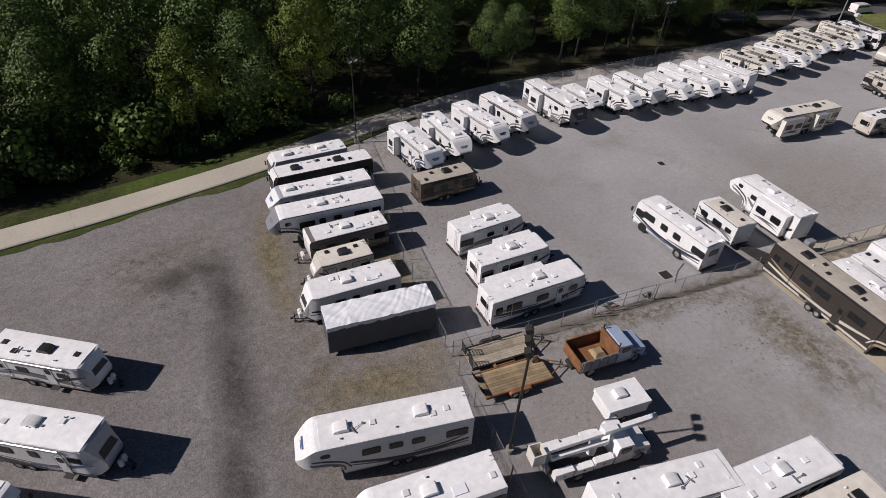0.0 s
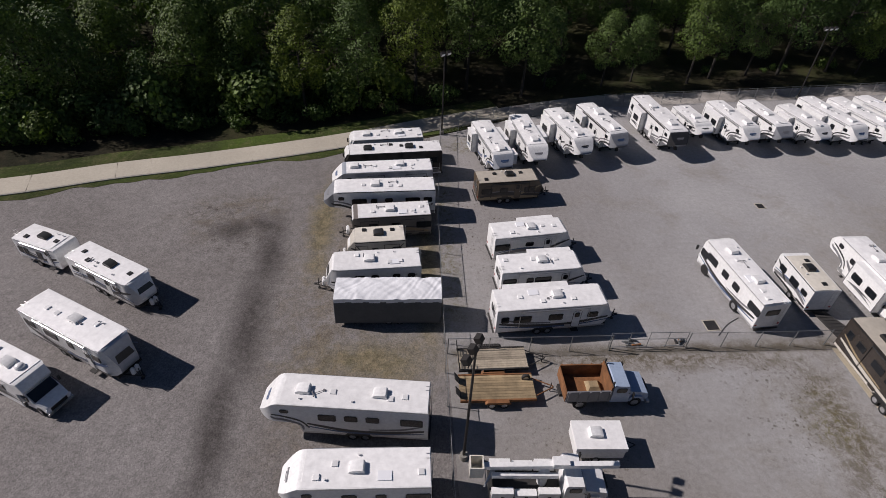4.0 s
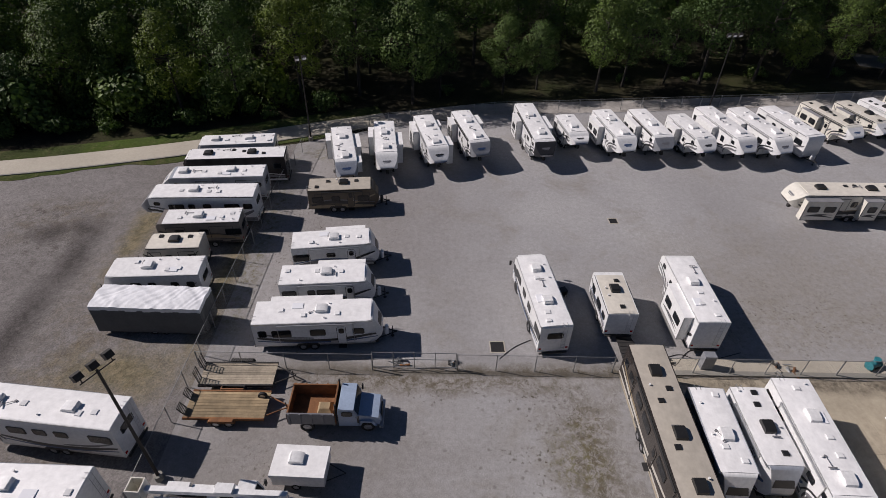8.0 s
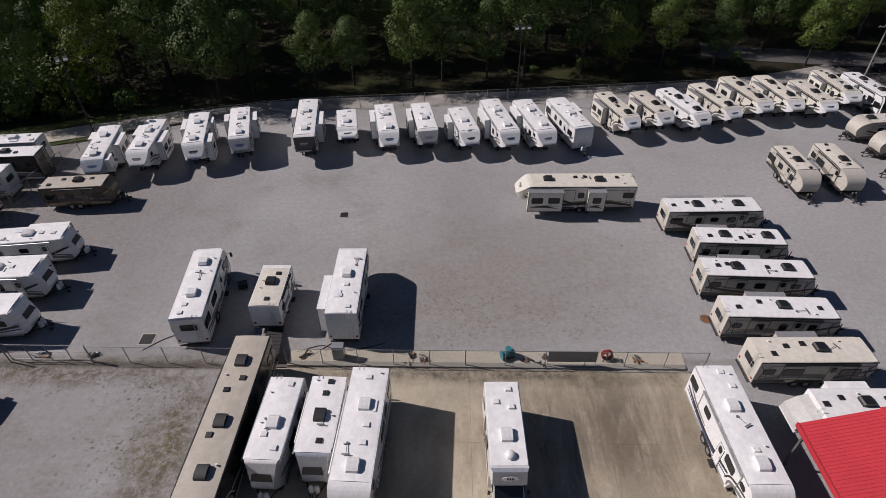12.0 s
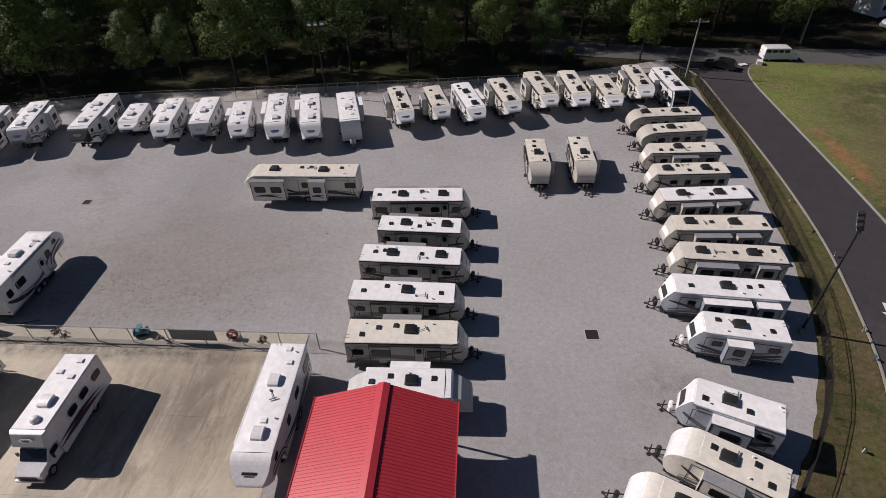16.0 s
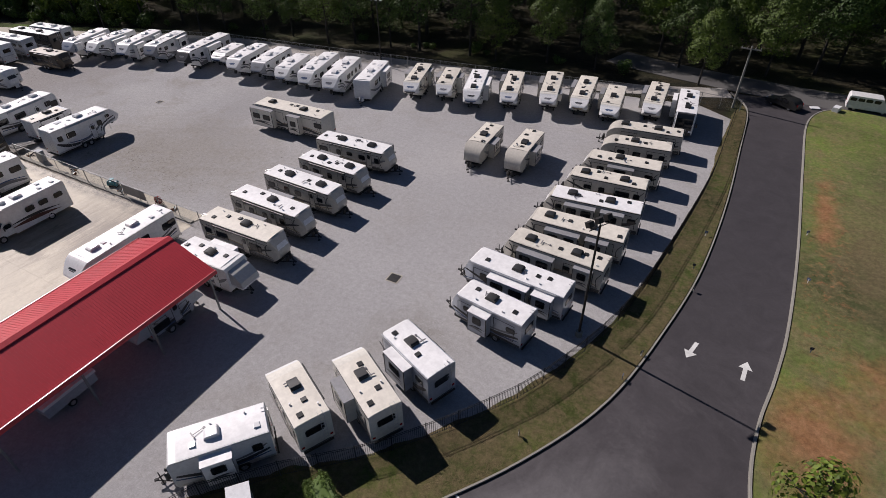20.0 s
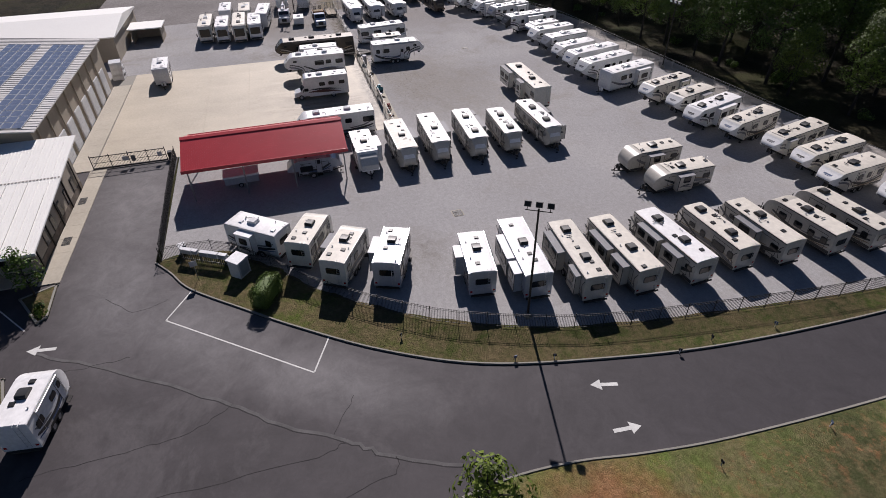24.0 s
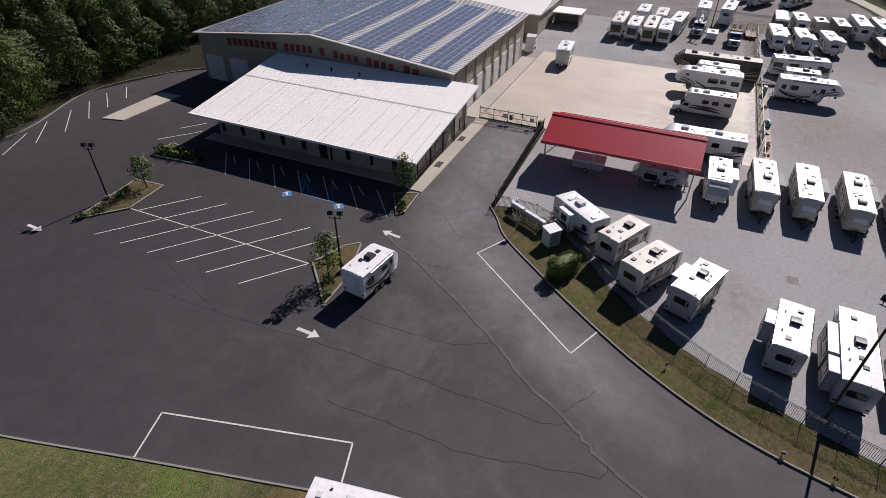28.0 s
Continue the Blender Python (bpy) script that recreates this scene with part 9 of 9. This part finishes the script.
box(bm, -0.5, 0.5, -0.3, 0.3, 0, 0.2)
part("base", bm, M_CHASSIS, pump)
reel = thing("hose_reel", 71.2, 14.8, 0, 0, "red hose coiled on a stand by the fence", "hose reel")
bm = bmesh.new()
for k in range(4):
    pts = [(0.42 * math.cos(a * math.tau / 14), -0.16 + k * 0.1, 0.55 + 0.42 * math.sin(a * math.tau / 14)) for a in range(15)]
    for a, b in zip(pts, pts[1:]):
        bar(bm, a, b, 0.04, 5)
part("hose", bm, M_SIGN, reel)
bm = bmesh.new()
for s in (1, -1):
    bar(bm, (-0.4, s * 0.28, 0), (0, s * 0.28, 0.55), 0.03, 5)
    bar(bm, (0.4, s * 0.28, 0), (0, s * 0.28, 0.55), 0.03, 5)
bar(bm, (0, -0.3, 0.55), (0, 0.3, 0.55), 0.05, 6)
part("stand", bm, M_CHASSIS, reel)
board = thing("grey_cabinet", 50.0, 14.7, 0, 0, "dark grey electric cabinet by the fence", "cabinet")
bm = bmesh.new()
box(bm, -0.45, 0.45, -0.3, 0.3, 0, 1.5)
soften(bm, 0.03, 1)
part("cabinet", bm, M_GREYCAP, board)
for n, (x, y) in enumerate(((26.0, 14.6), (47.3, 14.9), (55.6, 14.5), (56.6, 14.4), (64.9, 14.6), (30.2, 14.7), (66.2, 14.5), (73.6, 14.5))):
    sc = thing("scrap_pile", x, y, 40 * n, 0, "small heap of pipes and dark scrap by the fence", "scrap", "scrap by the fence")
    rr = random.Random(n + 3)
    for k in range(9):
        bm = bmesh.new()
        a = rr.uniform(0, math.tau)
        L = rr.uniform(0.3, 0.9)
        z = rr.uniform(0.06, 0.4)
        cx, cy = rr.uniform(-0.5, 0.5), rr.uniform(-0.25, 0.25)
        bar(bm, (cx - L / 2 * math.cos(a), cy - L / 2 * math.sin(a) * 0.5, 0.05), (cx + L / 2 * math.cos(a), cy + L / 2 * math.sin(a) * 0.5, z), rr.uniform(0.03, 0.09), 6)
        part("pipe", bm, rr.choice((M_CHASSIS, M_RUST, M_STEEL)), sc)

# far white house
house = thing("white_house", 170.6, 107.6, 26, 0, "white single-storey house beyond the road", "house")
bm = bmesh.new()
box(bm, -6, 4, -5, 0, -0.3, 3.0)
part("wall", bm, M_WHITE, house)
bm = bmesh.new()
pts = [(-5.4, 3.0), (0.4, 3.0), (-2.5, 4.4)]
va = [bm.verts.new((-6.4, y, z)) for y, z in pts]
vb = [bm.verts.new((4.4, y, z)) for y, z in pts]
bm.faces.new(va)
bm.faces.new(vb[::-1])
for i in range(3):
    bm.faces.new((va[i], vb[i], vb[(i + 1) % 3], va[(i + 1) % 3]))
part("roof", bm, M_BIGROOF, house)
for k in range(4):
    put("window", plate(1.0, 1.2, M_DOORW, M_GLASS), house, pose(-4.8 + k * 2.5, -5.01, 1.7))
sheet("pavement_house", [(172, 82), (186, 81.5), (186, 104), (178, 106), (176, 92)], 0.0, M_KERB, "pale concrete driveway of the house", "driveway")

# stacked truck caps beside the hall
for k in range(3):
    st = thing("truck_cap", 43.5, -26.6, 5 * k, -0.02 + k * 0.95, "white fibreglass truck cap in a stack", "truck cap", "stacked truck caps")
    bm = bmesh.new()
    side_shape(bm, [(-1.2, 0), (1.2, 0), (1.1, 0.6), (0.9, 0.9), (-1.1, 0.95)], -0.9, 0.9)
    soften(bm, 0.12, 2)
    part("shell", bm, M_WHITE, st)
    bm = bmesh.new()
    box(bm, -0.7, 0.6, 0.9, 0.92, 0.35, 0.75)
    part("window", bm, M_GLASS, st)

# survey stakes and boxes on the grass
for n, (x, y) in enumerate(((124.4, 30.5), (124.6, 36.4), (124.9, 27.2), (121.9, 14.6), (117.0, 6.6), (133.6, 33), (134.0, 24), (133.4, 41), (122.6, 17.6))):
    b = thing("ground_marker", x, y, 30 * n, 0.09 if x > 130 else 0.025, "small dark blue marker flag in the grass", "marker post", "marker posts")
    bm = bmesh.new()
    box(bm, -0.025, 0.025, -0.025, 0.025, 0, 0.5)
    part("post", bm, M_WHITE if n % 3 else M_STRIPE_B, b)
    bm = bmesh.new()
    box(bm, -0.14, 0.14, -0.02, 0.02, 0.3, 0.55)
    part("lid", bm, M_STRIPE_B if n % 2 else M_CHASSIS, b)

# boards at the drive's mouth, cables by the yard fence
for n, (x, y) in enumerate(((133.6, 75.6), (136.2, 75.9))):
    b = thing("white_board", x, y, 20 + 50 * n, 0.09, "small white sign board lying on the grass", "sign board", "sign boards")
    bm = bmesh.new()
    box(bm, -0.6, 0.6, -0.4, 0.4, 0.0, 0.12 + 0.5 * n)
    soften(bm, 0.02, 1)
    part("panel", bm, M_DOORW, b)
for n, pts in enumerate((((33.9, 15.2), (35.2, 16.4), (36.6, 17.2)), ((46.5, 15.2), (48.4, 15.9), (50.2, 15.3), (53.5, 16.2)), ((47.8, 14.8), (49.2, 16.2), (50.5, 16.6)))):
    c = thing("cable", 0, 0, 0, 0, "black power cable lying on the gravel", "cable", "cables on the gravel")
    bm = bmesh.new()
    ln = smooth_line(pts, 8)
    ribbon(bm, ln, -0.025, 0.025, 0.0, 0.05)
    part("sheath", bm, M_BLACK, c)
